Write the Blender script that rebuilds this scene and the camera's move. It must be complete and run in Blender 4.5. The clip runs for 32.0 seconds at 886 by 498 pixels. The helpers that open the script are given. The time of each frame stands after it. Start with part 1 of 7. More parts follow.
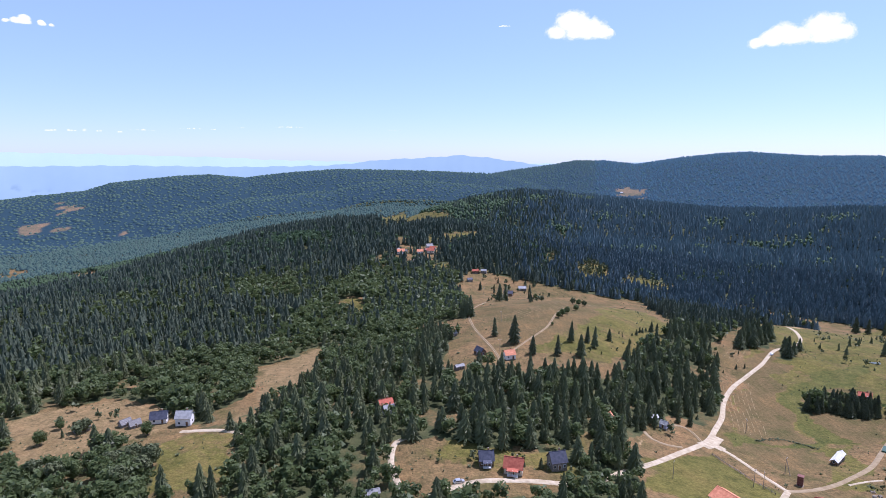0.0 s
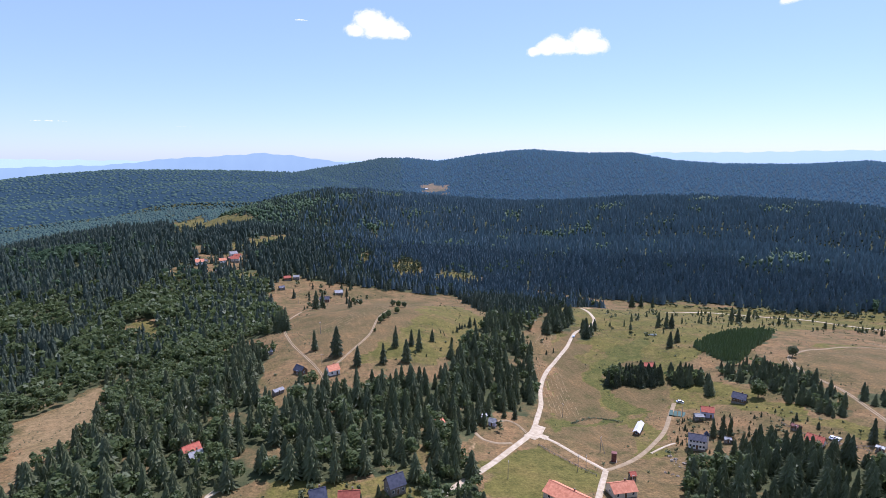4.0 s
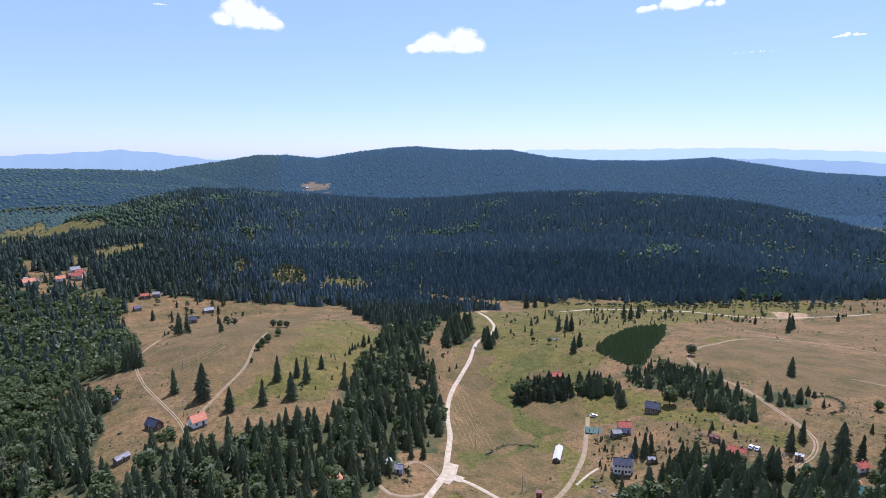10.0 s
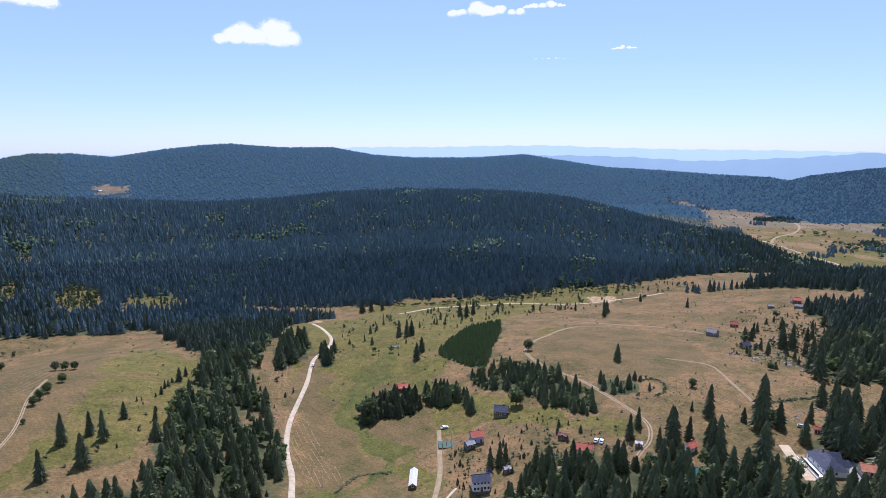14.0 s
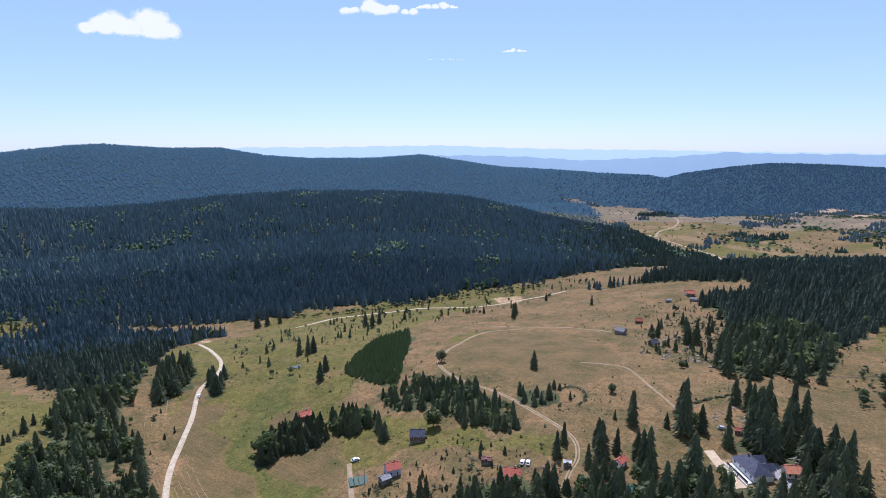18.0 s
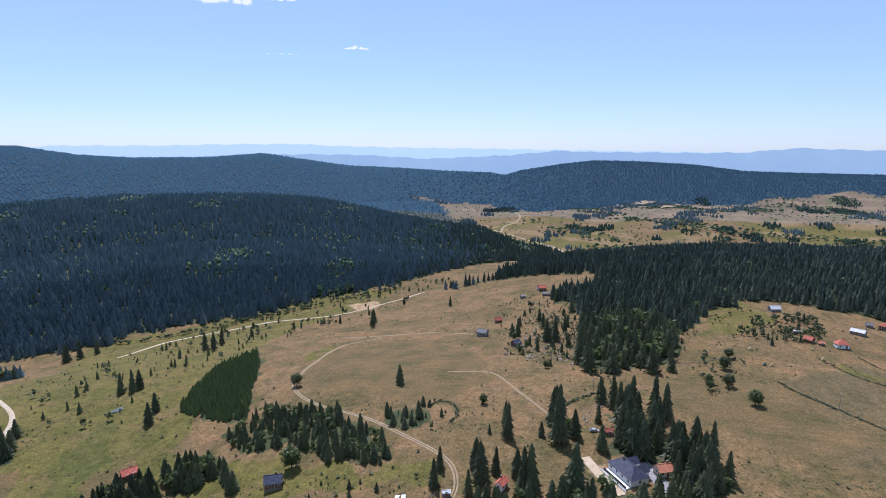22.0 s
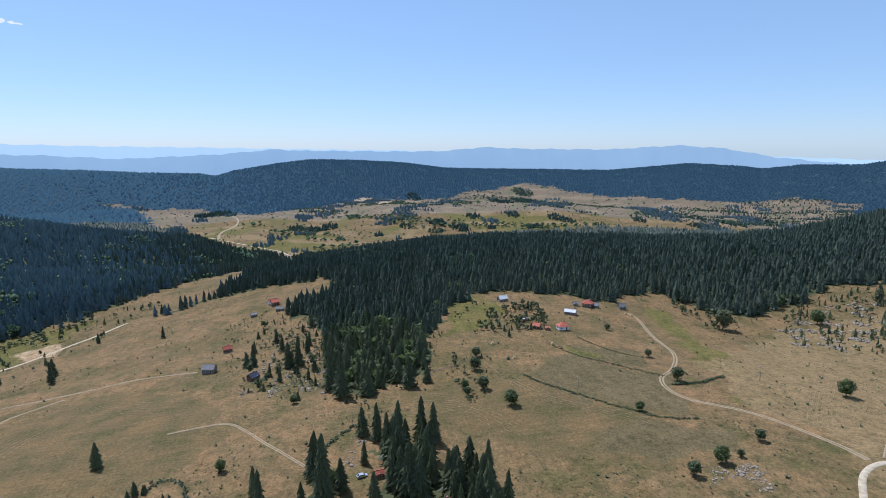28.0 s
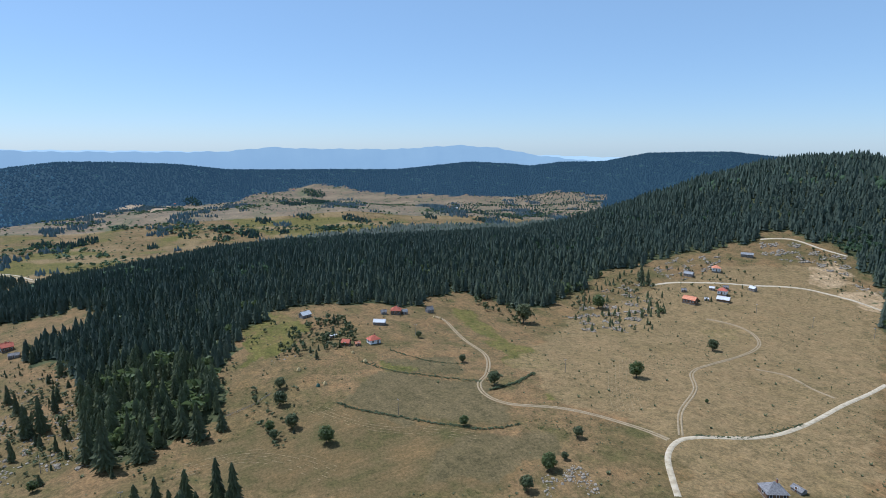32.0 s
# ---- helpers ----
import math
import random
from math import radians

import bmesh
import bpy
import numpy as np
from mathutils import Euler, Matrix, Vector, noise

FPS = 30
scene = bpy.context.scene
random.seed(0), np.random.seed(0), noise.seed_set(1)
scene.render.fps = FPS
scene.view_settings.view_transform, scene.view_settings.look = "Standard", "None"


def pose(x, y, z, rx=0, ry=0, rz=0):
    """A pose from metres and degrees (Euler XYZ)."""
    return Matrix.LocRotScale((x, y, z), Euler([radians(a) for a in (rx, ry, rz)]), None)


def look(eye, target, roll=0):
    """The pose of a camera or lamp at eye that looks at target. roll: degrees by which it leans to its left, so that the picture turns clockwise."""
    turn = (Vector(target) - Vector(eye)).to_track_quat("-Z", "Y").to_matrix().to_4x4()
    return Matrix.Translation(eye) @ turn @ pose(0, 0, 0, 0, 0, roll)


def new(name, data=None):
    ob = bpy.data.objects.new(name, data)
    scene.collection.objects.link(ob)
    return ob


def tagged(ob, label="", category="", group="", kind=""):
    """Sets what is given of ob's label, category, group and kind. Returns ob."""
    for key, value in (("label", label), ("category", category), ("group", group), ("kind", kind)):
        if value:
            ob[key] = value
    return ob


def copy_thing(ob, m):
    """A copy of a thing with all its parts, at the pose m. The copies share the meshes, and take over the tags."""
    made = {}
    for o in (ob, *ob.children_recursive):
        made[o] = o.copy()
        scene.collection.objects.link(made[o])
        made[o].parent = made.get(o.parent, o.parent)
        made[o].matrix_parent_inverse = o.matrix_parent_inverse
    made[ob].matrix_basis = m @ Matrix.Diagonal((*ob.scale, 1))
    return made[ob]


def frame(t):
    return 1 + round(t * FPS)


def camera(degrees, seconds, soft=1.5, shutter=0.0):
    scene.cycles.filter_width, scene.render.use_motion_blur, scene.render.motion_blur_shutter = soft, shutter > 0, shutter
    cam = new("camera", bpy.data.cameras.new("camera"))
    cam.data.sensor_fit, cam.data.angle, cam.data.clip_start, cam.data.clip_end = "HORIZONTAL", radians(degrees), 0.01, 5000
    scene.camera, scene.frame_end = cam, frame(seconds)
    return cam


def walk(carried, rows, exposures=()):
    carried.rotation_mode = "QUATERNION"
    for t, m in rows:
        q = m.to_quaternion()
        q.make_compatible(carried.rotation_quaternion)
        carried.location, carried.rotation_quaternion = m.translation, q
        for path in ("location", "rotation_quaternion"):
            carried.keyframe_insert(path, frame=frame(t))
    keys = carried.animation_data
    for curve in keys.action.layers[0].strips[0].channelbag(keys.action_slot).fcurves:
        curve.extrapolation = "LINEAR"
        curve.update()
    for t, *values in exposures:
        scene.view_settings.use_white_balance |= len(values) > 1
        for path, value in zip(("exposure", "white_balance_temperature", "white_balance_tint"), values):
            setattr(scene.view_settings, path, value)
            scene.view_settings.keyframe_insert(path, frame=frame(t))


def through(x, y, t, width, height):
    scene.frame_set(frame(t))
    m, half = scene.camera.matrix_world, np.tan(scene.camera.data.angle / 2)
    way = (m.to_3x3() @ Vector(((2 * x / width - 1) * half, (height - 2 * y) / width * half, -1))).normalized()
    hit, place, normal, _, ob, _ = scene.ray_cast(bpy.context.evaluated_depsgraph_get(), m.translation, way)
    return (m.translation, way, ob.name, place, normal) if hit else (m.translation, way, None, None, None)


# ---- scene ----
# ---- camera ----
cam = camera(75.97, 32.0, 0.6)
PATH = [
    (0, (-8.87, -58.00, 142.46), (-8.81, 40.69, 126.31), 0.21),
    (1, (-9.55, -53.25, 143.02), (-0.04, 44.97, 126.79), 0.16),
    (2, (-9.85, -48.19, 143.50), (8.94, 48.66, 127.16), 0.02),
    (3, (-10.04, -42.90, 143.88), (17.45, 51.82, 127.40), -0.05),
    (3.5, (-10.20, -40.06, 143.94), (20.30, 53.73, 127.42), -0.01),
    (5.5, (-7.59, -26.57, 143.86), (31.02, 64.18, 127.30), -0.07),
    (6, (-6.71, -22.76, 144.23), (35.17, 66.50, 127.54), -0.11),
    (7, (-4.89, -15.12, 144.04), (39.03, 73.15, 127.30), -0.01),
    (8, (-2.46, -7.31, 144.21), (42.59, 80.35, 127.34), 0.01),
    (9, (-0.00, -0.00, 143.99), (47.26, 86.49, 127.08), 0.07),
    (10, (2.87, 6.61, 144.18), (53.69, 91.04, 127.19), 0.09),
    (11, (5.97, 12.97, 145.10), (63.47, 92.95, 127.87), -0.04),
    (12, (8.51, 18.91, 145.54), (72.35, 93.91, 128.24), -0.03),
    (13, (11.31, 25.04, 145.56), (81.12, 94.52, 128.21), -0.00),
    (14, (15.41, 31.19, 146.04), (89.28, 96.30, 128.61), 0.02),
    (14.5, (17.45, 33.93, 146.05), (93.13, 96.91, 128.59), 0.05),
    (16.5, (28.29, 45.20, 145.48), (108.65, 102.11, 128.07), 0.08),
    (17, (31.70, 47.74, 145.21), (113.35, 102.80, 127.85), -0.03),
    (18, (36.82, 52.77, 145.25), (121.06, 103.78, 127.86), -0.05),
    (19, (43.06, 56.98, 145.47), (130.05, 103.11, 128.03), -0.10),
    (20, (49.08, 61.36, 145.49), (138.92, 101.65, 128.02), -0.11),
    (21, (55.70, 65.32, 145.26), (148.05, 99.47, 127.78), -0.10),
    (22, (61.84, 68.97, 145.54), (156.48, 96.02, 127.90), -0.01),
    (23, (68.30, 72.01, 145.78), (164.61, 92.32, 128.09), 0.02),
    (24, (74.77, 74.40, 146.09), (172.43, 86.57, 128.37), -0.05),
    (24.5, (79.15, 75.72, 145.61), (177.17, 84.65, 127.91), 0.07),
    (26.5, (94.90, 78.78, 145.44), (193.06, 71.76, 127.70), 0.07),
    (27, (99.10, 79.17, 145.60), (196.82, 67.56, 127.81), -0.00),
    (28, (106.92, 79.88, 145.63), (203.19, 59.52, 127.82), 0.10),
    (29, (114.51, 79.42, 145.81), (207.98, 48.66, 127.99), 0.07),
    (30, (122.49, 78.26, 146.04), (212.13, 37.69, 128.22), 0.03),
    (31, (130.53, 76.06, 146.20), (216.73, 28.61, 128.38), -0.01),
    (32, (138.87, 72.65, 146.09), (221.65, 19.46, 128.29), 0.02),
]
walk(cam, [(t, look(eye, target, roll)) for t, eye, target, roll in PATH], [(0, 0.58, 5300, 33), (12, 0.5, 5310, 30), (20, 0.42, 5320, 27), (26, 0.32, 5250, 22), (32, 0.22, 5120, 14)])

# ---- sky and sun ----
SUN_BEARING, SUN_HEIGHT = 58, 60
world = bpy.data.worlds.new("sky")
scene.world = world
world.use_nodes = True
wn = world.node_tree.nodes
sky = wn.new("ShaderNodeTexSky")
sky.sky_type, sky.sun_disc = "NISHITA", False
sky.sun_elevation, sky.sun_rotation = radians(SUN_HEIGHT), radians(SUN_BEARING)
sky.altitude, sky.air_density, sky.dust_density, sky.ozone_density = 1200, 1.0, 0.55, 2.0
wn["Background"].inputs["Strength"].default_value = 0.092
summer_haze = wn.new("ShaderNodeMix")
summer_haze.data_type = "RGBA"
summer_haze.inputs[0].default_value, summer_haze.inputs[7].default_value = 0.42, (4.4, 5.95, 6.35, 1)
world.node_tree.links.new(sky.outputs[0], summer_haze.inputs[6])
world.node_tree.links.new(summer_haze.outputs[2], wn["Background"].inputs["Color"])
sun = new("sun", bpy.data.lights.new("sun", "SUN"))
sun.data.energy, sun.data.angle, sun.data.color = 4.3, radians(0.5), (1.0, 0.95, 0.87)
sun.matrix_world = pose(0, 0, 800, 90 - SUN_HEIGHT, 0, 180 - SUN_BEARING)


# ---- materials ----
def material(name, colours, rough=0.8, size=1.0, bump=0.0, bump_size=None, metal=0.0, tint=0.0, fine=0.0):
    """A surface whose colour wanders between the given ones at one scale, with finer grain, relief and a tint of its own per object."""
    m = bpy.data.materials.new(name)
    m.use_nodes = True
    n, l = m.node_tree.nodes, m.node_tree.links
    b = n["Principled BSDF"]
    b.inputs["Roughness"].default_value, b.inputs["Metallic"].default_value = rough, metal
    b.inputs["Specular IOR Level"].default_value = 0.25
    geo = n.new("ShaderNodeNewGeometry")
    tex = n.new("ShaderNodeTexNoise")
    tex.inputs["Scale"].default_value, tex.inputs["Detail"].default_value = 1 / size, 5
    l.new(geo.outputs["Position"], tex.inputs["Vector"])
    ramp = n.new("ShaderNodeValToRGB")
    ramp.color_ramp.elements.remove(ramp.color_ramp.elements[0])
    for i, c in enumerate(colours):
        at = 0.32 + 0.36 * i / max(1, len(colours) - 1)
        e = ramp.color_ramp.elements[0] if i == 0 else ramp.color_ramp.elements.new(at)
        e.position, e.color = at, (*c, 1)
    l.new(tex.outputs["Fac"], ramp.inputs[0])
    out = ramp.outputs[0]
    if fine:
        grain = n.new("ShaderNodeTexNoise")
        grain.inputs["Scale"].default_value, grain.inputs["Detail"].default_value = 9 / size, 3
        l.new(geo.outputs["Position"], grain.inputs["Vector"])
        span = n.new("ShaderNodeMapRange")
        span.inputs[3].default_value, span.inputs[4].default_value = 1 - fine, 1 + fine
        l.new(grain.outputs["Fac"], span.inputs[0])
        mul = n.new("ShaderNodeVectorMath")
        mul.operation = "SCALE"
        l.new(out, mul.inputs[0]), l.new(span.outputs[0], mul.inputs["Scale"])
        out = mul.outputs[0]
    if tint:
        info = n.new("ShaderNodeObjectInfo")
        span = n.new("ShaderNodeMapRange")
        span.inputs[3].default_value, span.inputs[4].default_value = 1 - tint, 1 + tint
        l.new(info.outputs["Random"], span.inputs[0])
        mul = n.new("ShaderNodeVectorMath")
        mul.operation = "SCALE"
        l.new(out, mul.inputs[0]), l.new(span.outputs[0], mul.inputs["Scale"])
        out = mul.outputs[0]
    l.new(out, b.inputs["Base Color"])
    if bump:
        bt = n.new("ShaderNodeTexNoise")
        bt.inputs["Scale"].default_value, bt.inputs["Detail"].default_value = 1 / (bump_size or size), 4
        l.new(geo.outputs["Position"], bt.inputs["Vector"])
        bn = n.new("ShaderNodeBump")
        bn.inputs["Strength"].default_value, bn.inputs["Distance"].default_value = 0.6, bump
        l.new(bt.outputs["Fac"], bn.inputs["Height"]), l.new(bn.outputs[0], b.inputs["Normal"])
    return m


def foliage(name, dark, light, through=0.25, wax=0.3):
    """Leaves or needles: a colour between dark and light for each tree, taken from the mesh's shade layer, with some light let through."""
    m = bpy.data.materials.new(name)
    m.use_nodes = True
    n, l = m.node_tree.nodes, m.node_tree.links
    b = n["Principled BSDF"]
    b.inputs["Roughness"].default_value = 0.5
    b.inputs["Specular IOR Level"].default_value = wax * 0.85
    b.inputs["Sheen Weight"].default_value, b.inputs["Sheen Roughness"].default_value = wax * 0.1, 0.5
    at = n.new("ShaderNodeAttribute")
    at.attribute_name = "kind_of_green"
    geo = n.new("ShaderNodeNewGeometry")
    info = n.new("ShaderNodeObjectInfo")
    tex = n.new("ShaderNodeTexNoise")
    tex.inputs["Scale"].default_value, tex.inputs["Detail"].default_value = 1.3, 3
    l.new(geo.outputs["Position"], tex.inputs["Vector"])
    add = n.new("ShaderNodeMath")
    add.operation = "ADD"
    l.new(at.outputs["Fac"], add.inputs[0]), l.new(info.outputs["Random"], add.inputs[1])
    half = n.new("ShaderNodeMath")
    half.operation = "MULTIPLY_ADD"
    half.inputs[1].default_value = 0.5
    l.new(add.outputs[0], half.inputs[0])
    isle = n.new("ShaderNodeMapRange")
    isle.inputs[1].default_value, isle.inputs[2].default_value, isle.inputs[3].default_value, isle.inputs[4].default_value = 0.3, 0.7, -0.25, 0.25
    l.new(tex.outputs["Fac"], isle.inputs[0]), l.new(isle.outputs[0], half.inputs[2])
    mix = n.new("ShaderNodeMix")
    mix.data_type = "RGBA"
    mix.inputs[6].default_value, mix.inputs[7].default_value = (*dark, 1), (*light, 1)
    l.new(half.outputs[0], mix.inputs[0])
    l.new(mix.outputs[2], b.inputs["Base Color"])
    tr = n.new("ShaderNodeBsdfTranslucent")
    l.new(mix.outputs[2], tr.inputs["Color"])
    ms = n.new("ShaderNodeMixShader")
    ms.inputs[0].default_value = through
    l.new(b.outputs[0], ms.inputs[1]), l.new(tr.outputs[0], ms.inputs[2])
    l.new(ms.outputs[0], n["Material Output"].inputs["Surface"])
    return m


def painted_haze(m, colour, strength):
    """Puts haze into the material of a backdrop or far wood as an even emission."""
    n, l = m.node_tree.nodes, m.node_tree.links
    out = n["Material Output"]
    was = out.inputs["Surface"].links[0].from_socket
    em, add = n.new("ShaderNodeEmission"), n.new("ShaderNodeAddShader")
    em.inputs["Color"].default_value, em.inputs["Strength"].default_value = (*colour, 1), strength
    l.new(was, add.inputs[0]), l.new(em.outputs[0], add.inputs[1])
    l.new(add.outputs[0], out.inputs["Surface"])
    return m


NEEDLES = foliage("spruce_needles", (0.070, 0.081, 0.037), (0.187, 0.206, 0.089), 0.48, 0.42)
# Haze is painted into these bases: the same trees, bluer or darker with distance.
HAZED_NEEDLES = foliage("hazed_spruce_needles", (0.078, 0.116, 0.127), (0.200, 0.274, 0.284), 0.5, 0.55)
HAZED_CONES = foliage("hazed_distant_needles", (0.078, 0.122, 0.108), (0.118, 0.168, 0.136), 0.5, 0.04)
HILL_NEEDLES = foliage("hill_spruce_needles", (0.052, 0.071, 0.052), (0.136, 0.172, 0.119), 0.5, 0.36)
HAZED_LEAVES = foliage("hazed_leaves", (0.061, 0.098, 0.052), (0.112, 0.165, 0.079), 0.45, 0.08)
SLOPE_NEEDLES = foliage("slope_spruce_needles", (0.054, 0.071, 0.045), (0.146, 0.176, 0.103), 0.45, 0.5)
YOUNG_NEEDLES = foliage("young_spruce_needles", (0.165, 0.215, 0.082), (0.245, 0.3, 0.115), 0.6, 0.4)
LEAVES = foliage("broad_leaves", (0.084, 0.111, 0.038), (0.14, 0.174, 0.06), 0.48, 0.3)
SCRUB = foliage("scrub_leaves", (0.072, 0.092, 0.040), (0.132, 0.140, 0.064), 0.2, 0.15)
BARK = material("bark", [(0.07, 0.055, 0.04), (0.13, 0.105, 0.08)], 0.9, 0.4, 0.03)
GRAVEL = material("pale_gravel", [(0.32, 0.25, 0.155), (0.42, 0.34, 0.22), (0.48, 0.395, 0.275)], 0.95, 2.2, 0.05, 0.4, fine=0.22)
# Far trees glow faintly blue: haze painted as emission, its tint set by bearing.
NEEDLES_FAR = painted_haze(foliage("far_spruce", (0.034, 0.055, 0.048), (0.058, 0.094, 0.066), 0.5, 0.0), (0.2, 0.44, 0.82), 0.11)
NEEDLES_EAST = painted_haze(foliage("east_hill_spruce", (0.018, 0.032, 0.034), (0.052, 0.082, 0.062), 0.5, 0.0), (0.2, 0.44, 0.82), 0.065)
NEEDLES_WEST = painted_haze(foliage("west_hill_spruce", (0.045, 0.066, 0.046), (0.075, 0.108, 0.064), 0.5, 0.0), (0.22, 0.42, 0.6), 0.095)
LEAVES_WEST = painted_haze(foliage("west_hill_leaves", (0.06, 0.092, 0.05), (0.12, 0.165, 0.08), 0.45, 0.0), (0.22, 0.42, 0.62), 0.085)
LEAVES_FAR = painted_haze(foliage("far_leaves", (0.05, 0.082, 0.05), (0.11, 0.16, 0.075), 0.45, 0.0), (0.2, 0.44, 0.82), 0.085)
TRACK = material("dirt_track", [(0.23, 0.168, 0.09), (0.31, 0.235, 0.136)], 0.95, 2.5, 0.05, 0.5, fine=0.2)

# ---- the lie of the land ----
NEAR_KNOLLS_A = [
    (60, 72, 8, 128), (0, 0, 5.3, 128), (120, -120, 6.3, 128), (137, 162, -6.8, 128), (238, 140, 3.2, 128), (230, -128, 5.6, 128),
    (286, -59, -1.2, 128), (29, 248, 15.1, 128), (-132, 178, 4.4, 128), (0, -240, 8.9, 128), (168, 276, -24.6, 128), (-240, 0, 4.6, 128),
    (360, -7, 6.6, 128), (353, 179, 5.9, 128), (338, -187, 4.8, 128), (96, 367, 30, 128), (398, -108, 3.6, 128), (-101, 359, -17.6, 128),
    (241, 352, -1.3, 128), (458, 127, -2.8, 128), (468, -214, -10.7, 128), (528, -60, 11.5, 128), (305, 436, 11.9, 128), (433, -314, -1.2, 128),
]
NEAR_KNOLLS_B = [
    (98, 535, -10.6, 128), (401, 433, 8.1, 128), (536, 272, 2.1, 128), (421, -408, 1.6, 128), (-360, -360, -3.6, 128),
]
FAR_KNOLLS_A = [
    (-37, 581, -16.8, 195), (626, 127, -3.5, 195), (0, -600, 17.1, 208), (372, 552, -46.6, 211), (-600, 0, -18.6, 223), (360, -600, -20.7, 230),
    (660, 403, -50.8, 242), (745, -279, 14.3, 251), (804, -1, 4.5, 251), (-501, 554, -20.3, 263), (-306, 701, 26.2, 263), (-75, 780, 25.6, 263),
    (182, 844, -9.9, 284), (240, -840, -53.4, 294), (516, 802, -8.9, 308), (705, 657, 12.2, 308), (850, 468, 14.2, 308), (-557, -723, 11.5, 324),
    (-900, 12, 10.8, 324), (-810, -394, 10.6, 324), (-810, 418, 35.1, 324), (-188, -915, 11.9, 324), (915, -544, -18.8, 344), (716, -769, 26.3, 344),
]
FAR_KNOLLS_B = [
    (491, -912, 148.2, 344), (1134, -101, 49.2, 364), (-394, 1032, 14.1, 377), (-687, 841, -56.5, 377), (1188, 149, -65.6, 383), (-85, 1151, 20.5, 387),
    (1304, -827, 16, 506), (1502, -401, -44.8, 506), (-1062, 1096, -51.7, 526), (-720, 1363, 11.1, 526), (1752, 140, 4.8, 573), (126, 2137, 60.4, 718),
    (-499, -2074, 91.9, 729), (-2100, 12, 92.1, 729), (-1898, 925, 121, 729), (-1328, -1643, 94.3, 729), (435, -2115, 109.6, 729), (-1898, -901, 93.8, 729),
    (2158, -679, 70.8, 745), (1526, 1759, 25.7, 769), (840, 2154, 17.5, 770), (-1524, 1652, -53.9, 770), (2035, 1152, 32.9, 770), (-530, 2214, 36.4, 770),
]
FAR_KNOLLS_C = [
    (2441, -1456, -37, 944), (3284, -324, -23.5, 1094), (3178, -1788, -3.4, 1215), (-3058, 1812, 12.9, 1215), (-3540, 12, 14.4, 1215), (-3058, -1788, 13.8, 1215),
    (-1740, -3106, 13.8, 1215), (60, -3588, 14.3, 1215), (1860, -3106, 14.9, 1215), (3178, 1812, 13.7, 1215), (-1740, 3130, 7.2, 1215), (60, 3612, 11.5, 1215),
    (1860, 3130, 9.7, 1215), (5220, 12, -27.6, 1742), (-4409, 2592, -25.7, 1742), (-5100, 12, -26.3, 1742), (-4409, -2568, -26.2, 1742), (-2520, -4457, -26.1, 1742),
    (60, -5148, -26.5, 1742), (2640, 4481, -25, 1742), (2640, -4457, -24.9, 1742), (4529, -2568, -20.2, 1742), (4529, 2592, -24.4, 1742), (60, 5172, -25.2, 1742),
]
FAR_KNOLLS_D = [
    (-2520, 4481, -23.5, 1742),
]
KNOLLS = NEAR_KNOLLS_A + NEAR_KNOLLS_B + FAR_KNOLLS_A + FAR_KNOLLS_B + FAR_KNOLLS_C + FAR_KNOLLS_D
CENTRE = (60.0, 12.0)

# ridges: crest distance from the centre, depth before and behind the crest, and (bearing, crest height) pairs
MAIN_RIDGE = (3480, 1080, 840, [(-6, -72), (2, 12), (6, 54), (9, 79), (12, 113), (15, 114), (18, 96), (22, 136), (25, 157), (27.5, 166),
                               (32, 146), (37, 146), (41, 102), (45, 85), (51, 85), (56, 106), (60, 67), (64, 30), (69, 16), (73, -2), (78, -14), (84, -84)])
DARK_HILL = (1380, 564, 504, [(-16, -72), (-8, -30), (-4, 2), (1, 34), (5, 50), (9, 46), (16, 29), (24, 14), (30, 18), (36, 31), (43, 37),
                              (50, 34), (56, 28), (60, 16), (64, -5), (67, -26), (71, -46), (76, -62), (79, -84), (84, -108)])
WEST_RIDGE = (2760, 504, 600, [(-50, -72), (-40, -36), (-34, -7), (-32, 24), (-27, 49), (-24, 55), (-21, 38), (-17, 61), (-12, 77), (-6, 72), (-1, 65), (5, 48), (10, -24), (14, -96)])
WEST_KNOB = (2280, 396, 312, [(-30, -96), (-21, -24), (-17, -12), (-13, -2), (-10, 31), (-7, 42), (-3, 40), (1, 26), (5, 14), (9, -7), (14, -48), (20, -96)])
EAST_HILL = (4200, 780, 600, [(66, -204), (74, -202), (78, -96), (81, -26), (85, 22), (88, 48), (92, 43), (97, 24), (101, -14), (104, -19),
                              (112, -22), (117, -24), (124, 30), (128, 18), (130, 2), (133, 31), (137, 37), (141, 97), (145, 104), (148, 106), (152, 72), (160, 72), (172, 24)])
RIDGES = [MAIN_RIDGE, DARK_HILL, WEST_RIDGE, WEST_KNOB, EAST_HILL]


def bearing(x, y):
    """Degrees clockwise from north, from -180 to 180, and the distance from the centre."""
    dx, dy = x - CENTRE[0], y - CENTRE[1]
    return np.degrees(np.arctan2(dx, dy)), np.hypot(dx, dy)


def ripples(x, y, size, seed):
    """Smooth waves of about that size, between -1 and 1."""
    out = np.zeros_like(x)
    rng = np.random.RandomState(seed)
    for k in range(6):
        a, p, s = rng.uniform(0, 6.283, 3)
        w = 6.283 / size * (0.6 + 0.8 * s / 6.283)
        out = out + np.sin(w * (x * np.cos(a) + y * np.sin(a)) + p)
    return out / 3.5


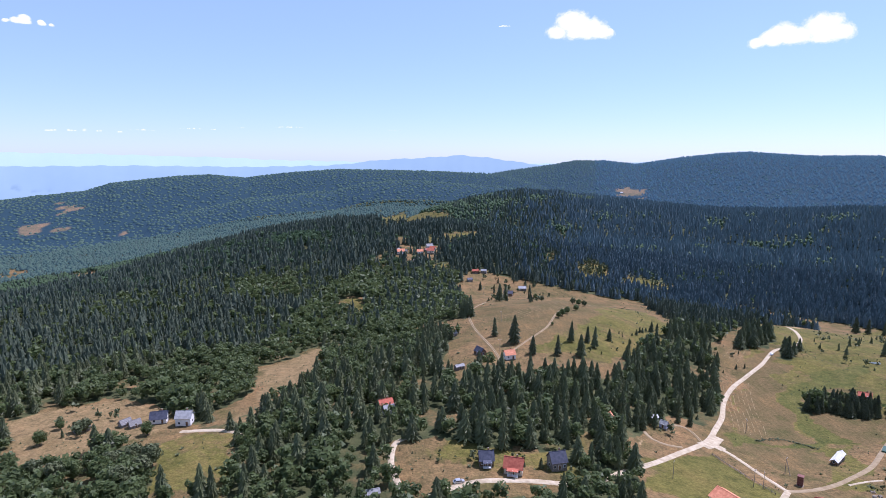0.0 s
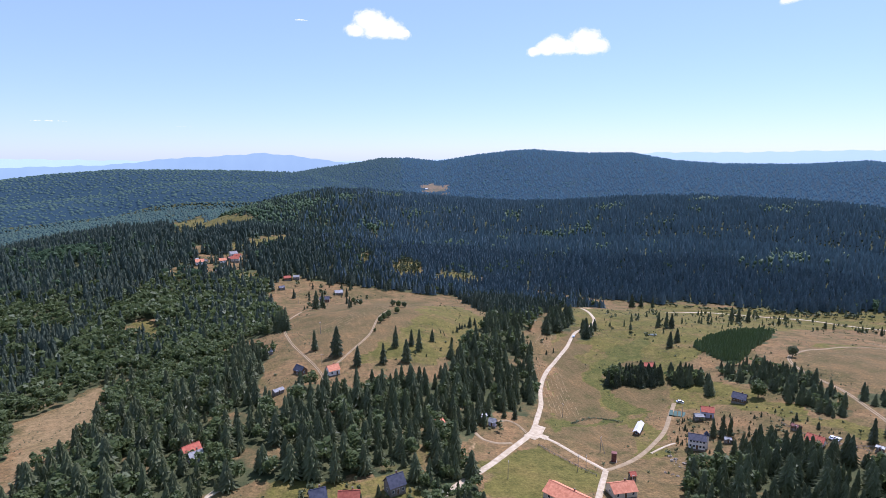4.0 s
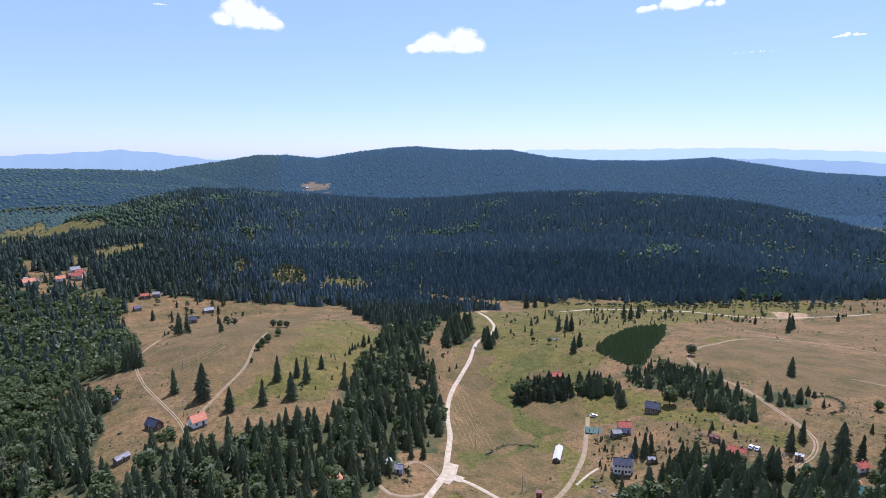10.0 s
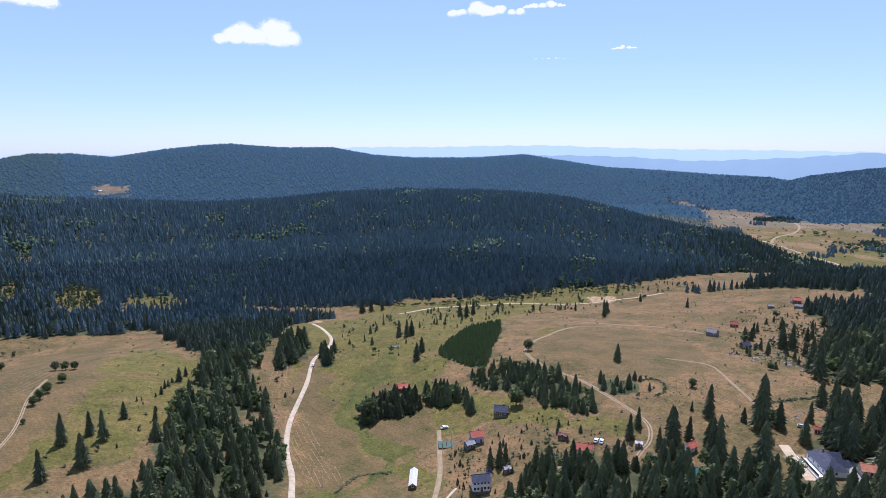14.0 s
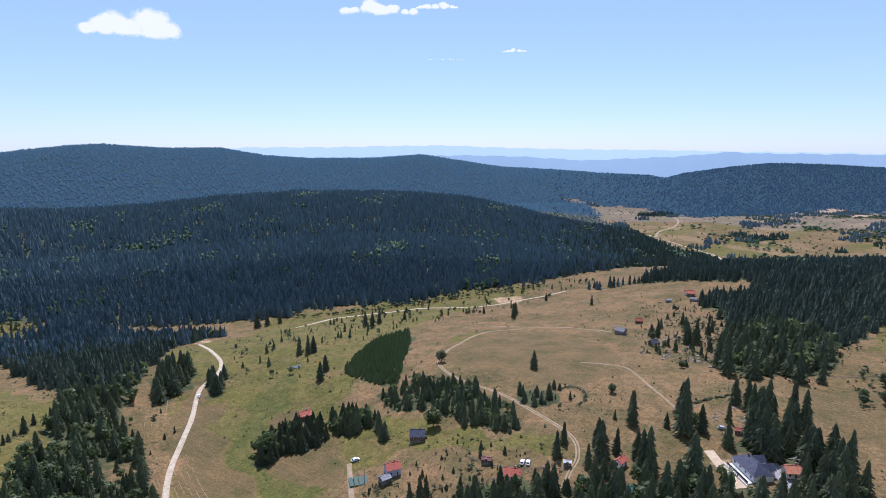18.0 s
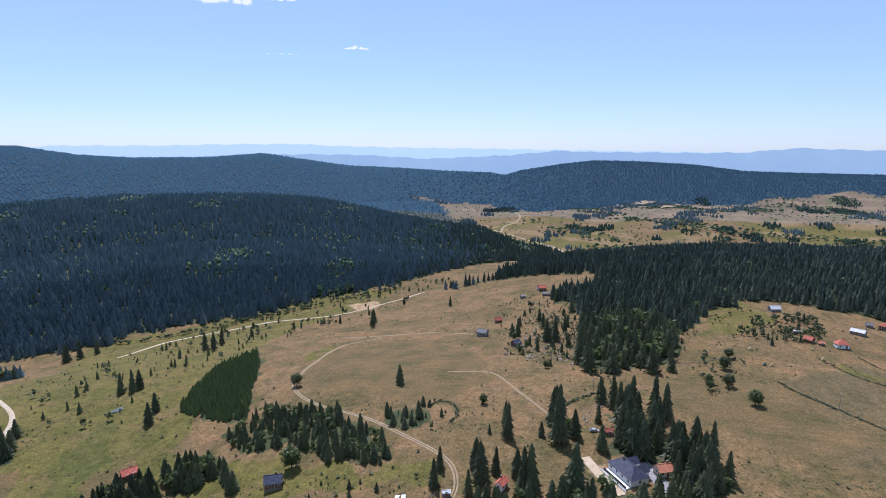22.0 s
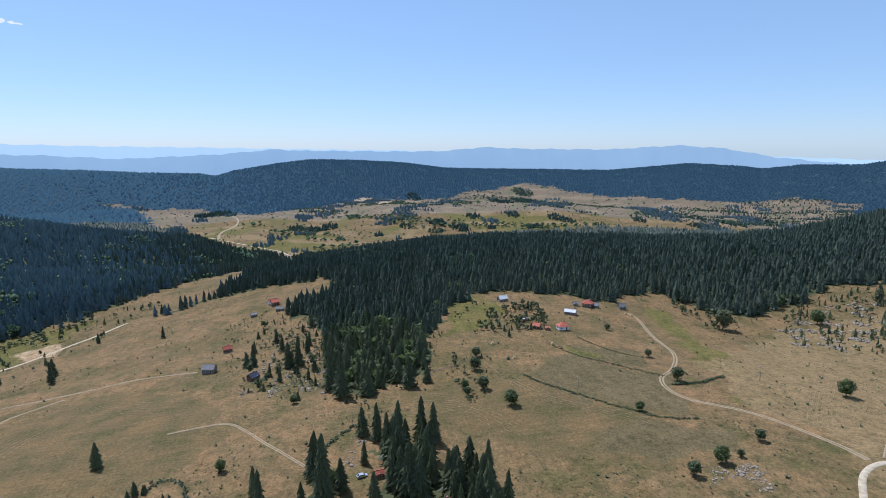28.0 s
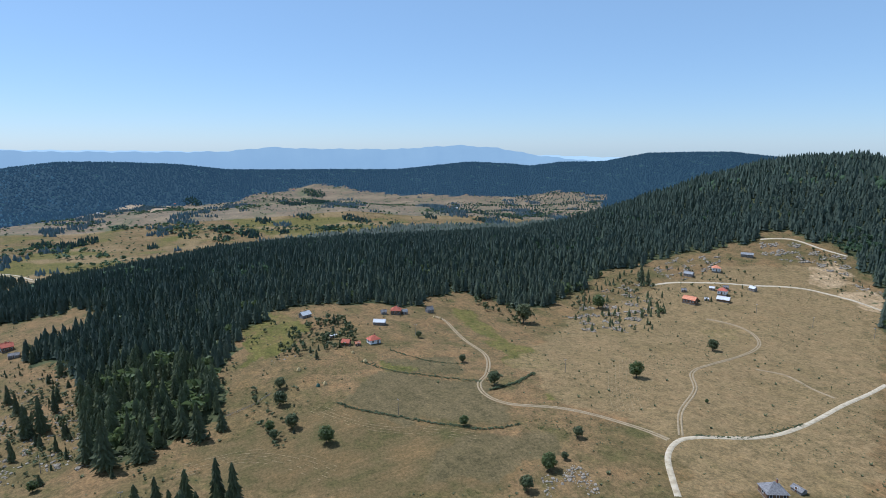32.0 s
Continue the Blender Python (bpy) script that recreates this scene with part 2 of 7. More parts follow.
def ground(x, y):
    """Height of the ground at arrays of places."""
    x, y = np.asarray(x, float), np.asarray(y, float)
    az, r = bearing(x, y)
    u = np.clip((r - 540) / 1440, 0, 1)
    z = 9.6 - 129.6 * u * u * (3 - 2 * u)
    for kx, ky, h, s in KNOLLS:
        z = z + h * np.exp(-((x - kx) ** 2 + (y - ky) ** 2) / (s * s))
    z = z + 0.5 * ripples(x, y, 54, 3) + np.clip((r - 600) / 1800, 0, 1) * 8 * ripples(x, y, 400, 5)
    for dist, front, back, crest in RIDGES:
        k, v = zip(*crest)
        top = np.interp(az, k, v, left=-360, right=-360)
        off = r - dist
        wide = np.where(off < 0, front, back)
        ridge = -228 + (top + 228) * np.exp(-(off / wide) ** 2 * 0.7)
        d = np.clip((ridge - z) / 28 + 0.5, 0, 1)
        z = z + (ridge - z) * d
    return z

OPEN = {
    "hill_meadow": [(-29, 379), (11, 362), (18, 471), (4, 518), (14, 603), (41, 624), (92, 603), (163, 578), (221, 564), (180, 386), (147, 335), (110, 302), (84, 303), (60, 281), (45, 279), (39, 257), (27, 245), (15, 257), (5, 241), (-9, 252), (-7, 287), (4, 317)],
    "valley_fields": [(194, 350), (246, 417), (325, 499), (427, 508), (495, 524), (576, 453), (711, 293), (358, 143), (259, 117), (260, 130), (230, 159), (191, 149), (168, 152), (92, 180), (123, 200), (175, 279), (186, 326)],
    "round_meadow": [(520, 472), (538, 422), (693, 279), (747, 195), (747, 130), (734, 70), (664, 120), (594, 148), (535, 152), (466, 142), (407, 112), (392, 83), (398, 53), (456, 22), (501, -10), (527, -38), (288, 2), (225, 177), (343, 274)],
    "front_pasture": [(432, 249), (396, 173), (308, 86), (303, 57), (298, -5), (298, -87), (335, -198), (255, -113), (346, 209)],
    "east_meadow": [(646, 361), (657, 273), (729, 225), (757, 153), (731, 66), (669, 112), (602, 133), (553, 158), (448, 134), (391, 93), (393, 61), (416, 16), (458, -1), (521, -10), (563, -54), (537, -116), (512, -159), (551, -214), (494, -230), (489, -262), (507, -322), (527, -389), (492, -391), (255, -114), (347, 212)],
    "rocky_slope": [(566, 125), (595, 99), (524, 80), (473, 54), (410, 48), (417, 24), (342, 37), (401, 110)],
    "south_meadow": [(513, -10), (558, -46), (533, -96), (511, -123), (553, -191), (545, -216), (467, -216), (475, -273), (511, -332), (514, -410), (511, -471), (466, -567), (414, -604), (338, -526), (208, -162), (340, 34), (394, 50), (421, 21), (466, 12)],
    "west_field": [(-231, 210), (-197, 238), (-162, 231), (-134, 202), (-138, 193), (-163, 181), (-162, 167), (-190, 157)],
    "west_pasture": [(-128, 192), (-102, 186), (-88, 133), (-122, 136), (-132, 171)],
    "west_strip": [(-127, 199), (-104, 204), (-134, 306), (-103, 366), (-90, 317), (-89, 258), (-98, 222), (-100, 193)],
    "west_strip_low": [(-104, 362), (-120, 332), (-135, 314), (-112, 237), (-122, 227), (-124, 211), (-117, 194), (-111, 198), (-102, 223), (-98, 240), (-97, 262), (-96, 298), (-96, 340)],
    "upper_pasture": [(395, 106), (395, 53), (374, 27), (375, -13), (297, 0), (283, 32), (323, 52), (313, 76), (332, 96)],
    "hill_edge": [(-10, 253), (-7, 287), (6, 314), (15, 282), (9, 238), (2, 229)],
    "glade": [(-113, 484), (-89, 490), (-77, 465), (-87, 443), (-104, 462)],
    "brook_strip": [(297, 659), (358, 632), (416, 582), (520, 472), (671, 410), (754, 333), (941, 226), (1327, 193), (1442, 163), (1358, 134), (781, 188), (661, 296), (473, 374), (396, 474), (329, 628)],
    "far_valley": [(2471, 950), (2553, 817), (1996, 609), (1437, 338), (1452, 212), (1369, 139), (1420, -53), (1683, -380), (1700, -574), (1691, -736), (3002, -1372), (3376, -1318), (3522, -1154), (3433, -959), (3287, -672), (3242, -325), (3278, -123), (2793, 112), (2272, 320), (2530, 550), (2501, 698)],
    "far_valley_south": [(1911, -462), (1651, -545), (1624, -832), (1496, -1041), (1802, -1785), (2330, -2413), (2568, -2252), (2676, -1922), (2964, -1649), (3236, -1344), (3426, -1066), (3411, -733), (2712, -415)],
    "village_yards": [(-70, 620), (-70, 666), (-50, 685), (-43, 651), (-28, 633), (-46, 615)],
    "village_green": [(-44, 675), (-32, 700), (-17, 692), (-8, 664), (-19, 627), (-34, 640)],
    "village_lane": [(-30, 597), (-26, 616), (1, 639), (1, 622), (-21, 596)],
    "village_orchard": [(-86, 590), (-89, 631), (-81, 639), (-76, 609)],
    "village_plough": [(-70, 666), (-75, 718), (-55, 723), (-55, 688)],
    "glen_head": [(123, 681), (136, 733), (157, 761), (161, 737), (146, 689)],
    "glen_green": [(156, 647), (177, 708), (200, 737), (214, 729), (226, 715), (206, 663), (183, 647)],
    "glen_nook": [(82, 645), (89, 677), (97, 681), (92, 648)],
    "glen_mouth": [(209, 630), (240, 687), (272, 693), (300, 675), (275, 635)],
    "upper_clearing": [(-234, 1607), (-102, 768), (-77, 794), (-39, 830), (-15, 1238), (13, 1272), (-41, 1415), (-136, 1858), (-214, 1738)],
    "narrow_clearing": [(-31, 708), (-28, 740), (-2, 774), (62, 881), (66, 817), (10, 727), (-22, 704)],
    "scrub_slope": [(609, 169), (640, 136), (575, 92), (472, 81), (408, 79), (389, 84), (410, 111), (427, 137)],
    "quarry_cut": [(175, 897), (208, 1050), (234, 1039), (219, 932)],
    "quarry": [(480, -563), (484, -586), (462, -606), (402, -602), (375, -568), (342, -533), (314, -460), (366, -417), (446, -469)],
    "east_tongue": [(592, 152), (722, 185), (730, 112), (719, 62), (683, 60), (652, 92), (617, 113), (556, 122)],
    "hill_foot": [(31, 247), (50, 326), (142, 374), (176, 407), (133, 318), (108, 282), (89, 252), (66, 246), (51, 244)],
    "forest_lawn": [(52.3, 183.0), (60.4, 185.3), (58.7, 173.2), (53.0, 161.5), (47.4, 160.4), (48.1, 171.5)],
    "road_verge": [(229, 397), (194, 348), (180, 317), (164, 276), (148, 246), (132, 222), (121, 203), (126, 201), (146, 224), (176, 273), (245, 349), (283, 402)],
    "west_croft": [(-208, 179), (-182, 183), (-170, 187), (-160, 165), (-175, 156), (-192, 159)],
    "west_farm": [(-195, 195), (-136, 206), (-125, 191), (-127, 171), (-154, 175), (-179, 174)],
    "west_patch_a": [(-1472, 1840), (-1381, 1887), (-1290, 1859), (-1396, 1798)],
    "west_patch_b": [(-1192, 1878), (-1091, 1880), (-1093, 1836)],
    "west_patch_c": [(-1470, 2055), (-1361, 2055), (-1382, 1982)],
    "west_patch_d": [(-1142, 1367), (-1054, 1349), (-998, 1223), (-1033, 1226)],
    "west_patch_e": [(-890, 1253), (-786, 1236), (-812, 1153)],
    "ridge_clearing": [(808, 2579), (922, 2562), (856, 2439), (774, 2449)],
    "crossroads": [(-31, 166), (-14, 173), (12, 164), (41, 165), (49, 145), (28, 131), (-25, 128)],
    "junction_lawn": [(77, 158), (120, 193), (139, 162), (176, 171), (171, 145), (149, 126), (116, 97), (60, 117)],
    "crossroads_east": [(78, 189), (118, 228), (140, 217), (142, 167), (128, 152), (65, 136)],
}
WOOD = {
    "plantation": [(314, 300), (387, 328), (430, 326), (395, 300), (311, 252), (304, 263)],
    "crescent_copse": [(293, 253), (305, 250), (319, 242), (322, 223), (316, 200), (304, 180), (288, 160), (276, 152), (275, 163), (279, 177), (272, 185), (281, 195), (284, 211), (283, 226), (279, 235)],
    "hut_copse": [(220, 277), (241, 278), (253, 264), (244, 248), (231, 251), (224, 258), (209, 258), (210, 266)],
    "hut_row": [(254, 257), (270, 258), (271, 245), (262, 234), (252, 236), (247, 247)],
    "track_row": [(266, 239), (268, 234), (256, 219), (250, 218), (256, 228)],
    "front_wood": [(159, 120), (170, 117), (189, 117), (205, 107), (218, 104), (222, 93), (232, 85), (216, 77), (163, 80), (133, 93)],
    "house_wood": [(334, 62), (338, 51), (332, 48), (329, 38), (310, 38), (293, 41), (292, 49), (294, 53), (297, 61), (306, 63), (313, 58)],
    "cottage_wood": [(303, 38), (308, 30), (306, 22), (298, 21), (286, 16), (279, 27), (275, 32), (276, 40), (289, 38)],
    "slope_wood": [(472, 82), (408, 79), (390, 59), (404, 47), (411, 24), (452, 16), (486, 16), (524, 49), (512, 81)],
    "bend_copse": [(227, 381), (259, 408), (264, 394), (241, 362), (217, 356)],
    "road_row": [(238, 344), (263, 369), (269, 364), (249, 343)],
    "meadow_copse": [(319, 176), (334, 155), (319, 148), (302, 151), (306, 167)],
}
OPEN["near_pasture"] = [(48, -192), (72, 0), (132, 48), (240, 54), (282, 12), (360, 0), (276, -180), (300, -504), (144, -480)]

GREEN = {
    "cottage_gardens": [(-13, 167), (-1, 172), (20, 171), (32, 165), (54, 182), (58, 177), (45, 143), (-14, 153)],
    "brook_meander": [(301, 334), (265, 320), (235, 307), (220, 300), (204, 281), (196, 261), (194, 244), (191, 226), (181, 218), (166, 220), (153, 221), (139, 211), (138, 206), (156, 215), (171, 213), (183, 210), (192, 216), (199, 231), (202, 246), (207, 266), (214, 284), (226, 296), (258, 308), (292, 319)],
    "glade": [(-112.9, 484.2), (-88.7, 490.3), (-77.5, 465.2), (-87.1, 443.2), (-103.6, 461.9)],
    "brook_marsh": [(275, 314), (256, 306), (228, 298), (210, 284), (197, 258), (196, 233), (206, 209), (206, 229), (208, 253), (217, 273), (234, 286), (264, 298)],
    "garden_corner": [(134.1, 208.4), (157.6, 221.2), (153.2, 212.4), (135.5, 203.3)],
    "meadow_strip": [(408, 272), (436, 276), (452, 272), (439, 263), (415, 262), (401, 264)],
    "terrace_grass": [(517.1, -173.7), (512.9, -193.6), (434.3, -172), (377.9, -163.4), (359.8, -148.1), (381.4, -130.7), (438.8, -150.6)],
    "hollow": [(347.2, -119.6), (341.4, -130.2), (324, -117.1), (333.3, -109)],
    "spring_patch": [(377.9, -307.5), (361.8, -328.2), (348.6, -312.9), (359, -288.6)],
    "mown_strip": [(425.9, -66.6), (401.9, -83.1), (393.9, -73.5), (412.1, -58.6)],
    "kitchen_garden": [(285.3, 98.4), (291.5, 89.8), (282.8, 87.2), (278, 94.6)],
    "copse_lawn": [(266.1, 230.9), (281.6, 212.5), (273.5, 200.4), (252.4, 210.3), (254.1, 225.4)],
    "crossroads_lawn": [(116, 192), (125, 171), (131, 158), (121, 144), (106, 138), (92, 136), (70, 139), (72, 157)],
    "brook_edge": [(998.1, 410.9), (1258.7, 419.9), (1948.2, 389.3), (2068, 294.6), (1971, 285.1), (1495.8, 327.2), (1175, 373.9), (894.1, 351)],
    "valley_mead": [(1386, 327.8), (1935.1, 97.1), (1016.8, -110.9), (1423.6, 61.9), (1446.9, 197.9)],
    "valley_mead_south": [(2114.7, -315.2), (1930.7, -675.7), (1599.8, -682.5), (1687.1, -380.7)],
}
for glade in ("forest_lawn", "upper_clearing", "narrow_clearing", "glen_head", "glen_green", "glen_nook", "glen_mouth", "village_orchard", "village_lane"):
    GREEN[glade] = OPEN[glade]
EARTH = {
    "logging_yard": [(-73.9, 179.4), (-54.9, 176.3), (-55.9, 183), (-73.5, 189.9)],
    "ploughed_plot": [(364.2, 548.3), (392.9, 550.7), (335.7, 471.4), (331.2, 487.4)],
    "quarry_floor": [(404, -525), (402, -563), (384, -560), (364, -526), (374, -489), (387, -494)],
    "quarry_flat": [(362, -483), (354, -522), (336, -519), (318, -469), (331, -465)],
    "building_yard": [(287.1, 69.5), (294.2, 64.6), (279.3, 53.2), (270.1, 54.9)],
    "pale_field": [(657.9, 357.4), (674.9, 327.8), (627.6, 303.9), (633.7, 337.3)],
    "red_terrace": [(3278.7, -67.1), (3289.4, -319.4), (3057, -260.2), (2864.3, 6.3)],
    "wood_yard": [(-76.2, 178), (-65.3, 180.1), (-54.4, 175.8), (-62.4, 178.6)],
    "house_site": [(77.4, 190.1), (80.2, 191.6), (77.6, 177.5), (76.2, 167.2), (73.9, 164.7), (74.3, 174.6)],
}
OLIVE = {
    "knoll_side": [(121, 426), (163, 410), (185, 384), (131, 307), (100, 281), (60, 277), (50, 279), (62, 337), (87, 350)],
    "wood_gap": [(507.7, -7.6), (539.4, -42.8), (496.1, -30.7), (468.9, -3.1)],
    "valley_grass": [(276.2, 381.4), (449.6, 502.7), (583.2, 473.1), (714.7, 399.3), (739.8, 316.2), (539.9, 359.3), (356.1, 324.1), (295.5, 322.4), (260.6, 327.3), (242.1, 329.8)],
    "hut_grass": [(553.8, -18), (552.2, -48.8), (509.3, -53.5), (485.4, -41.1), (470, -16.4), (463.7, 0.2)],
    "valley_mead": [(172, 266), (249, 338), (354, 450), (468, 543), (544, 473), (532, 370), (426, 326), (312, 302), (279, 291), (240, 280), (216, 274), (191, 242)],
    "copse_side": [(253, 250), (274, 235), (275, 206), (271, 158), (283, 131), (267, 128), (259, 152), (256, 181), (245, 206), (217, 218)],
    "west_pasture": OPEN["west_pasture"],
    "valley_floor": [(168.8, 271.7), (218.6, 328.6), (280.7, 378.8), (364.4, 417.4), (523.3, 458), (356.8, 306), (289, 271.6), (244.6, 296.9), (214.1, 254.1), (195.7, 197.2), (177, 164.4), (158.9, 166.1), (186.2, 203.2), (147.1, 202.2), (144.6, 227.6)],
    "hill_side": [(83.2, 351.4), (172.7, 469.2), (175, 377.6), (136.1, 319.9), (98.4, 307.3), (80.4, 314.3)],
    "brook_meads": [(297.1, 486.9), (394.9, 457.4), (507.4, 399.7), (479.3, 339.5), (372.9, 322.5), (306.6, 297.7), (264.1, 252.3), (209.4, 252.8), (186.4, 288.3)],
}
FALLOW = {
    "terrace_plough": [(386, -24), (401, -42), (410, -54), (386, -84), (370, -99), (352, -92), (337, -99), (325, -88), (328, -74), (341, -58), (358, -40)],
    "terrace_upper": [(415, -58), (422, -80), (410, -112), (384, -104), (395, -81), (405, -57)],
    "terrace_lower": [(330, -49), (318, -85), (304, -98), (294, -84), (295, -53), (307, -29)],
}
PALE = {
    "south_pasture": [(390.5, -136.1), (451.1, -243.4), (465.3, -389.7), (457.7, -478.7), (408.1, -544.9), (333, -511.1), (208.5, -162.2), (248, -100.8), (273.4, -128), (302, -131.8), (329.4, -114.7)],
    "west_strip": OPEN["west_strip"],
    "west_field": OPEN["west_field"],
}
MOWN = {
    "brook_mown": [(226, 290), (264, 291), (244, 250), (214, 215), (196, 218), (204, 235), (207, 253)],
    "road_mown": [(239, 366), (268, 375), (214, 300), (190, 263), (189, 240), (168, 225), (149, 226), (152, 240), (194, 305)],
    "round_field": [(360.8, 254), (431.8, 260.2), (473.1, 207.8), (427.8, 145.7), (351.6, 130.5), (333.8, 154.8), (342.5, 209.5)],
    "valley_mown": [(149.2, 232.2), (186.7, 278.2), (199.5, 275), (183.9, 215), (147, 213.3)],
    "lower_mown": [(154.1, 218.6), (184.1, 210.6), (166, 185.4), (146.4, 177.4), (139.8, 202.6)],
    "terrace_field": [(384.4, -27.7), (406.4, -46.9), (361.2, -93.3), (327.3, -89.5), (329.2, -69.6), (358.9, -42.3)],
    "hill_mown": [(22.1, 378.6), (68.7, 486.3), (178.5, 551.2), (105.3, 350.9), (55.7, 289.2), (28.7, 294.4)],
    "south_mown": [(385.4, 46.6), (390, -15.3), (317.5, -76.4), (287.2, -57.2), (307.8, -15.1), (346.8, 36.4)],
}


def inside(poly, x, y):
    """Which places lie in a polygon of the plan."""
    hit = np.zeros(x.shape, bool)
    for (ax, ay), (bx, by) in zip(poly, poly[1:] + poly[:1]):
        if ay == by:
            continue
        cross = (ay > y) != (by > y)
        hit ^= cross & (x < (bx - ax) * (y - ay) / (by - ay) + ax)
    return hit


def any_of(polys, x, y):
    hit = np.zeros(x.shape, bool)
    for p in polys.values():
        hit |= inside(p, x, y)
    return hit


def wooded(x, y, wobble=1.0, copses=True):
    """Which places stand under the closed woods, with or without the copses on the meadows."""
    r = bearing(x, y)[1]
    amp = wobble * np.clip(r / 80, 2.0, 30)
    wx, wy = x + amp * ripples(x, y, 26, 11), y + amp * ripples(x, y, 25, 12)
    open_land = any_of(OPEN, wx, wy)
    return (~open_land | (copses & any_of(WOOD, wx, wy))) & (r < 4700)


def ground_material(name, floor=((0.034, 0.042, 0.018), (0.06, 0.066, 0.027), (0.094, 0.09, 0.038))):
    m = bpy.data.materials.new(name)
    m.use_nodes = True
    n, l = m.node_tree.nodes, m.node_tree.links
    b = n["Principled BSDF"]
    b.inputs["Roughness"].default_value = 0.95
    b.inputs["Specular IOR Level"].default_value = 0.1
    geo = n.new("ShaderNodeNewGeometry")

    def noise_ramp(size, stops, detail=6, stretch=None, rough=0.6):
        t = n.new("ShaderNodeTexNoise")
        t.inputs["Scale"].default_value, t.inputs["Detail"].default_value, t.inputs["Roughness"].default_value = 1 / size, detail, rough
        src = geo.outputs["Position"]
        if stretch:
            mp = n.new("ShaderNodeMapping")
            mp.inputs["Scale"].default_value, mp.inputs["Rotation"].default_value = stretch[0], (0, 0, radians(stretch[1]))
            l.new(src, mp.inputs["Vector"])
            src = mp.outputs[0]
        l.new(src, t.inputs["Vector"])
        rp = n.new("ShaderNodeValToRGB")
        rp.color_ramp.elements[0].position, rp.color_ramp.elements[0].color = stops[0][0], (*stops[0][1], 1)
        rp.color_ramp.elements[1].position, rp.color_ramp.elements[1].color = stops[-1][0], (*stops[-1][1], 1)
        for p, c in stops[1:-1]:
            e = rp.color_ramp.elements.new(p)
            e.color = (*c, 1)
        l.new(t.outputs["Fac"], rp.inputs[0])
        return rp.outputs[0]

    def mix(fac, a, c, kind="MIX"):
        x = n.new("ShaderNodeMix")
        x.data_type, x.blend_type = "RGBA", kind
        if isinstance(fac, float):
            x.inputs[0].default_value = fac
        else:
            l.new(fac, x.inputs[0])
        l.new(a, x.inputs[6]), l.new(c, x.inputs[7])
        return x.outputs[2]

    def layer(name):
        a = n.new("ShaderNodeAttribute")
        a.attribute_name = name
        t = n.new("ShaderNodeTexNoise")
        t.inputs["Scale"].default_value, t.inputs["Detail"].default_value = 0.35, 5
        l.new(geo.outputs["Position"], t.inputs["Vector"])
        s = n.new("ShaderNodeMath")
        s.operation = "MULTIPLY_ADD"
        s.inputs[1].default_value, s.inputs[2].default_value = 0.7, -0.35
        l.new(t.outputs["Fac"], s.inputs[0])
        add = n.new("ShaderNodeMath")
        add.operation = "ADD"
        l.new(a.outputs["Fac"], add.inputs[0]), l.new(s.outputs[0], add.inputs[1])
        r = n.new("ShaderNodeMapRange")
        r.interpolation_type = "SMOOTHSTEP"
        r.inputs[1].default_value, r.inputs[2].default_value = 0.3, 0.75
        l.new(add.outputs[0], r.inputs[0])
        return r.outputs[0]

    dry = noise_ramp(60, [(0.3, (0.093, 0.073, 0.027)), (0.43, (0.134, 0.093, 0.039)), (0.55, (0.166, 0.107, 0.048)), (0.63, (0.151, 0.099, 0.043)), (0.74, (0.108, 0.08, 0.03))], 8, None, 0.68)
    fine = noise_ramp(4.5, [(0.28, (0.42, 0.48, 0.42)), (0.5, (1, 1, 1)), (0.72, (1.45, 1.4, 1.34))], 9, None, 0.8)
    blotch = noise_ramp(17, [(0.33, (0.66, 0.8, 0.66)), (0.5, (1, 1, 1)), (0.67, (1.24, 1.14, 1.1))])
    blades = noise_ramp(1.2, [(0.3, (0.6, 0.65, 0.58)), (0.5, (1, 1, 1)), (0.7, (1.42, 1.39, 1.36))], 4, None, 0.75)
    fine = mix(1.0, fine, blades, "MULTIPLY")
    turf = mix(1.0, mix(1.0, dry, fine, "MULTIPLY"), blotch, "MULTIPLY")
    rows = noise_ramp(1.9, [(0.3, (0.1, 0.075, 0.03)), (0.5, (0.124, 0.087, 0.036)), (0.6, (0.136, 0.094, 0.04)), (0.74, (0.174, 0.122, 0.056))], 8, ((1, 0.12, 1), 35), 0.7)
    weeds = noise_ramp(2.6, [(0.56, (1, 1, 1)), (0.66, (0.5, 0.62, 0.5))], 4)
    patch = noise_ramp(33, [(0.42, (0, 0, 0)), (0.6, (1, 1, 1))], 3)
    turf = mix(patch, turf, mix(1.0, turf, weeds, "MULTIPLY"))
    mown = mix(1.0, mix(1.0, rows, blades, "MULTIPLY"), blotch, "MULTIPLY")
    lush = mix(1.0, noise_ramp(20, [(0.3, (0.074, 0.072, 0.017)), (0.5, (0.109, 0.096, 0.024)), (0.7, (0.136, 0.106, 0.03))]), fine, "MULTIPLY")
    soil = mix(1.0, noise_ramp(9, [(0.3, (0.23, 0.15, 0.07)), (0.7, (0.37, 0.262, 0.145))]), fine, "MULTIPLY")
    litter = noise_ramp(9, [(0.3, floor[0]), (0.5, floor[1]), (0.7, floor[2])])
    c = mix(layer("mown"), turf, mown)
    stale = mix(1.0, noise_ramp(14, [(0.3, (0.094, 0.073, 0.031)), (0.7, (0.132, 0.097, 0.045))]), fine, "MULTIPLY")
    c = mix(layer("fallow"), c, stale)
    c = mix(layer("green"), c, lush)
    sedge = mix(1.0, noise_ramp(11, [(0.3, (0.064, 0.069, 0.017)), (0.5, (0.085, 0.083, 0.021)), (0.7, (0.106, 0.094, 0.027))]), fine, "MULTIPLY")
    c = mix(layer("marsh"), c, sedge)
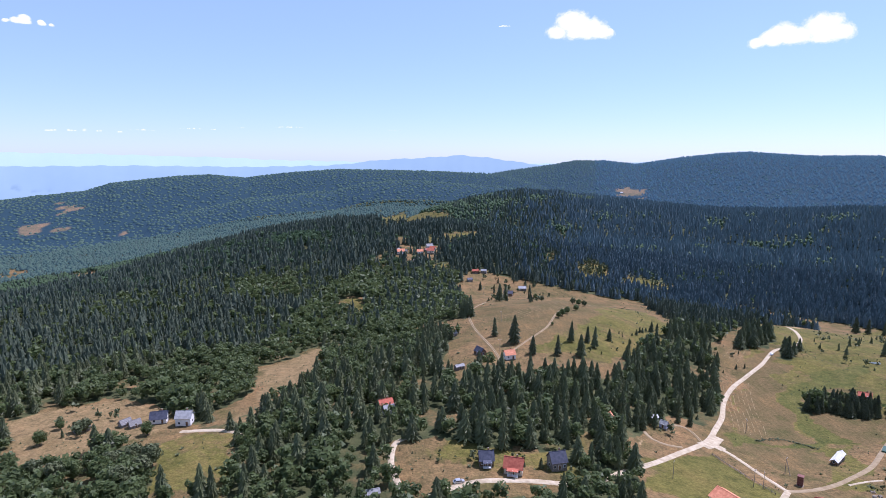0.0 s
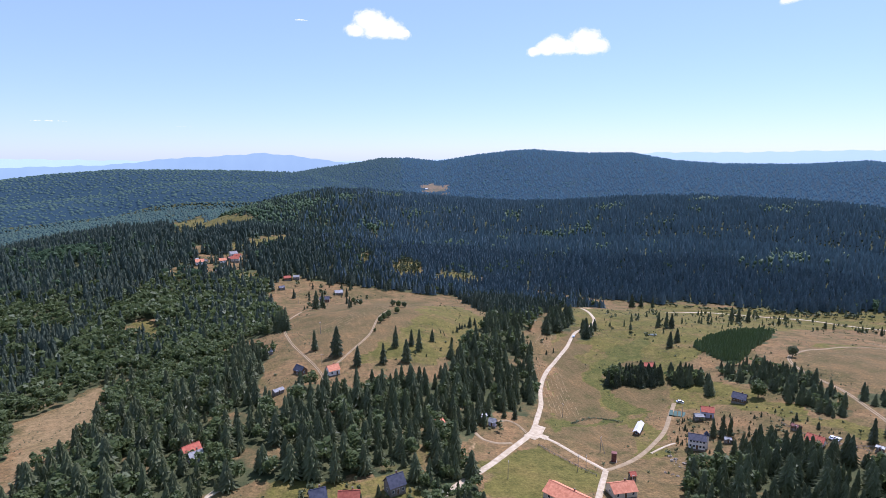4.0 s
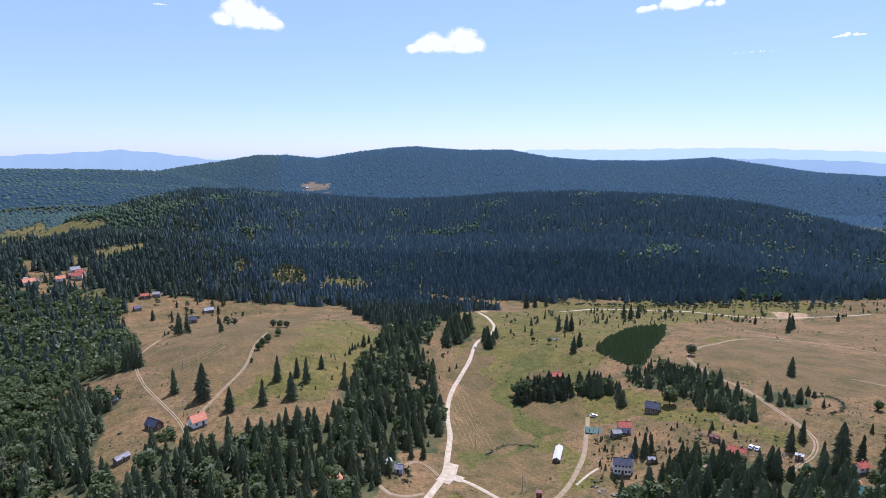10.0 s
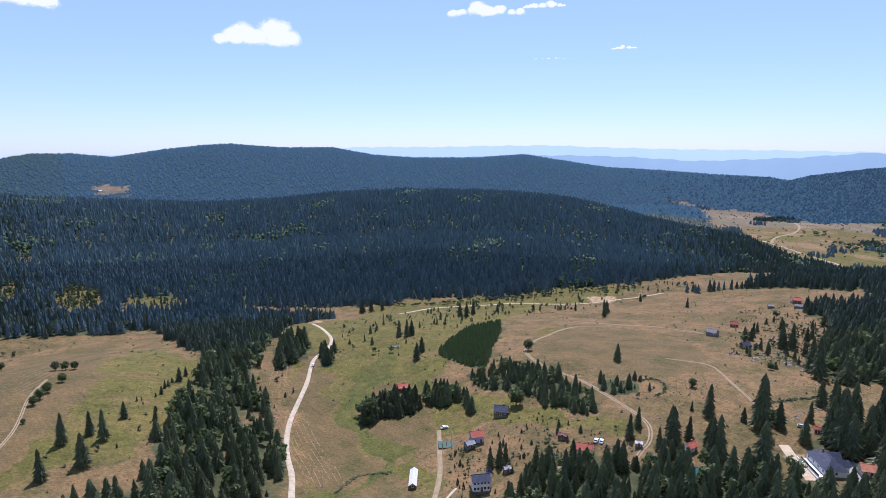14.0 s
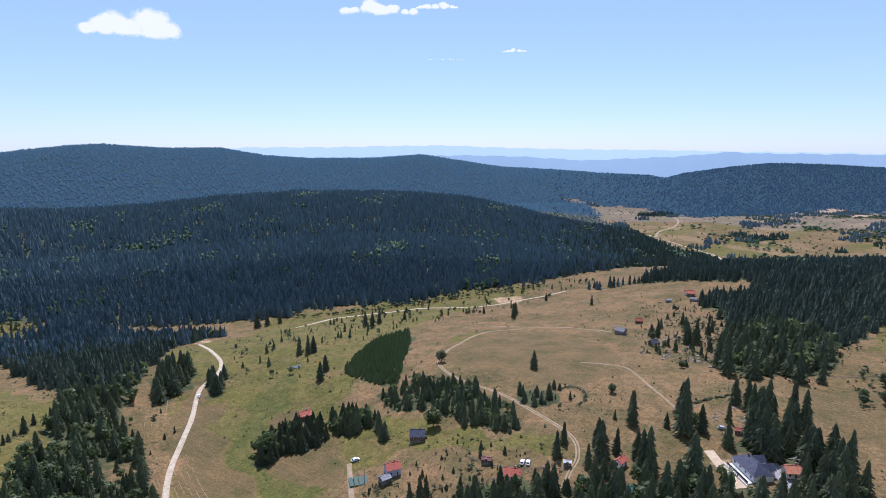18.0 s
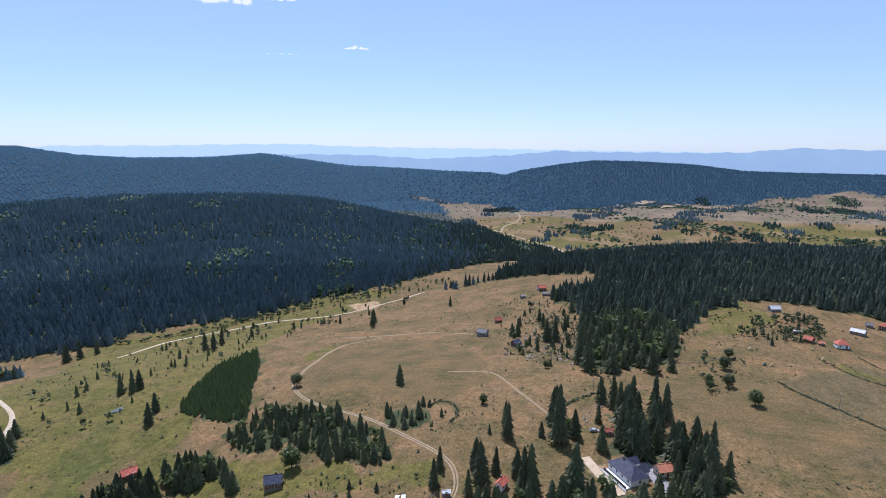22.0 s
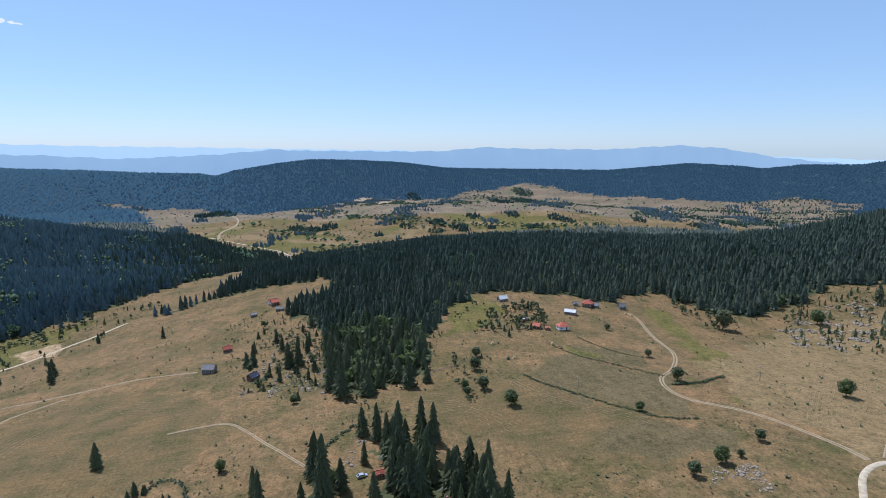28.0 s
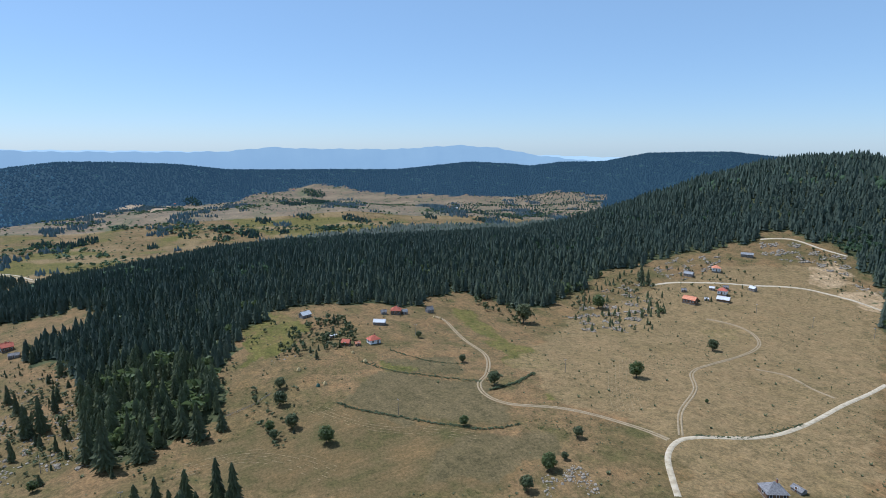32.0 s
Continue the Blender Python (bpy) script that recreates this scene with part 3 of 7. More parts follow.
    straw = mix(1.0, noise_ramp(26, [(0.3, (0.166, 0.117, 0.05)), (0.5, (0.21, 0.143, 0.066)), (0.7, (0.184, 0.128, 0.057))], 8), fine, "MULTIPLY")
    c = mix(layer("pale"), c, straw)
    c = mix(layer("earth"), c, soil)
    c = mix(layer("wood"), c, litter)
    l.new(c, b.inputs["Base Color"])
    bt = n.new("ShaderNodeTexNoise")
    bt.inputs["Scale"].default_value, bt.inputs["Detail"].default_value = 0.9, 6
    l.new(geo.outputs["Position"], bt.inputs["Vector"])
    bn = n.new("ShaderNodeBump")
    bn.inputs["Strength"].default_value, bn.inputs["Distance"].default_value = 0.7, 0.4
    l.new(bt.outputs["Fac"], bn.inputs["Height"]), l.new(bn.outputs[0], b.inputs["Normal"])
    return m


def link_mesh(name, verts, faces, mat, layers=(), smooth=False, parent=None):
    """A mesh object from arrays: vertices (n, 3) and triangles or quads (m, k)."""
    me = bpy.data.meshes.new(name)
    verts, faces = np.asarray(verts, np.float32), np.asarray(faces, np.int32)
    me.vertices.add(len(verts))
    me.vertices.foreach_set("co", verts.ravel())
    m, k = faces.shape
    me.loops.add(m * k)
    me.loops.foreach_set("vertex_index", faces.ravel())
    me.polygons.add(m)
    me.polygons.foreach_set("loop_start", np.arange(0, m * k, k, dtype=np.int32))
    me.polygons.foreach_set("use_smooth", np.full(m, smooth))
    me.update(calc_edges=True)
    for key, values in layers:
        me.attributes.new(key, "FLOAT", "POINT").data.foreach_set("value", np.asarray(values, np.float32))
    me.materials.append(mat)
    ob = new(name, me)
    if parent:
        ob.parent = parent
    return ob


def land(name, rings, bearings, mat, closed):
    a = np.radians(bearings)
    R, A = np.meshgrid(rings, a, indexing="ij")
    x, y = CENTRE[0] + R * np.sin(A), CENTRE[1] + R * np.cos(A)
    z = ground(x, y)
    v = np.stack([x, y, z], -1).reshape(-1, 3)
    nr, na = R.shape
    i = np.arange(nr * na).reshape(nr, na)
    cols = na if closed else na - 1
    j = (np.arange(cols) + 1) % na
    p, q = i[:-1, :cols], i[:-1][:, j]
    s, t = i[1:, :cols], i[1:][:, j]
    f = np.stack([p, s, t, q], -1).reshape(-1, 4)
    x, y = x.ravel(), y.ravel()
    near = bearing(x, y)[1]
    wx, wy = x + 5 * ripples(x, y, 24, 81), y + 5 * ripples(x, y, 27, 82)
    soft = lambda polys: sum(any_of(polys, wx + dx, wy + dy).astype(float) for dx, dy in ((3, 0), (-3, 0), (0, 3), (0, -3), (0, 0))) / 5
    meads = any_of({k: OPEN[k] for k in ("far_valley", "far_valley_south")}, x, y) * (0.33 + 0.26 * ripples(x, y, 260, 71) + 0.2 * ripples(x, y, 95, 72))
    meads = np.maximum(meads, any_of(OLIVE, wx, wy) * (1 - 0.8 * any_of(MOWN, wx, wy)) * (0.66 + 0.13 * ripples(x, y, 34, 73) + 0.08 * ripples(x, y, 11, 74)))
    layers = [("wood", wooded(x, y) * (near > 62) * (np.abs((bearing(x, y)[0] - 48 + 180) % 360 - 180) < 124) * np.where(near < 420, 0.86 - 0.4 * np.clip(ripples(x, y, 42, 41), 0, 1) + 0.15 * ripples(x, y, 13, 42), 1.0)), ("green", np.maximum(np.maximum(soft(GREEN) * 0.66, soft({k: GREEN[k] for k in ("brook_marsh", "brook_meander", "crossroads_lawn", "copse_lawn", "spring_patch", "garden_corner", "meadow_strip")})), meads)), ("pale", np.maximum(soft(PALE) * 0.62, any_of({k: OPEN[k] for k in ("far_valley", "far_valley_south")}, x, y) * (0.3 + 0.45 * ripples(x, y, 170, 75) + 0.25 * ripples(x, y, 60, 76)))), ("earth", soft(EARTH)), ("mown", soft(MOWN)), ("fallow", soft(FALLOW) * 0.8), ("marsh", soft({k: GREEN[k] for k in ("brook_marsh", "brook_meander", "garden_corner")}))]
    return tagged(link_mesh(name, v, f, mat, layers, True), kind="structure")


bearings = np.concatenate([np.arange(-72, 168, 0.42), np.arange(168, 288, 4.0)])
rings = [1.0]
while rings[-1] < 2040:
    rings.append(rings[-1] + max(2.8, rings[-1] * 0.0105))
ground_near = tagged(land("ground", np.array(rings), bearings, ground_material("meadow_and_forest_floor"), True),
                     "dry straw-coloured mountain meadow with greener hollows and dark forest floor", "ground")
far_rings = [rings[-1]]
while far_rings[-1] < 4880:
    far_rings.append(far_rings[-1] * 1.012)
# Haze on the far ground is painted: blue emission over a blue-tinged floor.
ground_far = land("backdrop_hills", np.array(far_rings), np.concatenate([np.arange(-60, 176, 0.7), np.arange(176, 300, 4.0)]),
                  painted_haze(ground_material("hazed_hills", ((0.011, 0.024, 0.027), (0.014, 0.03, 0.032), (0.019, 0.036, 0.036))), (0.2, 0.4, 0.68), 0.062), True)
tagged(ground_far, "distant wooded hills with pale meadows, glowing with painted blue haze", "hills")


# ---- the blue mountains on the horizon ----
def far_range(name, dist, profile, depth, mat, label):
    k, v = zip(*profile)
    az = np.arange(k[0], k[-1] + 0.01, 0.25)
    top = np.interp(az, k, v) + 3 * np.sin(az * 2.1) + 2 * np.sin(az * 5.3 + 1)
    rows = []
    for u, d in ((0, 0), (0.35, 0.3), (0.7, 0.6), (1.0, 1.0)):
        r = dist - depth * (1 - d)
        rows.append(np.stack([CENTRE[0] + r * np.sin(np.radians(az)), CENTRE[1] + r * np.cos(np.radians(az)), -260 + (top + 260) * u], -1))
    n = len(az)
    i = np.arange(4 * n).reshape(4, n)
    f = np.stack([i[:-1, :-1], i[:-1, 1:], i[1:, 1:], i[1:, :-1]], -1).reshape(-1, 4)
    return tagged(link_mesh(name, np.concatenate(rows), f, mat, (), True), label, "mountains", kind="structure")


# The blue of both ranges is haze painted on as emission.
HAZE_FAR = painted_haze(material("hazy_mountains", [(0.06, 0.08, 0.08), (0.09, 0.11, 0.1)], 1, 400), (0.6, 0.78, 0.88), 0.64)
HAZE_NEAR = painted_haze(material("hazy_blue_range", [(0.05, 0.07, 0.06), (0.08, 0.1, 0.08)], 1, 300), (0.445, 0.625, 0.79), 0.52)
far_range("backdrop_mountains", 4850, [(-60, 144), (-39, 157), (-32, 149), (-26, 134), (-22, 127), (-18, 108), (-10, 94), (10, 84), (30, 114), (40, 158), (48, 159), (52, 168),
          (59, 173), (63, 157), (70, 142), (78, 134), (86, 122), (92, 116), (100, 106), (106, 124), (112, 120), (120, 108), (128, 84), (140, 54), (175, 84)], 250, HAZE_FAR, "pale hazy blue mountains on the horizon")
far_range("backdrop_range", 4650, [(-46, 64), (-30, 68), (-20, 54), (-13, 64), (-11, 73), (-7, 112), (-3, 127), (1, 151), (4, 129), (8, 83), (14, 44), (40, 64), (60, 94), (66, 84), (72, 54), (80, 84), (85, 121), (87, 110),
          (91, 108), (97, 104), (101, 108), (105, 140), (109, 127), (117, 124), (123, 156), (127, 134), (131, 74), (136, 34), (175, 24)], 250, HAZE_NEAR, "hazy blue mountain range beyond the valley")

# ---- trees ----
def spruce_arrays(layers, spikes, seed, slim=0.2, bare=0.06):
    """A spruce one metre high: skirts of drooping, jagged branches round a hidden stem."""
    rng = np.random.RandomState(seed)
    v, f = [], []
    for i in range(layers):
        u = i / layers
        z0 = bare + (1 - bare) * u
        rad = slim * (1 - u) ** 0.82 * rng.uniform(0.86, 1.16) + 0.012
        rise = (1 - bare) / layers * rng.uniform(1.6, 2.2) + 0.045
        base = len(v)
        v.append((rng.uniform(-0.014, 0.014) * (1 - u), rng.uniform(-0.014, 0.014) * (1 - u), min(1.0, z0 + rise)))
        k = max(3, int(round(spikes * (0.55 + 0.45 * (1 - u)))))
        turn = rng.uniform(0, 6.28)
        for j in range(2 * k):
            a = turn + math.pi * j / k + rng.uniform(-0.1, 0.1)
            tip = j % 2 == 0
            q = rad * (rng.uniform(0.74, 1.24) if tip else rng.uniform(0.48, 0.72))
            v.append((q * math.cos(a), q * math.sin(a), z0 + (rng.uniform(-0.03, 0.01) if tip else rng.uniform(0.015, 0.04)) * (1 - 0.5 * u)))
        f += [(base, base + 1 + j, base + 1 + (j + 1) % (2 * k)) for j in range(2 * k)]
    return np.array(v), np.array(f)


def plain_spruce_arrays(sides, seed, slim=0.2):
    """A far spruce: two stacked, uneven cones."""
    rng = np.random.RandomState(seed)
    v, f = [], []
    for z0, z1, rad in ((0.04, 0.66, slim), (0.4, 1.0, slim * 0.62)):
        base = len(v)
        v.append((0, 0, z1))
        for j in range(sides):
            a = 6.283 * j / sides + rng.uniform(-0.3, 0.3)
            q = rad * rng.uniform(0.75, 1.2)
            v.append((q * math.cos(a), q * math.sin(a), z0 + rng.uniform(-0.03, 0.05)))
        f += [(base, base + 1 + j, base + 1 + (j + 1) % sides) for j in range(sides)]
    return np.array(v), np.array(f)


def broadleaf_arrays(clumps, leaves, seed, wide=0.34, low=0.3, size=0.085):
    """The crown of a broad-leaved tree one metre high: clumps of small leaf sprays with gaps between them."""
    rng = np.random.RandomState(seed)
    v, f = [], []
    for c in range(clumps):
        d = rng.normal(size=3)
        d /= np.linalg.norm(d)
        mid = np.array([0, 0, (1 + low) / 2]) + d * np.array([wide, wide, (1 - low) / 2]) * rng.uniform(0.45, 0.8)
        cr = wide * rng.uniform(0.3, 0.5)
        for _ in range(leaves):
            e = rng.normal(size=3)
            e /= np.linalg.norm(e)
            p = mid + e * cr * rng.uniform(0.55, 1.05)
            t = np.cross(e, rng.normal(size=3))
            t /= np.linalg.norm(t)
            w = np.cross(e, t) + 0.5 * e * rng.uniform(-1, 1)
            s = size * rng.uniform(0.6, 1.4)
            b = len(v)
            v += [p - t * s, p + t * s * 0.9 + w * s * 0.2, p + w * s * 1.3]
            f.append((b, b + 1, b + 2))
    v = np.array(v)
    v[:, 2] = np.clip(v[:, 2], 0.02, None)
    return v, np.array(f)


def crowd(name, kinds, x, y, height, mat, seed, label, category, width=1.0, sink=0.0, smooth=False):
    """Many trees as one object of stuff, each with its own size, turn, width and green."""
    rng = np.random.RandomState(seed)
    z = ground(x, y) - sink
    pick = rng.randint(0, len(kinds), len(x))
    turn, wide, green = rng.uniform(0, 6.283, len(x)), width * rng.uniform(0.82, 1.25, len(x)), rng.uniform(0, 1, len(x))
    vs, fs, gs, start = [], [], [], 0
    for k, (v, f) in enumerate(kinds):
        i = np.nonzero(pick == k)[0]
        if not len(i):
            continue
        c, s = np.cos(turn[i])[:, None], np.sin(turn[i])[:, None]
        h = height[i][:, None]
        px = x[i][:, None] + (v[:, 0] * c - v[:, 1] * s) * h * wide[i][:, None]
        py = y[i][:, None] + (v[:, 0] * s + v[:, 1] * c) * h * wide[i][:, None]
        pz = z[i][:, None] + v[:, 2] * h
        vs.append(np.stack([px, py, pz], -1).reshape(-1, 3))
        fs.append((f[None] + (start + len(v) * np.arange(len(i)))[:, None, None]).reshape(-1, 3))
        gs.append(np.repeat(green[i], len(v)))
        start += len(v) * len(i)
    ob = link_mesh(name, np.concatenate(vs), np.concatenate(fs), mat, [("kind_of_green", np.concatenate(gs))], smooth)
    return tagged(ob, label, category, kind="stuff")


def scatter(r0, r1, space, seed, az0=-72, az1=166):
    """Jittered places between two distances from the centre, about that far apart."""
    rng = np.random.RandomState(seed)
    g = np.arange(-r1, r1, space)
    x, y = np.meshgrid(g, g)
    x, y = x.ravel() + rng.uniform(-0.48, 0.48, x.size) * space + CENTRE[0], y.ravel() + rng.uniform(-0.48, 0.48, y.size) * space + CENTRE[1]
    az, r = bearing(x, y)
    keep = (r >= r0) & (r < r1) & (az > az0) & (az < az1)
    return x[keep], y[keep]


LEAFY = {
    "foot_belt": [(-214.5, 248.4), (-198.1, 287.1), (-181, 330.3), (-153.1, 345.2), (-124.6, 281.2), (-107.1, 219.3), (-142.4, 215.1), (-199.3, 224.6)],
    "gully": [(-149.4, 339.7), (-139, 428), (-128.2, 491.4), (-109.3, 541.2), (-64.8, 569.4), (-33.8, 568.6), (-2.7, 556.8), (-35.6, 468.4), (-74.3, 442.4), (-72.6, 374.8), (-104.5, 374.2), (-111.5, 334), (-124.6, 281.2)],
    "hollow_wood": [(-126.8, 451.7), (-121.1, 534.2), (-84.4, 616.5), (-19.6, 618.7), (27, 588), (10.4, 390.5), (-18.4, 368.3), (-28.2, 291.7), (-60.7, 325.8), (-91.8, 364.6), (-111.1, 377.9)],
    "west_corner": [(-215, 170), (-150, 165), (-118, 150), (-112, 110), (-190, 110), (-230, 140)],
    "forest_lawn": [(52.3, 183.0), (60.4, 185.3), (58.7, 173.2), (53.0, 161.5), (47.4, 160.4), (48.1, 171.5)],
    "road_verge": [(229, 397), (194, 348), (180, 317), (164, 276), (148, 246), (132, 222), (121, 203), (126, 201), (146, 224), (176, 273), (245, 349), (283, 402)],
    "west_croft": [(-208, 179), (-182, 183), (-170, 187), (-160, 165), (-175, 156), (-192, 159)],
    "west_farm": [(-205.7, 176.7), (-188.7, 174.3), (-151.6, 162.4), (-138.4, 164.2), (-127.3, 147.9), (-132.1, 136.7), (-175.9, 138.5)],
}


def mixed(x, y):
    """Share of broad-leaved trees in the woods: low on the spruce slopes, high along the western gullies and wood edges."""
    az, r = bearing(x, y)
    gully = 0.68 * any_of(LEAFY, x, y)
    beyond = np.clip((6 - az) / 8, 0, 1) * np.clip((r - 880) / 250, 0, 1) * 0.8
    ridge = 0.3 * (r > 2000) * np.clip((34 - az) / 12, 0, 1)
    return ridge + 0.015 + (0.13 + 0.1 * np.clip((12 - az) / 14, 0, 1)) * (r < 400) + 0.25 * np.clip((-14 - az) / 10, 0, 1) * (r < 900) + gully + beyond + 0.9 * np.clip(ripples(x, y, 150, 22) - 0.38, 0, 1)


TALL = [spruce_arrays(14, 11, s, w) for s, w in ((1, 0.2), (2, 0.215), (3, 0.185), (4, 0.245))]
MIDDLE = [spruce_arrays(4, 4, s, 0.2) for s in (11, 12, 13)]
SLOPE = [spruce_arrays(7, 5, s, 0.2) for s in (15, 16, 17)]
YOUNG = [spruce_arrays(5, 5, s, 0.24) for s in (14, 15)]
TINY = [plain_spruce_arrays(4, s, 0.22) for s in (31, 32, 33)]
OAK = [broadleaf_arrays(15, 9, s, size=0.096) for s in (41, 42, 43)]
OAK_SMALL = [broadleaf_arrays(8, 5, s, size=0.155) for s in (51, 52, 53)]
OAK_TINY = [broadleaf_arrays(8, 3, s, wide=0.4, size=0.2) for s in (61, 62)]

def round_crown(seed):
    """A far broad-leaved crown: an uneven dome of a few facets."""
    r = np.random.RandomState(seed)
    v = [(q * r.uniform(0.75, 1.25) * math.cos(a + o), q * r.uniform(0.75, 1.25) * math.sin(a + o), z + r.uniform(-0.06, 0.06))
         for q, z, o in ((0.36, 0.22, 0), (0.34, 0.68, 0.7)) for a in (0.2, 2.3, 4.4)] + [(0.04, 0, 1.0)]
    f = [t for j in range(3) for t in ((j, (j + 1) % 3, 3 + j), ((j + 1) % 3, 3 + (j + 1) % 3, 3 + j), (3 + j, 3 + (j + 1) % 3, 6))]
    return np.array(v), np.array(f)


DOME = [round_crown(sd) for sd in (91, 92, 93)]
CONE = []
for sd in (71, 72, 73):
    r = np.random.RandomState(sd)
    ring = [(0.2 * r.uniform(0.8, 1.2) * math.cos(a), 0.2 * r.uniform(0.8, 1.2) * math.sin(a), r.uniform(0, 0.06)) for a in (0.3, 1.8, 3.4, 5.0)]
    CONE.append((np.array([(0, 0, 1.0)] + ring), np.array([(0, 1 + j, 1 + (j + 1) % 4) for j in range(4)])))

COPSES = {"plantation": (2.2, 3.6, 5.6), "crescent_copse": (3.7, 3.6, 9.5), "slope_wood": (6.2, 9, 17), "hut_copse": (3.5, 7, 12), "hut_row": (3.5, 7, 12), "track_row": (3.6, 6, 10), "front_wood": (4.6, 5.5, 9.8), "house_wood": (6.6, 15, 22), "cottage_wood": (5.6, 13, 19), "bend_copse": (5.5, 11, 18), "road_row": (4.2, 8, 13), "meadow_copse": (5.2, 3, 8)}


def seen_from_camera(x, y, eye=145.0, slack=0.014):
    """Which places the camera can see from its height over the centre, with some slack."""
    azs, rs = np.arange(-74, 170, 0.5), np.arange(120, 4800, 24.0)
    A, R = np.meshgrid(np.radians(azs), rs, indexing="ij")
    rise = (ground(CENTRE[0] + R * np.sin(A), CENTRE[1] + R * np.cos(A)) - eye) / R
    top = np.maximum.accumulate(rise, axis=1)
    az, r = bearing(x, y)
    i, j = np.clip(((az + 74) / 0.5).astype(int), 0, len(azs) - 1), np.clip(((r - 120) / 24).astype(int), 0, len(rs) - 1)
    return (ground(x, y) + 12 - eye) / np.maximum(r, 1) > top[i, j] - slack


def step(v, a, b):
    u = np.clip((v - a) / (b - a), 0, 1)
    return u * u * (3 - 2 * u)


rngv = np.random.RandomState(7)
for zone, r0, r1, space, spruces, oaks, tall, wide, leaves in (
    ("near", 60, 400, 4.5, TALL, OAK, (5.5, 15.5), 1.12, LEAVES),
    ("slope", 400, 600, 4.7, SLOPE, OAK_SMALL, (8, 15), 1.15, LEAVES),
    ("middle", 600, 860, 5.4, MIDDLE, OAK_SMALL, (9, 16), 1.15, HAZED_LEAVES),
    ("outer", 860, 1560, 6.5, TINY, DOME, (9, 16), 1.2, HAZED_LEAVES),
    ("far", 1560, 2040, 9.0, CONE, DOME, (9, 14), 1.7, HAZED_LEAVES),
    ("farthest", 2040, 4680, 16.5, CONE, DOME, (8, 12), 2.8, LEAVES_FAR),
):
    x, y = scatter(r0, r1, space, int(r0))
    keep = wooded(x, y, copses=False) & ~any_of(WOOD, x, y)
    x, y = x[keep], y[keep]
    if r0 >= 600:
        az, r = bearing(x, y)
        # Beyond 600 m the woods stay dense only where the camera sees them.
        keep = seen_from_camera(x, y) | (rngv.uniform(0, 1, len(x)) < 0.07) | ((az > 64) & (az < 80) & (r > 1900) & (r < 2700))
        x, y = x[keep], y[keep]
    az, r = bearing(x, y)
    leafy = rngv.uniform(0, 1, len(x)) < mixed(x, y) * np.where((az > 8) & (r0 in (400, 600)), 0.45, 1.0)
    gap = 0.88 - 0.62 * np.clip(ripples(x, y, 42, 41) + 0.05, 0, 1) if r0 < 400 else 0.96 - 0.1 * np.clip(ripples(x, y, 90, 41), 0, 1)
    thin = rngv.uniform(0, 1, len(x)) < gap
    h = rngv.uniform(*tall, len(x)) * (1 + 0.2 * ripples(x, y, 60, 31))
    if r0 == 60:
        kinds = [(np.ones(len(x), bool), NEEDLES)]
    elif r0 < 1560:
        # Haze and side light go into needle colour: bluer on backlit hill, darker elsewhere.
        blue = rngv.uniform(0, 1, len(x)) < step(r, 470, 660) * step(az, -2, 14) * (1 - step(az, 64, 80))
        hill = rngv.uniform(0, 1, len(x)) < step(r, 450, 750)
        kinds = [(blue, HAZED_NEEDLES), (~blue & hill, HILL_NEEDLES), (~blue & ~hill, SLOPE_NEEDLES)]
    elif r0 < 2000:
        # A darker base in the east tones down the brighter light on those cones.
        kinds = [(az <= 60, HAZED_CONES), (az > 60, HILL_NEEDLES)]
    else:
        # Each bearing takes needles with its own strength of painted haze.
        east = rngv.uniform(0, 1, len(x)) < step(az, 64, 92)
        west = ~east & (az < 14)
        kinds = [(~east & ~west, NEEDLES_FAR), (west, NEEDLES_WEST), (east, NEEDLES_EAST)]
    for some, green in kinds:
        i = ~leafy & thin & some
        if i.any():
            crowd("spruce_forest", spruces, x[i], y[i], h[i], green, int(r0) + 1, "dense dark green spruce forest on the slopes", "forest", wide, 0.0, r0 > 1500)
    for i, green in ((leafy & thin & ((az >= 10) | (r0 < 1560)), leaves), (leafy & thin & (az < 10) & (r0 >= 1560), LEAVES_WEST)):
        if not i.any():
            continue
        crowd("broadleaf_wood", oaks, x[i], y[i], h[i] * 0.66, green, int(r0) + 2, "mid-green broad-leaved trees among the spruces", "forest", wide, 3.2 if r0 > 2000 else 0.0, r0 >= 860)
for name, (space, lo, hi) in COPSES.items():
    x, y = scatter(0, 500, space, 5)
    k = inside(WOOD[name], x, y) & (rngv.uniform(0, 1, len(x)) < 0.9) & (np.hypot(x - 281, y - 50) > 13)
    x, y = x[k], y[k]
    if name in ("crescent_copse", "hut_copse", "hut_row", "slope_wood"):
        s = rngv.uniform(0, 1, len(x)) < 0.2
        crowd("copse_bushes", OAK_SMALL, x[s], y[s], rngv.uniform(lo, hi, s.sum()) * 0.7, LEAVES, 95, "round green broad-leaved bushes among young spruces", "shrubs", 1.2)
        x, y = x[~s], y[~s]
    crowd("spruce_copse", YOUNG if name == "plantation" else TALL, x, y, rngv.uniform(lo, hi, len(x)), YOUNG_NEEDLES if name == "plantation" else NEEDLES, 90, "close stand of young dark green spruces on the meadow", "forest", 1.05 if name in ("house_wood", "cottage_wood") else 1.2)

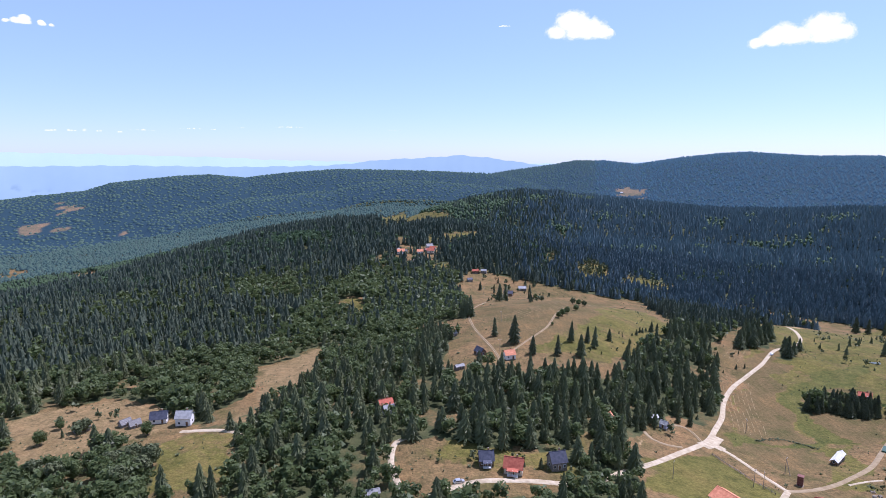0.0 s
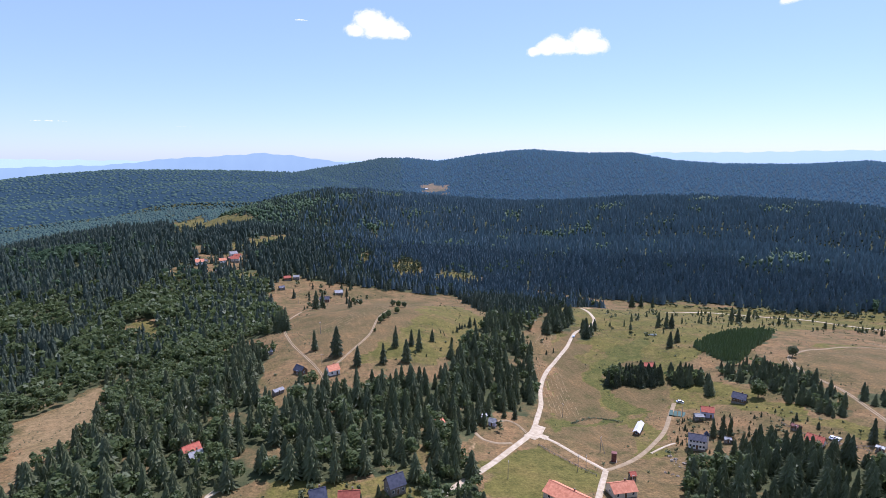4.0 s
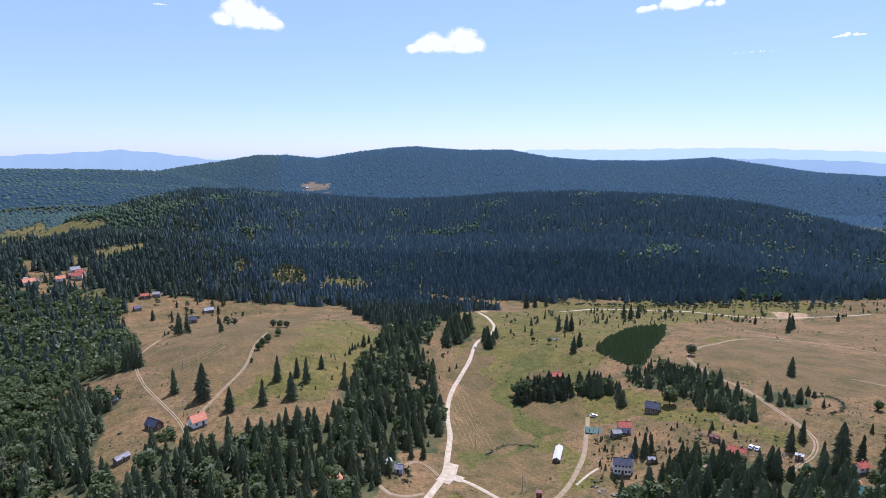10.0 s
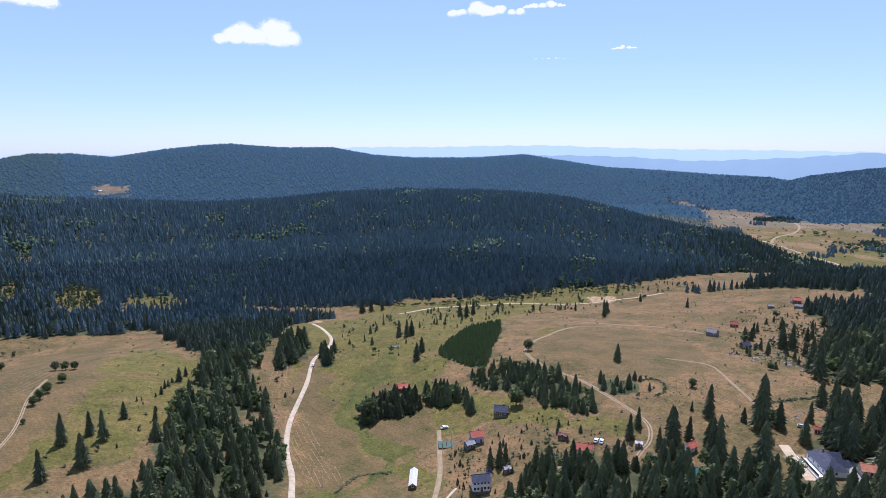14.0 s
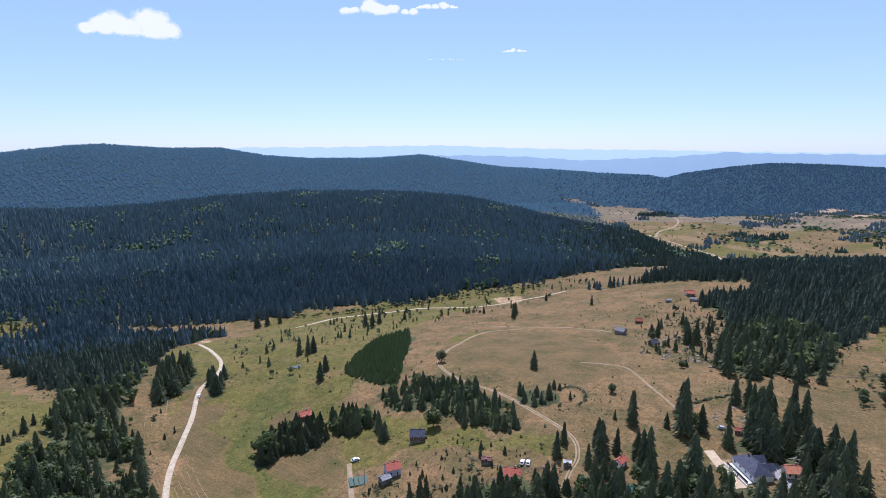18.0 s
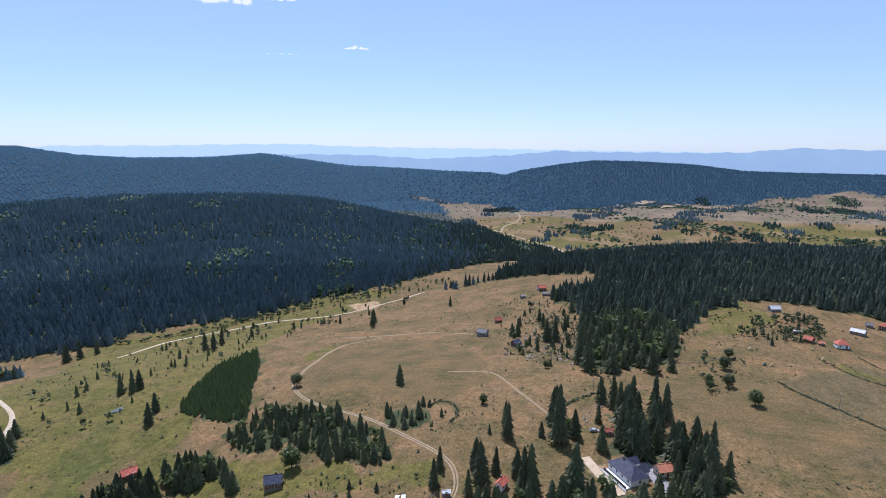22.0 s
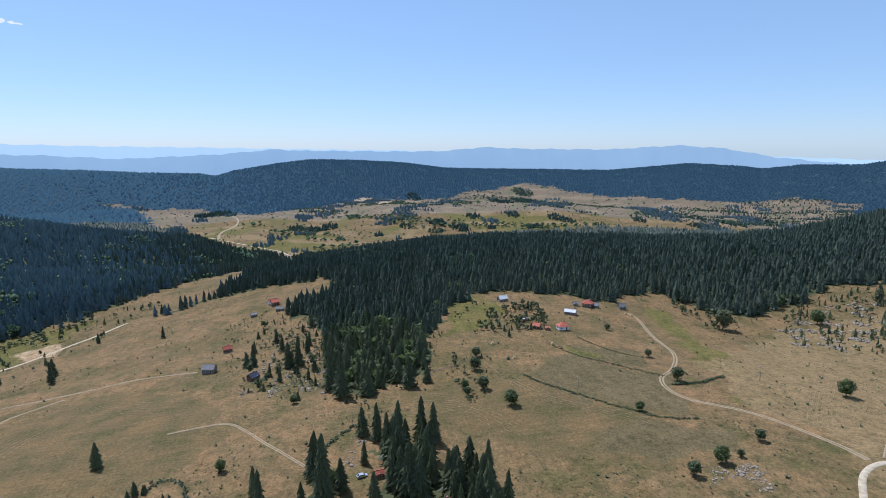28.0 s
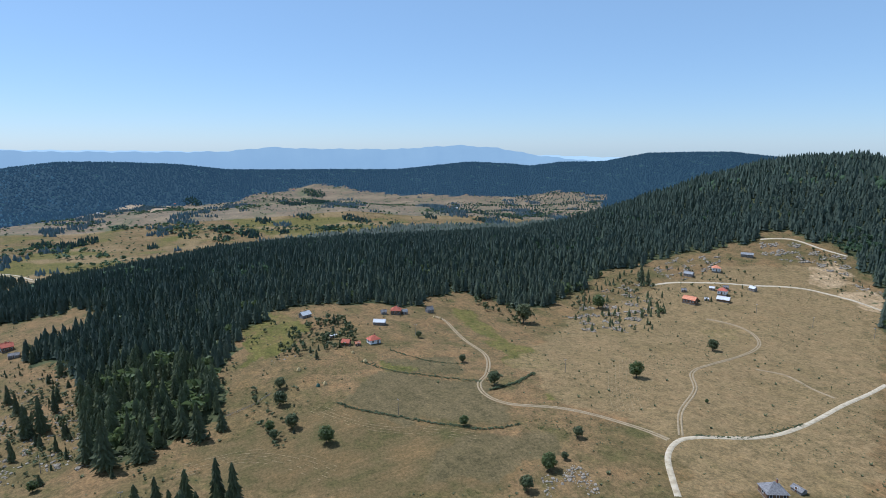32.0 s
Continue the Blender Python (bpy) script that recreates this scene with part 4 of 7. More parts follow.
# ---- roads and tracks ----
def smooth_line(points, step=2.5):
    """A flowing line through a few places, as evenly spaced places."""
    p = np.array([points[0]] + list(points) + [points[-1]], float)
    out = []
    for i in range(1, len(p) - 2):
        n = max(2, int(np.hypot(*(p[i + 1] - p[i])) / step))
        for t in np.linspace(0, 1, n, endpoint=False):
            out.append(0.5 * (2 * p[i] + (p[i + 1] - p[i - 1]) * t + (2 * p[i - 1] - 5 * p[i] + 4 * p[i + 1] - p[i + 2]) * t ** 2
                              + (3 * p[i] - p[i - 1] - 3 * p[i + 1] + p[i + 2]) * t ** 3))
    out.append(p[-1])
    return np.array(out)


PAVED = set()


def off_road(x, y):
    """Which places lie clear of the roads and tracks."""
    return np.array([(round(a), round(b)) not in PAVED for a, b in zip(x.tolist(), y.tolist())], bool)


def road(name, points, width, mat, label, category="road", lift=0.16):
    """A strip laid on the ground, slightly cambered, with ragged edges; a dirt track is two worn ruts."""
    c = smooth_line(points)
    d = np.gradient(c, axis=0)
    d /= np.maximum(np.hypot(d[:, 0], d[:, 1]), 1e-6)[:, None]
    nrm = np.stack([-d[:, 1], d[:, 0]], -1)
    rng = np.random.RandomState(len(c))
    reach = int(width / 2 + 1)
    PAVED.update((round(a) + i, round(b) + j) for a, b in c.tolist() for i in range(-reach, reach + 1) for j in range(-reach, reach + 1))
    rows = []
    strips = ((-0.5, -0.25), (-0.42, 0.0), (0, 0.05), (0.42, 0.0), (0.5, -0.25))
    if name.startswith("track") and mat is TRACK:
        strips = ((-0.52, -0.25), (-0.46, 0.0), (-0.14, 0.0), (-0.09, -0.25), (0.09, -0.25), (0.14, 0.0), (0.46, 0.0), (0.52, -0.25))
    for u, dz in strips:
        w = width * u * (1 + 0.1 * np.convolve(rng.uniform(-1.4, 1.4, len(c) + 4), np.ones(5) / 5, "valid"))
        q = c + nrm * w[:, None]
        rows.append(np.stack([q[:, 0], q[:, 1], ground(q[:, 0], q[:, 1]) + lift + dz], -1))
    n = len(c)
    i = np.arange(len(strips) * n).reshape(len(strips), n)
    f = np.stack([i[:-1, :-1], i[1:, :-1], i[1:, 1:], i[:-1, 1:]], -1).reshape(-1, 4)[:, ::-1]
    return tagged(link_mesh(name, np.concatenate(rows), f, mat, (), True), label, category, kind="structure")


road("road_valley", [(121.5, 200.5), (131.4, 215.9), (147.2, 239.1), (162.3, 266.5), (184, 294), (214.6, 324.1), (242.4, 354.5), (268.2, 371.7), (286.1, 390.8), (305.2, 428.1), (328.7, 476.4)], 2.9, GRAVEL, "pale gravel road winding up the valley")
road("road_cross", [(122.2, 201.2), (128.7, 190.7), (133.1, 171.9), (135.7, 159.2)], 2.5, GRAVEL, "pale gravel lane to the fork")
road("road_shed", [(135.7, 159.2), (166.7, 172.2), (194, 190.7), (215.9, 210.4), (229.4, 222.7)], 2.6, TRACK, "pale dirt lane past the white shed")
road("road_junction", [(136.9, 160.8), (128.7, 151.2), (123.7, 145.6), (111.8, 131.5), (95.9, 113.2)], 2.8, GRAVEL, "gravel lane leading down from the fork")
road("road_hamlet", [(120.7, 201), (90.1, 173.7), (69.9, 158.2), (47, 142.1), (25.1, 141), (3.5, 139.1), (-13.3, 129.2)], 3.1, GRAVEL, "wide pale gravel road past the cottages")
road("road_lane", [(-19.3, 173.1), (-28.3, 168.8), (-29.3, 152.6), (-25, 135.8), (-23.1, 128.6)], 2.8, GRAVEL, "white gravel lane between the pines")
road("track_copse", [(241.3, 120.1), (252.9, 121.1), (264.6, 121.4), (278.3, 127.3), (288.5, 138.9), (302, 162.3), (315.9, 188.8), (329.7, 222.6), (345.8, 242.5), (361.6, 250.8), (402.8, 259.6), (444.6, 261.6), (459.5, 255.7), (476.7, 240.8)], 2.2, TRACK, "worn two-rut dirt track across the meadow")
road("road_brook", [(426.7, 461.9), (475.6, 463.8), (533.1, 433.9), (576.1, 401.8), (608.5, 345.1), (646.3, 319), (709.8, 277.4)], 3.6, GRAVEL, "pale road along the foot of the spruce slope")
road("track_round", [(483.1, 279.5), (485.3, 248.8), (488.4, 227), (495.5, 202.1), (489.3, 165.5)], 2.4, TRACK, "pale dirt track round the brow of the meadow")
road("road_far_valley", [(1314, 129.4), (1499.2, 202.8), (1515.4, 278), (1674.1, 350.4), (1791.6, 362), (2037.5, 353.2), (2292.2, 412.5)], 7.0, TRACK, "pale road winding through the far valley")
road("road_south", [(258.3, -303.9), (256, -249.9), (253.8, -198.7), (257.3, -171.1), (271.5, -142.8), (273.1, -131.2), (268.1, -119.4), (257.2, -107.3), (249.4, -99.6)], 2.7, GRAVEL, "white gravel road bending round the pasture")
road("track_terraces", [(276.5, -131.4), (290.7, -129.6), (308.4, -123.6), (326.2, -111.7), (341, -95.6), (354.2, -91.6), (367.7, -97.3), (379.5, -111.5), (404.3, -129.4), (441.7, -138.4), (483.1, -151.6), (497.7, -150.7)], 2.6, TRACK, "pale dirt track climbing beside the terraces")
road("track_hollow", [(275.7, -138.9), (290.6, -160.4), (305.7, -194.6), (323.1, -218.3), (326.9, -244), (329.8, -297), (341.8, -322.4), (363.2, -338.2), (388.5, -334.5)], 2.4, TRACK, "faint two-rut track over the pasture")
road("track_meadow", [(382, 157.4), (383.2, 132.2), (371.1, 119.3), (350.3, 106.6), (330, 91.3)], 1.6, TRACK, "faint pale footpath over the meadow")
road("road_quarry", [(469, -369), (458, -397), (424, -433), (398, -461), (377, -478), (350, -480), (320, -475)], 3.6, GRAVEL, "pale stony road to the quarry")
road("road_quarry_top", [(476, -568), (455, -592), (424, -590), (398, -593)], 3.2, GRAVEL, "pale stony road along the quarry rim")
road("track_west", [(-132, 192), (-115.4, 190.7), (-100.3, 185.4)], 3.0, GRAVEL, "pale lane by the western farm")
road("track_hill", [(23.9, 247), (24.4, 269.5), (12.9, 334.4), (14, 393.7), (30.4, 441.6)], 1.6, TRACK, "worn path over the hill meadow")
road("track_hill_east", [(24.9, 263.7), (41.2, 286.6), (61.8, 317.2), (76.5, 353.1), (90.2, 379.5)], 1.4, TRACK, "worn path over the hill meadow")

road("road_apron", [(116.3, 195.9), (122.9, 201.2), (130.7, 211.0)], 7.0, GRAVEL, "widened gravel where the valley roads meet", lift=0.19)
road("road_apron", [(122.9, 201.2), (126.9, 195.7)], 5.6, GRAVEL, "widened gravel where the valley roads meet", lift=0.21)
road("track_loop", [(107.8, 213.2), (113.8, 215.7), (117.6, 211.9), (118.2, 201.3)], 1.8, TRACK, "narrow pale path to the garden huts")
road("lane_plot", [(89.2, 199.1), (90.3, 192.2), (96.6, 188.4), (103.8, 189.1)], 2.0, TRACK, "worn lane between the plots")
road("path_church", [(169.2, 170.3), (183.3, 175.1), (189.3, 176.7)], 1.3, GRAVEL, "short pale path up to the church")
road("track_cottage", [(193.8, 153.2), (209.5, 150.9), (226.6, 146.2), (234.6, 143.3)], 1.8, TRACK, "faint worn track across the church slope")
road("track_pasture", [(308.9, -260.7), (294, -264.8), (274.8, -256), (262.5, -251.9)], 1.6, TRACK, "faint track over the dry pasture")
SAND = material("pale_sand", [(0.4, 0.3, 0.18), (0.5, 0.39, 0.25)], 0.95, 1.6, 0.05, 0.4, fine=0.15)
PAVING = material("grey_paving", [(0.2, 0.19, 0.175), (0.29, 0.275, 0.25)], 0.9, 1.2, 0.02, 0.3, fine=0.15)
road("drive_villa", [(292.5, 72), (288, 69.4), (279, 63.8), (269, 57.5)], 4.6, SAND, "pale sand strip beside the new house")
road("yard_villa", [(293, 49), (286, 45.2), (279, 42), (270, 39)], 6.5, PAVING, "grey paved yard beside the new house")
road("road_mead", [(1700.1, 380.6), (1644.8, 316.3), (1553.3, 243), (1499.1, 189.9), (1403.8, 151.3)], 6.0, GRAVEL, "pale road across the far valley")


STRAW = material("cut_straw", [(0.19, 0.138, 0.064), (0.26, 0.192, 0.096)], 0.95, 1.2, fine=0.25)


def swaths(points, count, apart, width, label):
    """Thin rows of cut hay lying side by side along one line, broken here and there."""
    c = smooth_line(points, 2.0)
    d = np.gradient(c, axis=0)
    d /= np.maximum(np.hypot(d[:, 0], d[:, 1]), 1e-6)[:, None]
    nrm = np.stack([-d[:, 1], d[:, 0]], -1)
    rng = np.random.RandomState(len(c) + count)
    vs, fs, start = [], [], 0
    for k in range(count):
        mid = c + nrm * (k * apart + 0.5 * np.convolve(rng.uniform(-1, 1, len(c) + 8), np.ones(9) / 9, "valid"))[:, None]
        half = 0.5 * width * rng.uniform(0.5, 1.2, len(c))
        for a, b in zip(range(len(c) - 1), range(1, len(c))):
            if rng.uniform() < 0.42:
                continue
            q = np.array([mid[a] - nrm[a] * half[a], mid[a] + nrm[a] * half[a], mid[b] + nrm[b] * half[b], mid[b] - nrm[b] * half[b]])
            vs.append(np.column_stack([q, ground(q[:, 0], q[:, 1]) + 0.12]))
            fs.append([start, start + 1, start + 2, start + 3])
            start += 4
    tagged(link_mesh("hay_rows", np.concatenate(vs), np.array(fs)[:, ::-1], STRAW), label, "hay", kind="stuff")


swaths([(193.5, 298.1), (180.1, 267.1), (169.6, 237.9), (161.7, 219.4)], 7, -2.6, 0.34, "pale rows of cut hay on the valley meadow")
swaths([(221.1, 369.8), (207.4, 351), (194, 333.2)], 4, 3.0, 0.34, "pale rows of cut hay beside the gravel road")
swaths([(390.6, -17), (361.3, -30.1), (341.9, -52), (323.5, -65.5)], 4, -2.2, 0.32, "pale rows of cut hay below the terrace bank")
swaths([(377.7, 49), (370.3, 21.9), (352.2, 4.8), (336.1, -4.7)], 5, -2.4, 0.32, "pale rows of cut hay on the lower meadow")
swaths([(355.7, -206.5), (321.3, -165.9), (298.1, -143.1)], 8, -2.0, 0.28, "pale mowing rows on the dry pasture")
swaths([(363.2, 246.3), (411.3, 244.6), (446.5, 212.4), (429.7, 162.4)], 6, -3.4, 0.36, "pale mowing rows round the brow of the meadow")
swaths([(25.5, 343.7), (51.5, 369.1), (88.3, 404.9), (155.2, 514.6)], 6, -3.6, 0.36, "pale mowing rows on the hill meadow")

# ---- scattered growth ----
SPARSE = [
    # places, spacing, lowest, highest, share of spruce
    ([(276.2, 381.4), (368.5, 448.1), (571.8, 464.1), (692.1, 412.3), (777.6, 332), (788.3, 256.4), (611.5, 294.8), (474.7, 351.1), (327.4, 329.3), (279.9, 306.1)], 8.0, 1.0, 8.4, 0.42),
    ([(467.4, 138.2), (559, 136.9), (660.4, 109.2), (551.2, 55.9), (456.2, 22.2), (399.1, 47.7), (385, 88.8), (404.6, 118.3)], 12.5, 3.0, 12.0, 0.6),
    ([(207, 201.3), (235.1, 198.5), (265, 197.8), (258.6, 165.3), (237, 146.5), (203.9, 155), (185.3, 171.7)], 5.0, 0.8, 3.4, 0.5),
    ([(198.2, 199.7), (227.2, 200.3), (261.1, 176.5), (264.4, 143.9), (227.7, 138.2), (203.5, 158.6), (168.6, 159)], 3.4, 0.7, 3.6, 0.45),
    ([(531.4, 121.9), (591.7, 96), (627, 20.2), (476, 2.1), (396.9, 25.7), (377.1, 62.4), (456.5, 114.9)], 3.5, 0.8, 3.2, 0.06),
    ([(432.8, 6.4), (422.4, -14.7), (380.3, -11.7), (354.2, 3), (376.1, 23.1)], 4.4, 0.8, 3.6, 0.2),
    ([(935.7, 376.6), (1228.9, 395.3), (1791.3, 377.6), (1689.1, 296.2), (1193.1, 320.3), (852.2, 315.4)], 9.0, 2.0, 7.0, 0.8),
    ([(524.8, 131.7), (570.7, 99.4), (518.6, 59.3), (439.8, 24.2), (392.7, 32.6), (400.3, 72.5), (441.1, 107.9)], 5.0, 0.8, 4.0, 0.35),
    ([(506, -417.2), (472.2, -512.6), (413.1, -461), (394.3, -374.9), (419.1, -342.1)], 7.5, 1.5, 5.0, 0.2),
    ([(450.7, -561.5), (417.2, -599.1), (346.9, -548.4), (315.5, -463.3), (362.2, -487.8)], 7.0, 1.2, 4.5, 0.3),
    ([(87, 314.2), (114.2, 332.3), (149, 359.8), (172.7, 377.7), (140.5, 321), (102.1, 280.2), (78.7, 285.8)], 8.4, 1.4, 6.0, 0.7),
    (GREEN["cottage_gardens"], 4.6, 1.5, 7.0, 0.15),
    (OPEN["upper_clearing"], 13.0, 2.0, 8.0, 0.4),
    (OPEN["village_yards"], 8.0, 3.0, 8.0, 0.3),
    (OPEN["village_green"], 8.0, 3.0, 9.0, 0.4),
    (OPEN["glen_green"], 4.2, 2.0, 11.0, 0.65),
    (OPEN["glen_head"], 4.2, 2.0, 10.0, 0.6),
    (OPEN["glen_green"], 5.2, 3.0, 9.0, 0.0),
    (OPEN["glen_head"], 5.2, 3.0, 9.0, 0.0),
    (OPEN["glen_mouth"], 6.0, 2.0, 9.0, 0.6),
    (OPEN["narrow_clearing"], 11.0, 2.0, 8.0, 0.4),
    ([(531.4, 121.9), (591.7, 96), (627, 20.2), (476, 2.1), (396.9, 25.7), (377.1, 62.4), (456.5, 114.9)], 12.5, 3.6, 13.0, 0.8),
    ([(462.3, -254.4), (506.1, -326.9), (508.2, -402.3), (426.5, -344.7), (393.7, -272.6), (418.4, -239.9)], 5.0, 1.5, 8.0, 0.55),
    ([(84.5, 227.9), (130.9, 258.5), (146.8, 246.3), (119.1, 205.7), (88.7, 195.4)], 7.8, 2.4, 9.6, 0.85),
    ([(228.3, 181.2), (263.1, 187.6), (270.1, 154.7), (271.2, 132.9), (242.3, 132.5)], 7.2, 1.2, 4.8, 0.5),
    ([(477.4, -22.1), (524.2, -65.2), (501.5, -81.9), (464.8, -73.8), (442.6, -34.9)], 3.7, 2.5, 8.5, 0.15),
    ([(328.5, 173.2), (335, 148.6), (311.1, 133.2), (300.4, 146.1), (310.4, 165.8)], 5.4, 1.8, 6.0, 0.8),
    ([(181.3, 326.6), (224, 367), (260.6, 390.1), (225.1, 344.1), (174.9, 286)], 9.6, 1.2, 4.8, 0.7),
    ([(-215.3, 228.1), (-183.9, 216.1), (-150, 206.6), (-166.4, 178.5), (-188.7, 185.1)], 7.8, 3.6, 9.6, 0.1),
    ([(24.3, 609.9), (46.2, 624.8), (116.7, 583), (103.2, 519.1), (55.8, 373.7), (36.6, 424.5), (29.2, 542.1)], 13.0, 4.0, 11.0, 0.5),
    ([(-31, 166.2), (40.9, 165.3), (47.6, 144.6), (16.8, 143.5), (-21.9, 136)], 10.8, 1.2, 4.8, 0.5),
    ([(483.2, -44.2), (497.9, -53.8), (467.9, -55.5), (449.7, -52.6), (447.8, -45.7), (467.2, -42.1)], 3.6, 2.5, 6.5, 0.0),
    ([(510, -13.1), (532.6, -32.6), (515.2, -45.4), (485.4, -41.1), (461.4, -24.1), (464.8, -4.9)], 5.4, 1.4, 5.5, 0.1),
    ([(575.1, -211.5), (565.7, -221.2), (524.6, -221.3), (493.8, -217.5), (479.5, -200.2), (517.7, -202.9)], 5.0, 3.0, 8.0, 0.1),
    ([(479.4, -201.8), (506.9, -231.2), (477.5, -234.1), (445.4, -201.6), (457.8, -193.9)], 4.8, 2.5, 8.0, 0.15),
    ([(609, 169), (640, 136), (575, 92), (472, 81), (408, 79), (389, 84), (410, 111), (427, 137)], 4.6, 0.7, 3.2, 0.25),
    ([(412.6, 11.5), (419.7, -7.8), (381.2, -5.2), (361.8, 5.3), (375.3, 18.5)], 8.5, 3.0, 6.5, 0.1),
]
for k, (poly, space, lo, hi, share) in enumerate(SPARSE):
    px, py = zip(*poly)
    rng = np.random.RandomState(300 + k)
    gx, gy = np.meshgrid(np.arange(min(px), max(px), space), np.arange(min(py), max(py), space))
    x, y = gx.ravel() + rng.uniform(-0.5, 0.5, gx.size) * space, gy.ravel() + rng.uniform(-0.5, 0.5, gx.size) * space
    keep = inside(poly, x, y) & (rng.uniform(0, 1, x.size) < 0.45 + 0.6 * ripples(x, y, 30, 50 + k)) & off_road(x, y)
    x, y = x[keep], y[keep]
    h = lo + (hi - lo) * rng.uniform(0, 1, len(x)) ** 1.6
    near = np.hypot(np.mean(px) - CENTRE[0], np.mean(py) - CENTRE[1]) < 460
    s = rng.uniform(0, 1, len(x)) < share
    if s.any():
        crowd("young_spruces", TALL if near else MIDDLE, x[s], y[s], h[s], NEEDLES, 500 + k, "scattered young spruces on rough pasture", "trees", 1.15)
    if (~s).any():
        crowd("shrubs", OAK_SMALL if near else OAK_TINY, x[~s], y[~s], h[~s] * 0.7, SCRUB, 540 + k, "low green shrubs dotted over dry grass", "shrubs", 1.5 if hi < 5 else 1.05)

# tufts of rank grass and tiny shrubs over the pastures
TUFTS = []
for sd in (81, 82, 83):
    r = np.random.RandomState(sd)
    tv, tf = [], []
    for j in range(6):
        a = 1.05 * j + r.uniform(-0.4, 0.4)
        q = r.uniform(0.35, 0.9)
        b = len(tv)
        tv += [(-0.3 * math.sin(a), 0.3 * math.cos(a), 0), (0.3 * math.sin(a), -0.3 * math.cos(a), 0), (q * math.cos(a), q * math.sin(a), r.uniform(0.5, 1.0))]
        tf.append((b, b + 1, b + 2))
    TUFTS.append((np.array(tv), np.array(tf)))
x, y = scatter(90, 780, 2.6, 79)
rng = np.random.RandomState(80)
keep = ~wooded(x, y) & (rng.uniform(0, 1, len(x)) < 0.75 * np.clip(ripples(x, y, 75, 63) + 0.6 * ripples(x, y, 21, 64), 0, 1)) & ~any_of(MOWN, x, y) & ~inside(GREEN["crossroads_lawn"], x, y) & off_road(x, y)
x, y = x[keep], y[keep]
crowd("grass_tufts", TUFTS, x, y, 0.15 + 0.6 * rng.uniform(0, 1, len(x)) ** 2, SCRUB, 602, "olive tufts of rank grass and tiny shrubs over dry pasture", "grass", 1.2)

# dwarf shrubs dotted over the rough pastures
x, y = scatter(90, 900, 5.5, 85)
rng = np.random.RandomState(86)
keep = ~wooded(x, y) & (rng.uniform(0, 1, len(x)) < 0.08 + 0.5 * np.clip(ripples(x, y, 110, 87) + 0.7 * ripples(x, y, 27, 88) - 0.25, 0, 1)) & ~any_of(MOWN, x, y) & ~inside(GREEN["crossroads_lawn"], x, y) & off_road(x, y)
x, y = x[keep], y[keep]
crowd("dwarf_shrubs", TUFTS, x, y, 0.5 + 1.1 * rng.uniform(0, 1, len(x)) ** 2, SCRUB, 604, "dark dwarf shrubs dotted over dry pasture", "shrubs", 1.15)

# shrubby clumps of the far valley
x, y = scatter(1380, 3600, 22, 77, 60, 150)
keep = (inside(OPEN["far_valley"], x, y) | inside(OPEN["far_valley_south"], x, y)) & (ripples(x, y, 420, 61) + 0.8 * ripples(x, y, 130, 62) > 0.75)
crowd("valley_scrub", OAK_TINY, x[keep], y[keep], np.random.RandomState(8).uniform(5, 11, keep.sum()), HAZED_LEAVES, 600, "dark clumps of shrubs across the far valley", "shrubs", 1.9)
x, y = scatter(1380, 3500, 30, 78, 60, 150)
keep = (inside(OPEN["far_valley"], x, y) | inside(OPEN["far_valley_south"], x, y)) & (np.random.RandomState(10).uniform(0, 1, len(x)) < 0.1 + 1.2 * np.clip(ripples(x, y, 210, 67) + 0.6 * ripples(x, y, 70, 68), 0, 1))
crowd("valley_bushes", OAK_TINY, x[keep], y[keep], np.random.RandomState(9).uniform(2.5, 6, keep.sum()), HAZED_LEAVES, 601, "single shrubs across the far valley", "shrubs", 1.7)

# willows along the brook at the foot of the spruce slope
c = smooth_line([(478.9, 536), (478.7, 496.9), (495.1, 483.3), (530.3, 462.5), (574, 438.2), (621.8, 410.7), (665, 383.5), (704.5, 355), (739.3, 321.5)], 3.2)
rng = np.random.RandomState(66)
c = c + rng.normal(0, 1.6, c.shape)
c = c[rng.uniform(0, 1, len(c)) < 0.8]
crowd("willow_shrubs", OAK_SMALL, c[:, 0], c[:, 1], rng.uniform(2.2, 5.5, len(c)), SCRUB, 67, "grey-green willow shrubs along the brook", "shrubs", 1.6)

# dark groups of spruces in the far valley
x, y = scatter(1300, 3300, 11, 76, 60, 150)
keep = (inside(OPEN["far_valley"], x, y) | inside(OPEN["far_valley_south"], x, y)) & (ripples(x, y, 330, 65) + 0.7 * ripples(x, y, 120, 66) > 0.82)
crowd("valley_spruces", CONE, x[keep], y[keep], np.random.RandomState(7).uniform(8, 15, keep.sum()), HAZED_NEEDLES, 603, "dark groups of spruces standing in the far valley", "trees", 1.5)

# dark groves between the meadows of the far valley
SCRUB_SLOPE = [(2573, -1554), (2703, -2033), (2578, -2328), (2424, -2588), (2240, -2435), (1868, -1723), (1645, -1182), (1710, -1027), (1890, -929)]
x, y = scatter(1300, 4200, 15, 96, 60, 150)
rng = np.random.RandomState(97)
keep = inside(SCRUB_SLOPE, x, y) & ~wooded(x, y) & (rng.uniform(0, 1, len(x)) < 0.12 + 0.9 * np.clip(ripples(x, y, 150, 98) + 0.5 * ripples(x, y, 50, 99), 0, 1))
x, y = x[keep], y[keep]
s = rng.uniform(0, 1, len(x)) < 0.6
crowd("valley_spruces", CONE, x[s], y[s], rng.uniform(7, 13, s.sum()), HAZED_CONES, 605, "scattered spruces on the far scrubby slope", "trees", 1.4)
crowd("valley_bushes", DOME, x[~s], y[~s], rng.uniform(3, 8, (~s).sum()), HAZED_LEAVES, 606, "round shrubs on the far scrubby slope", "shrubs", 1.5)
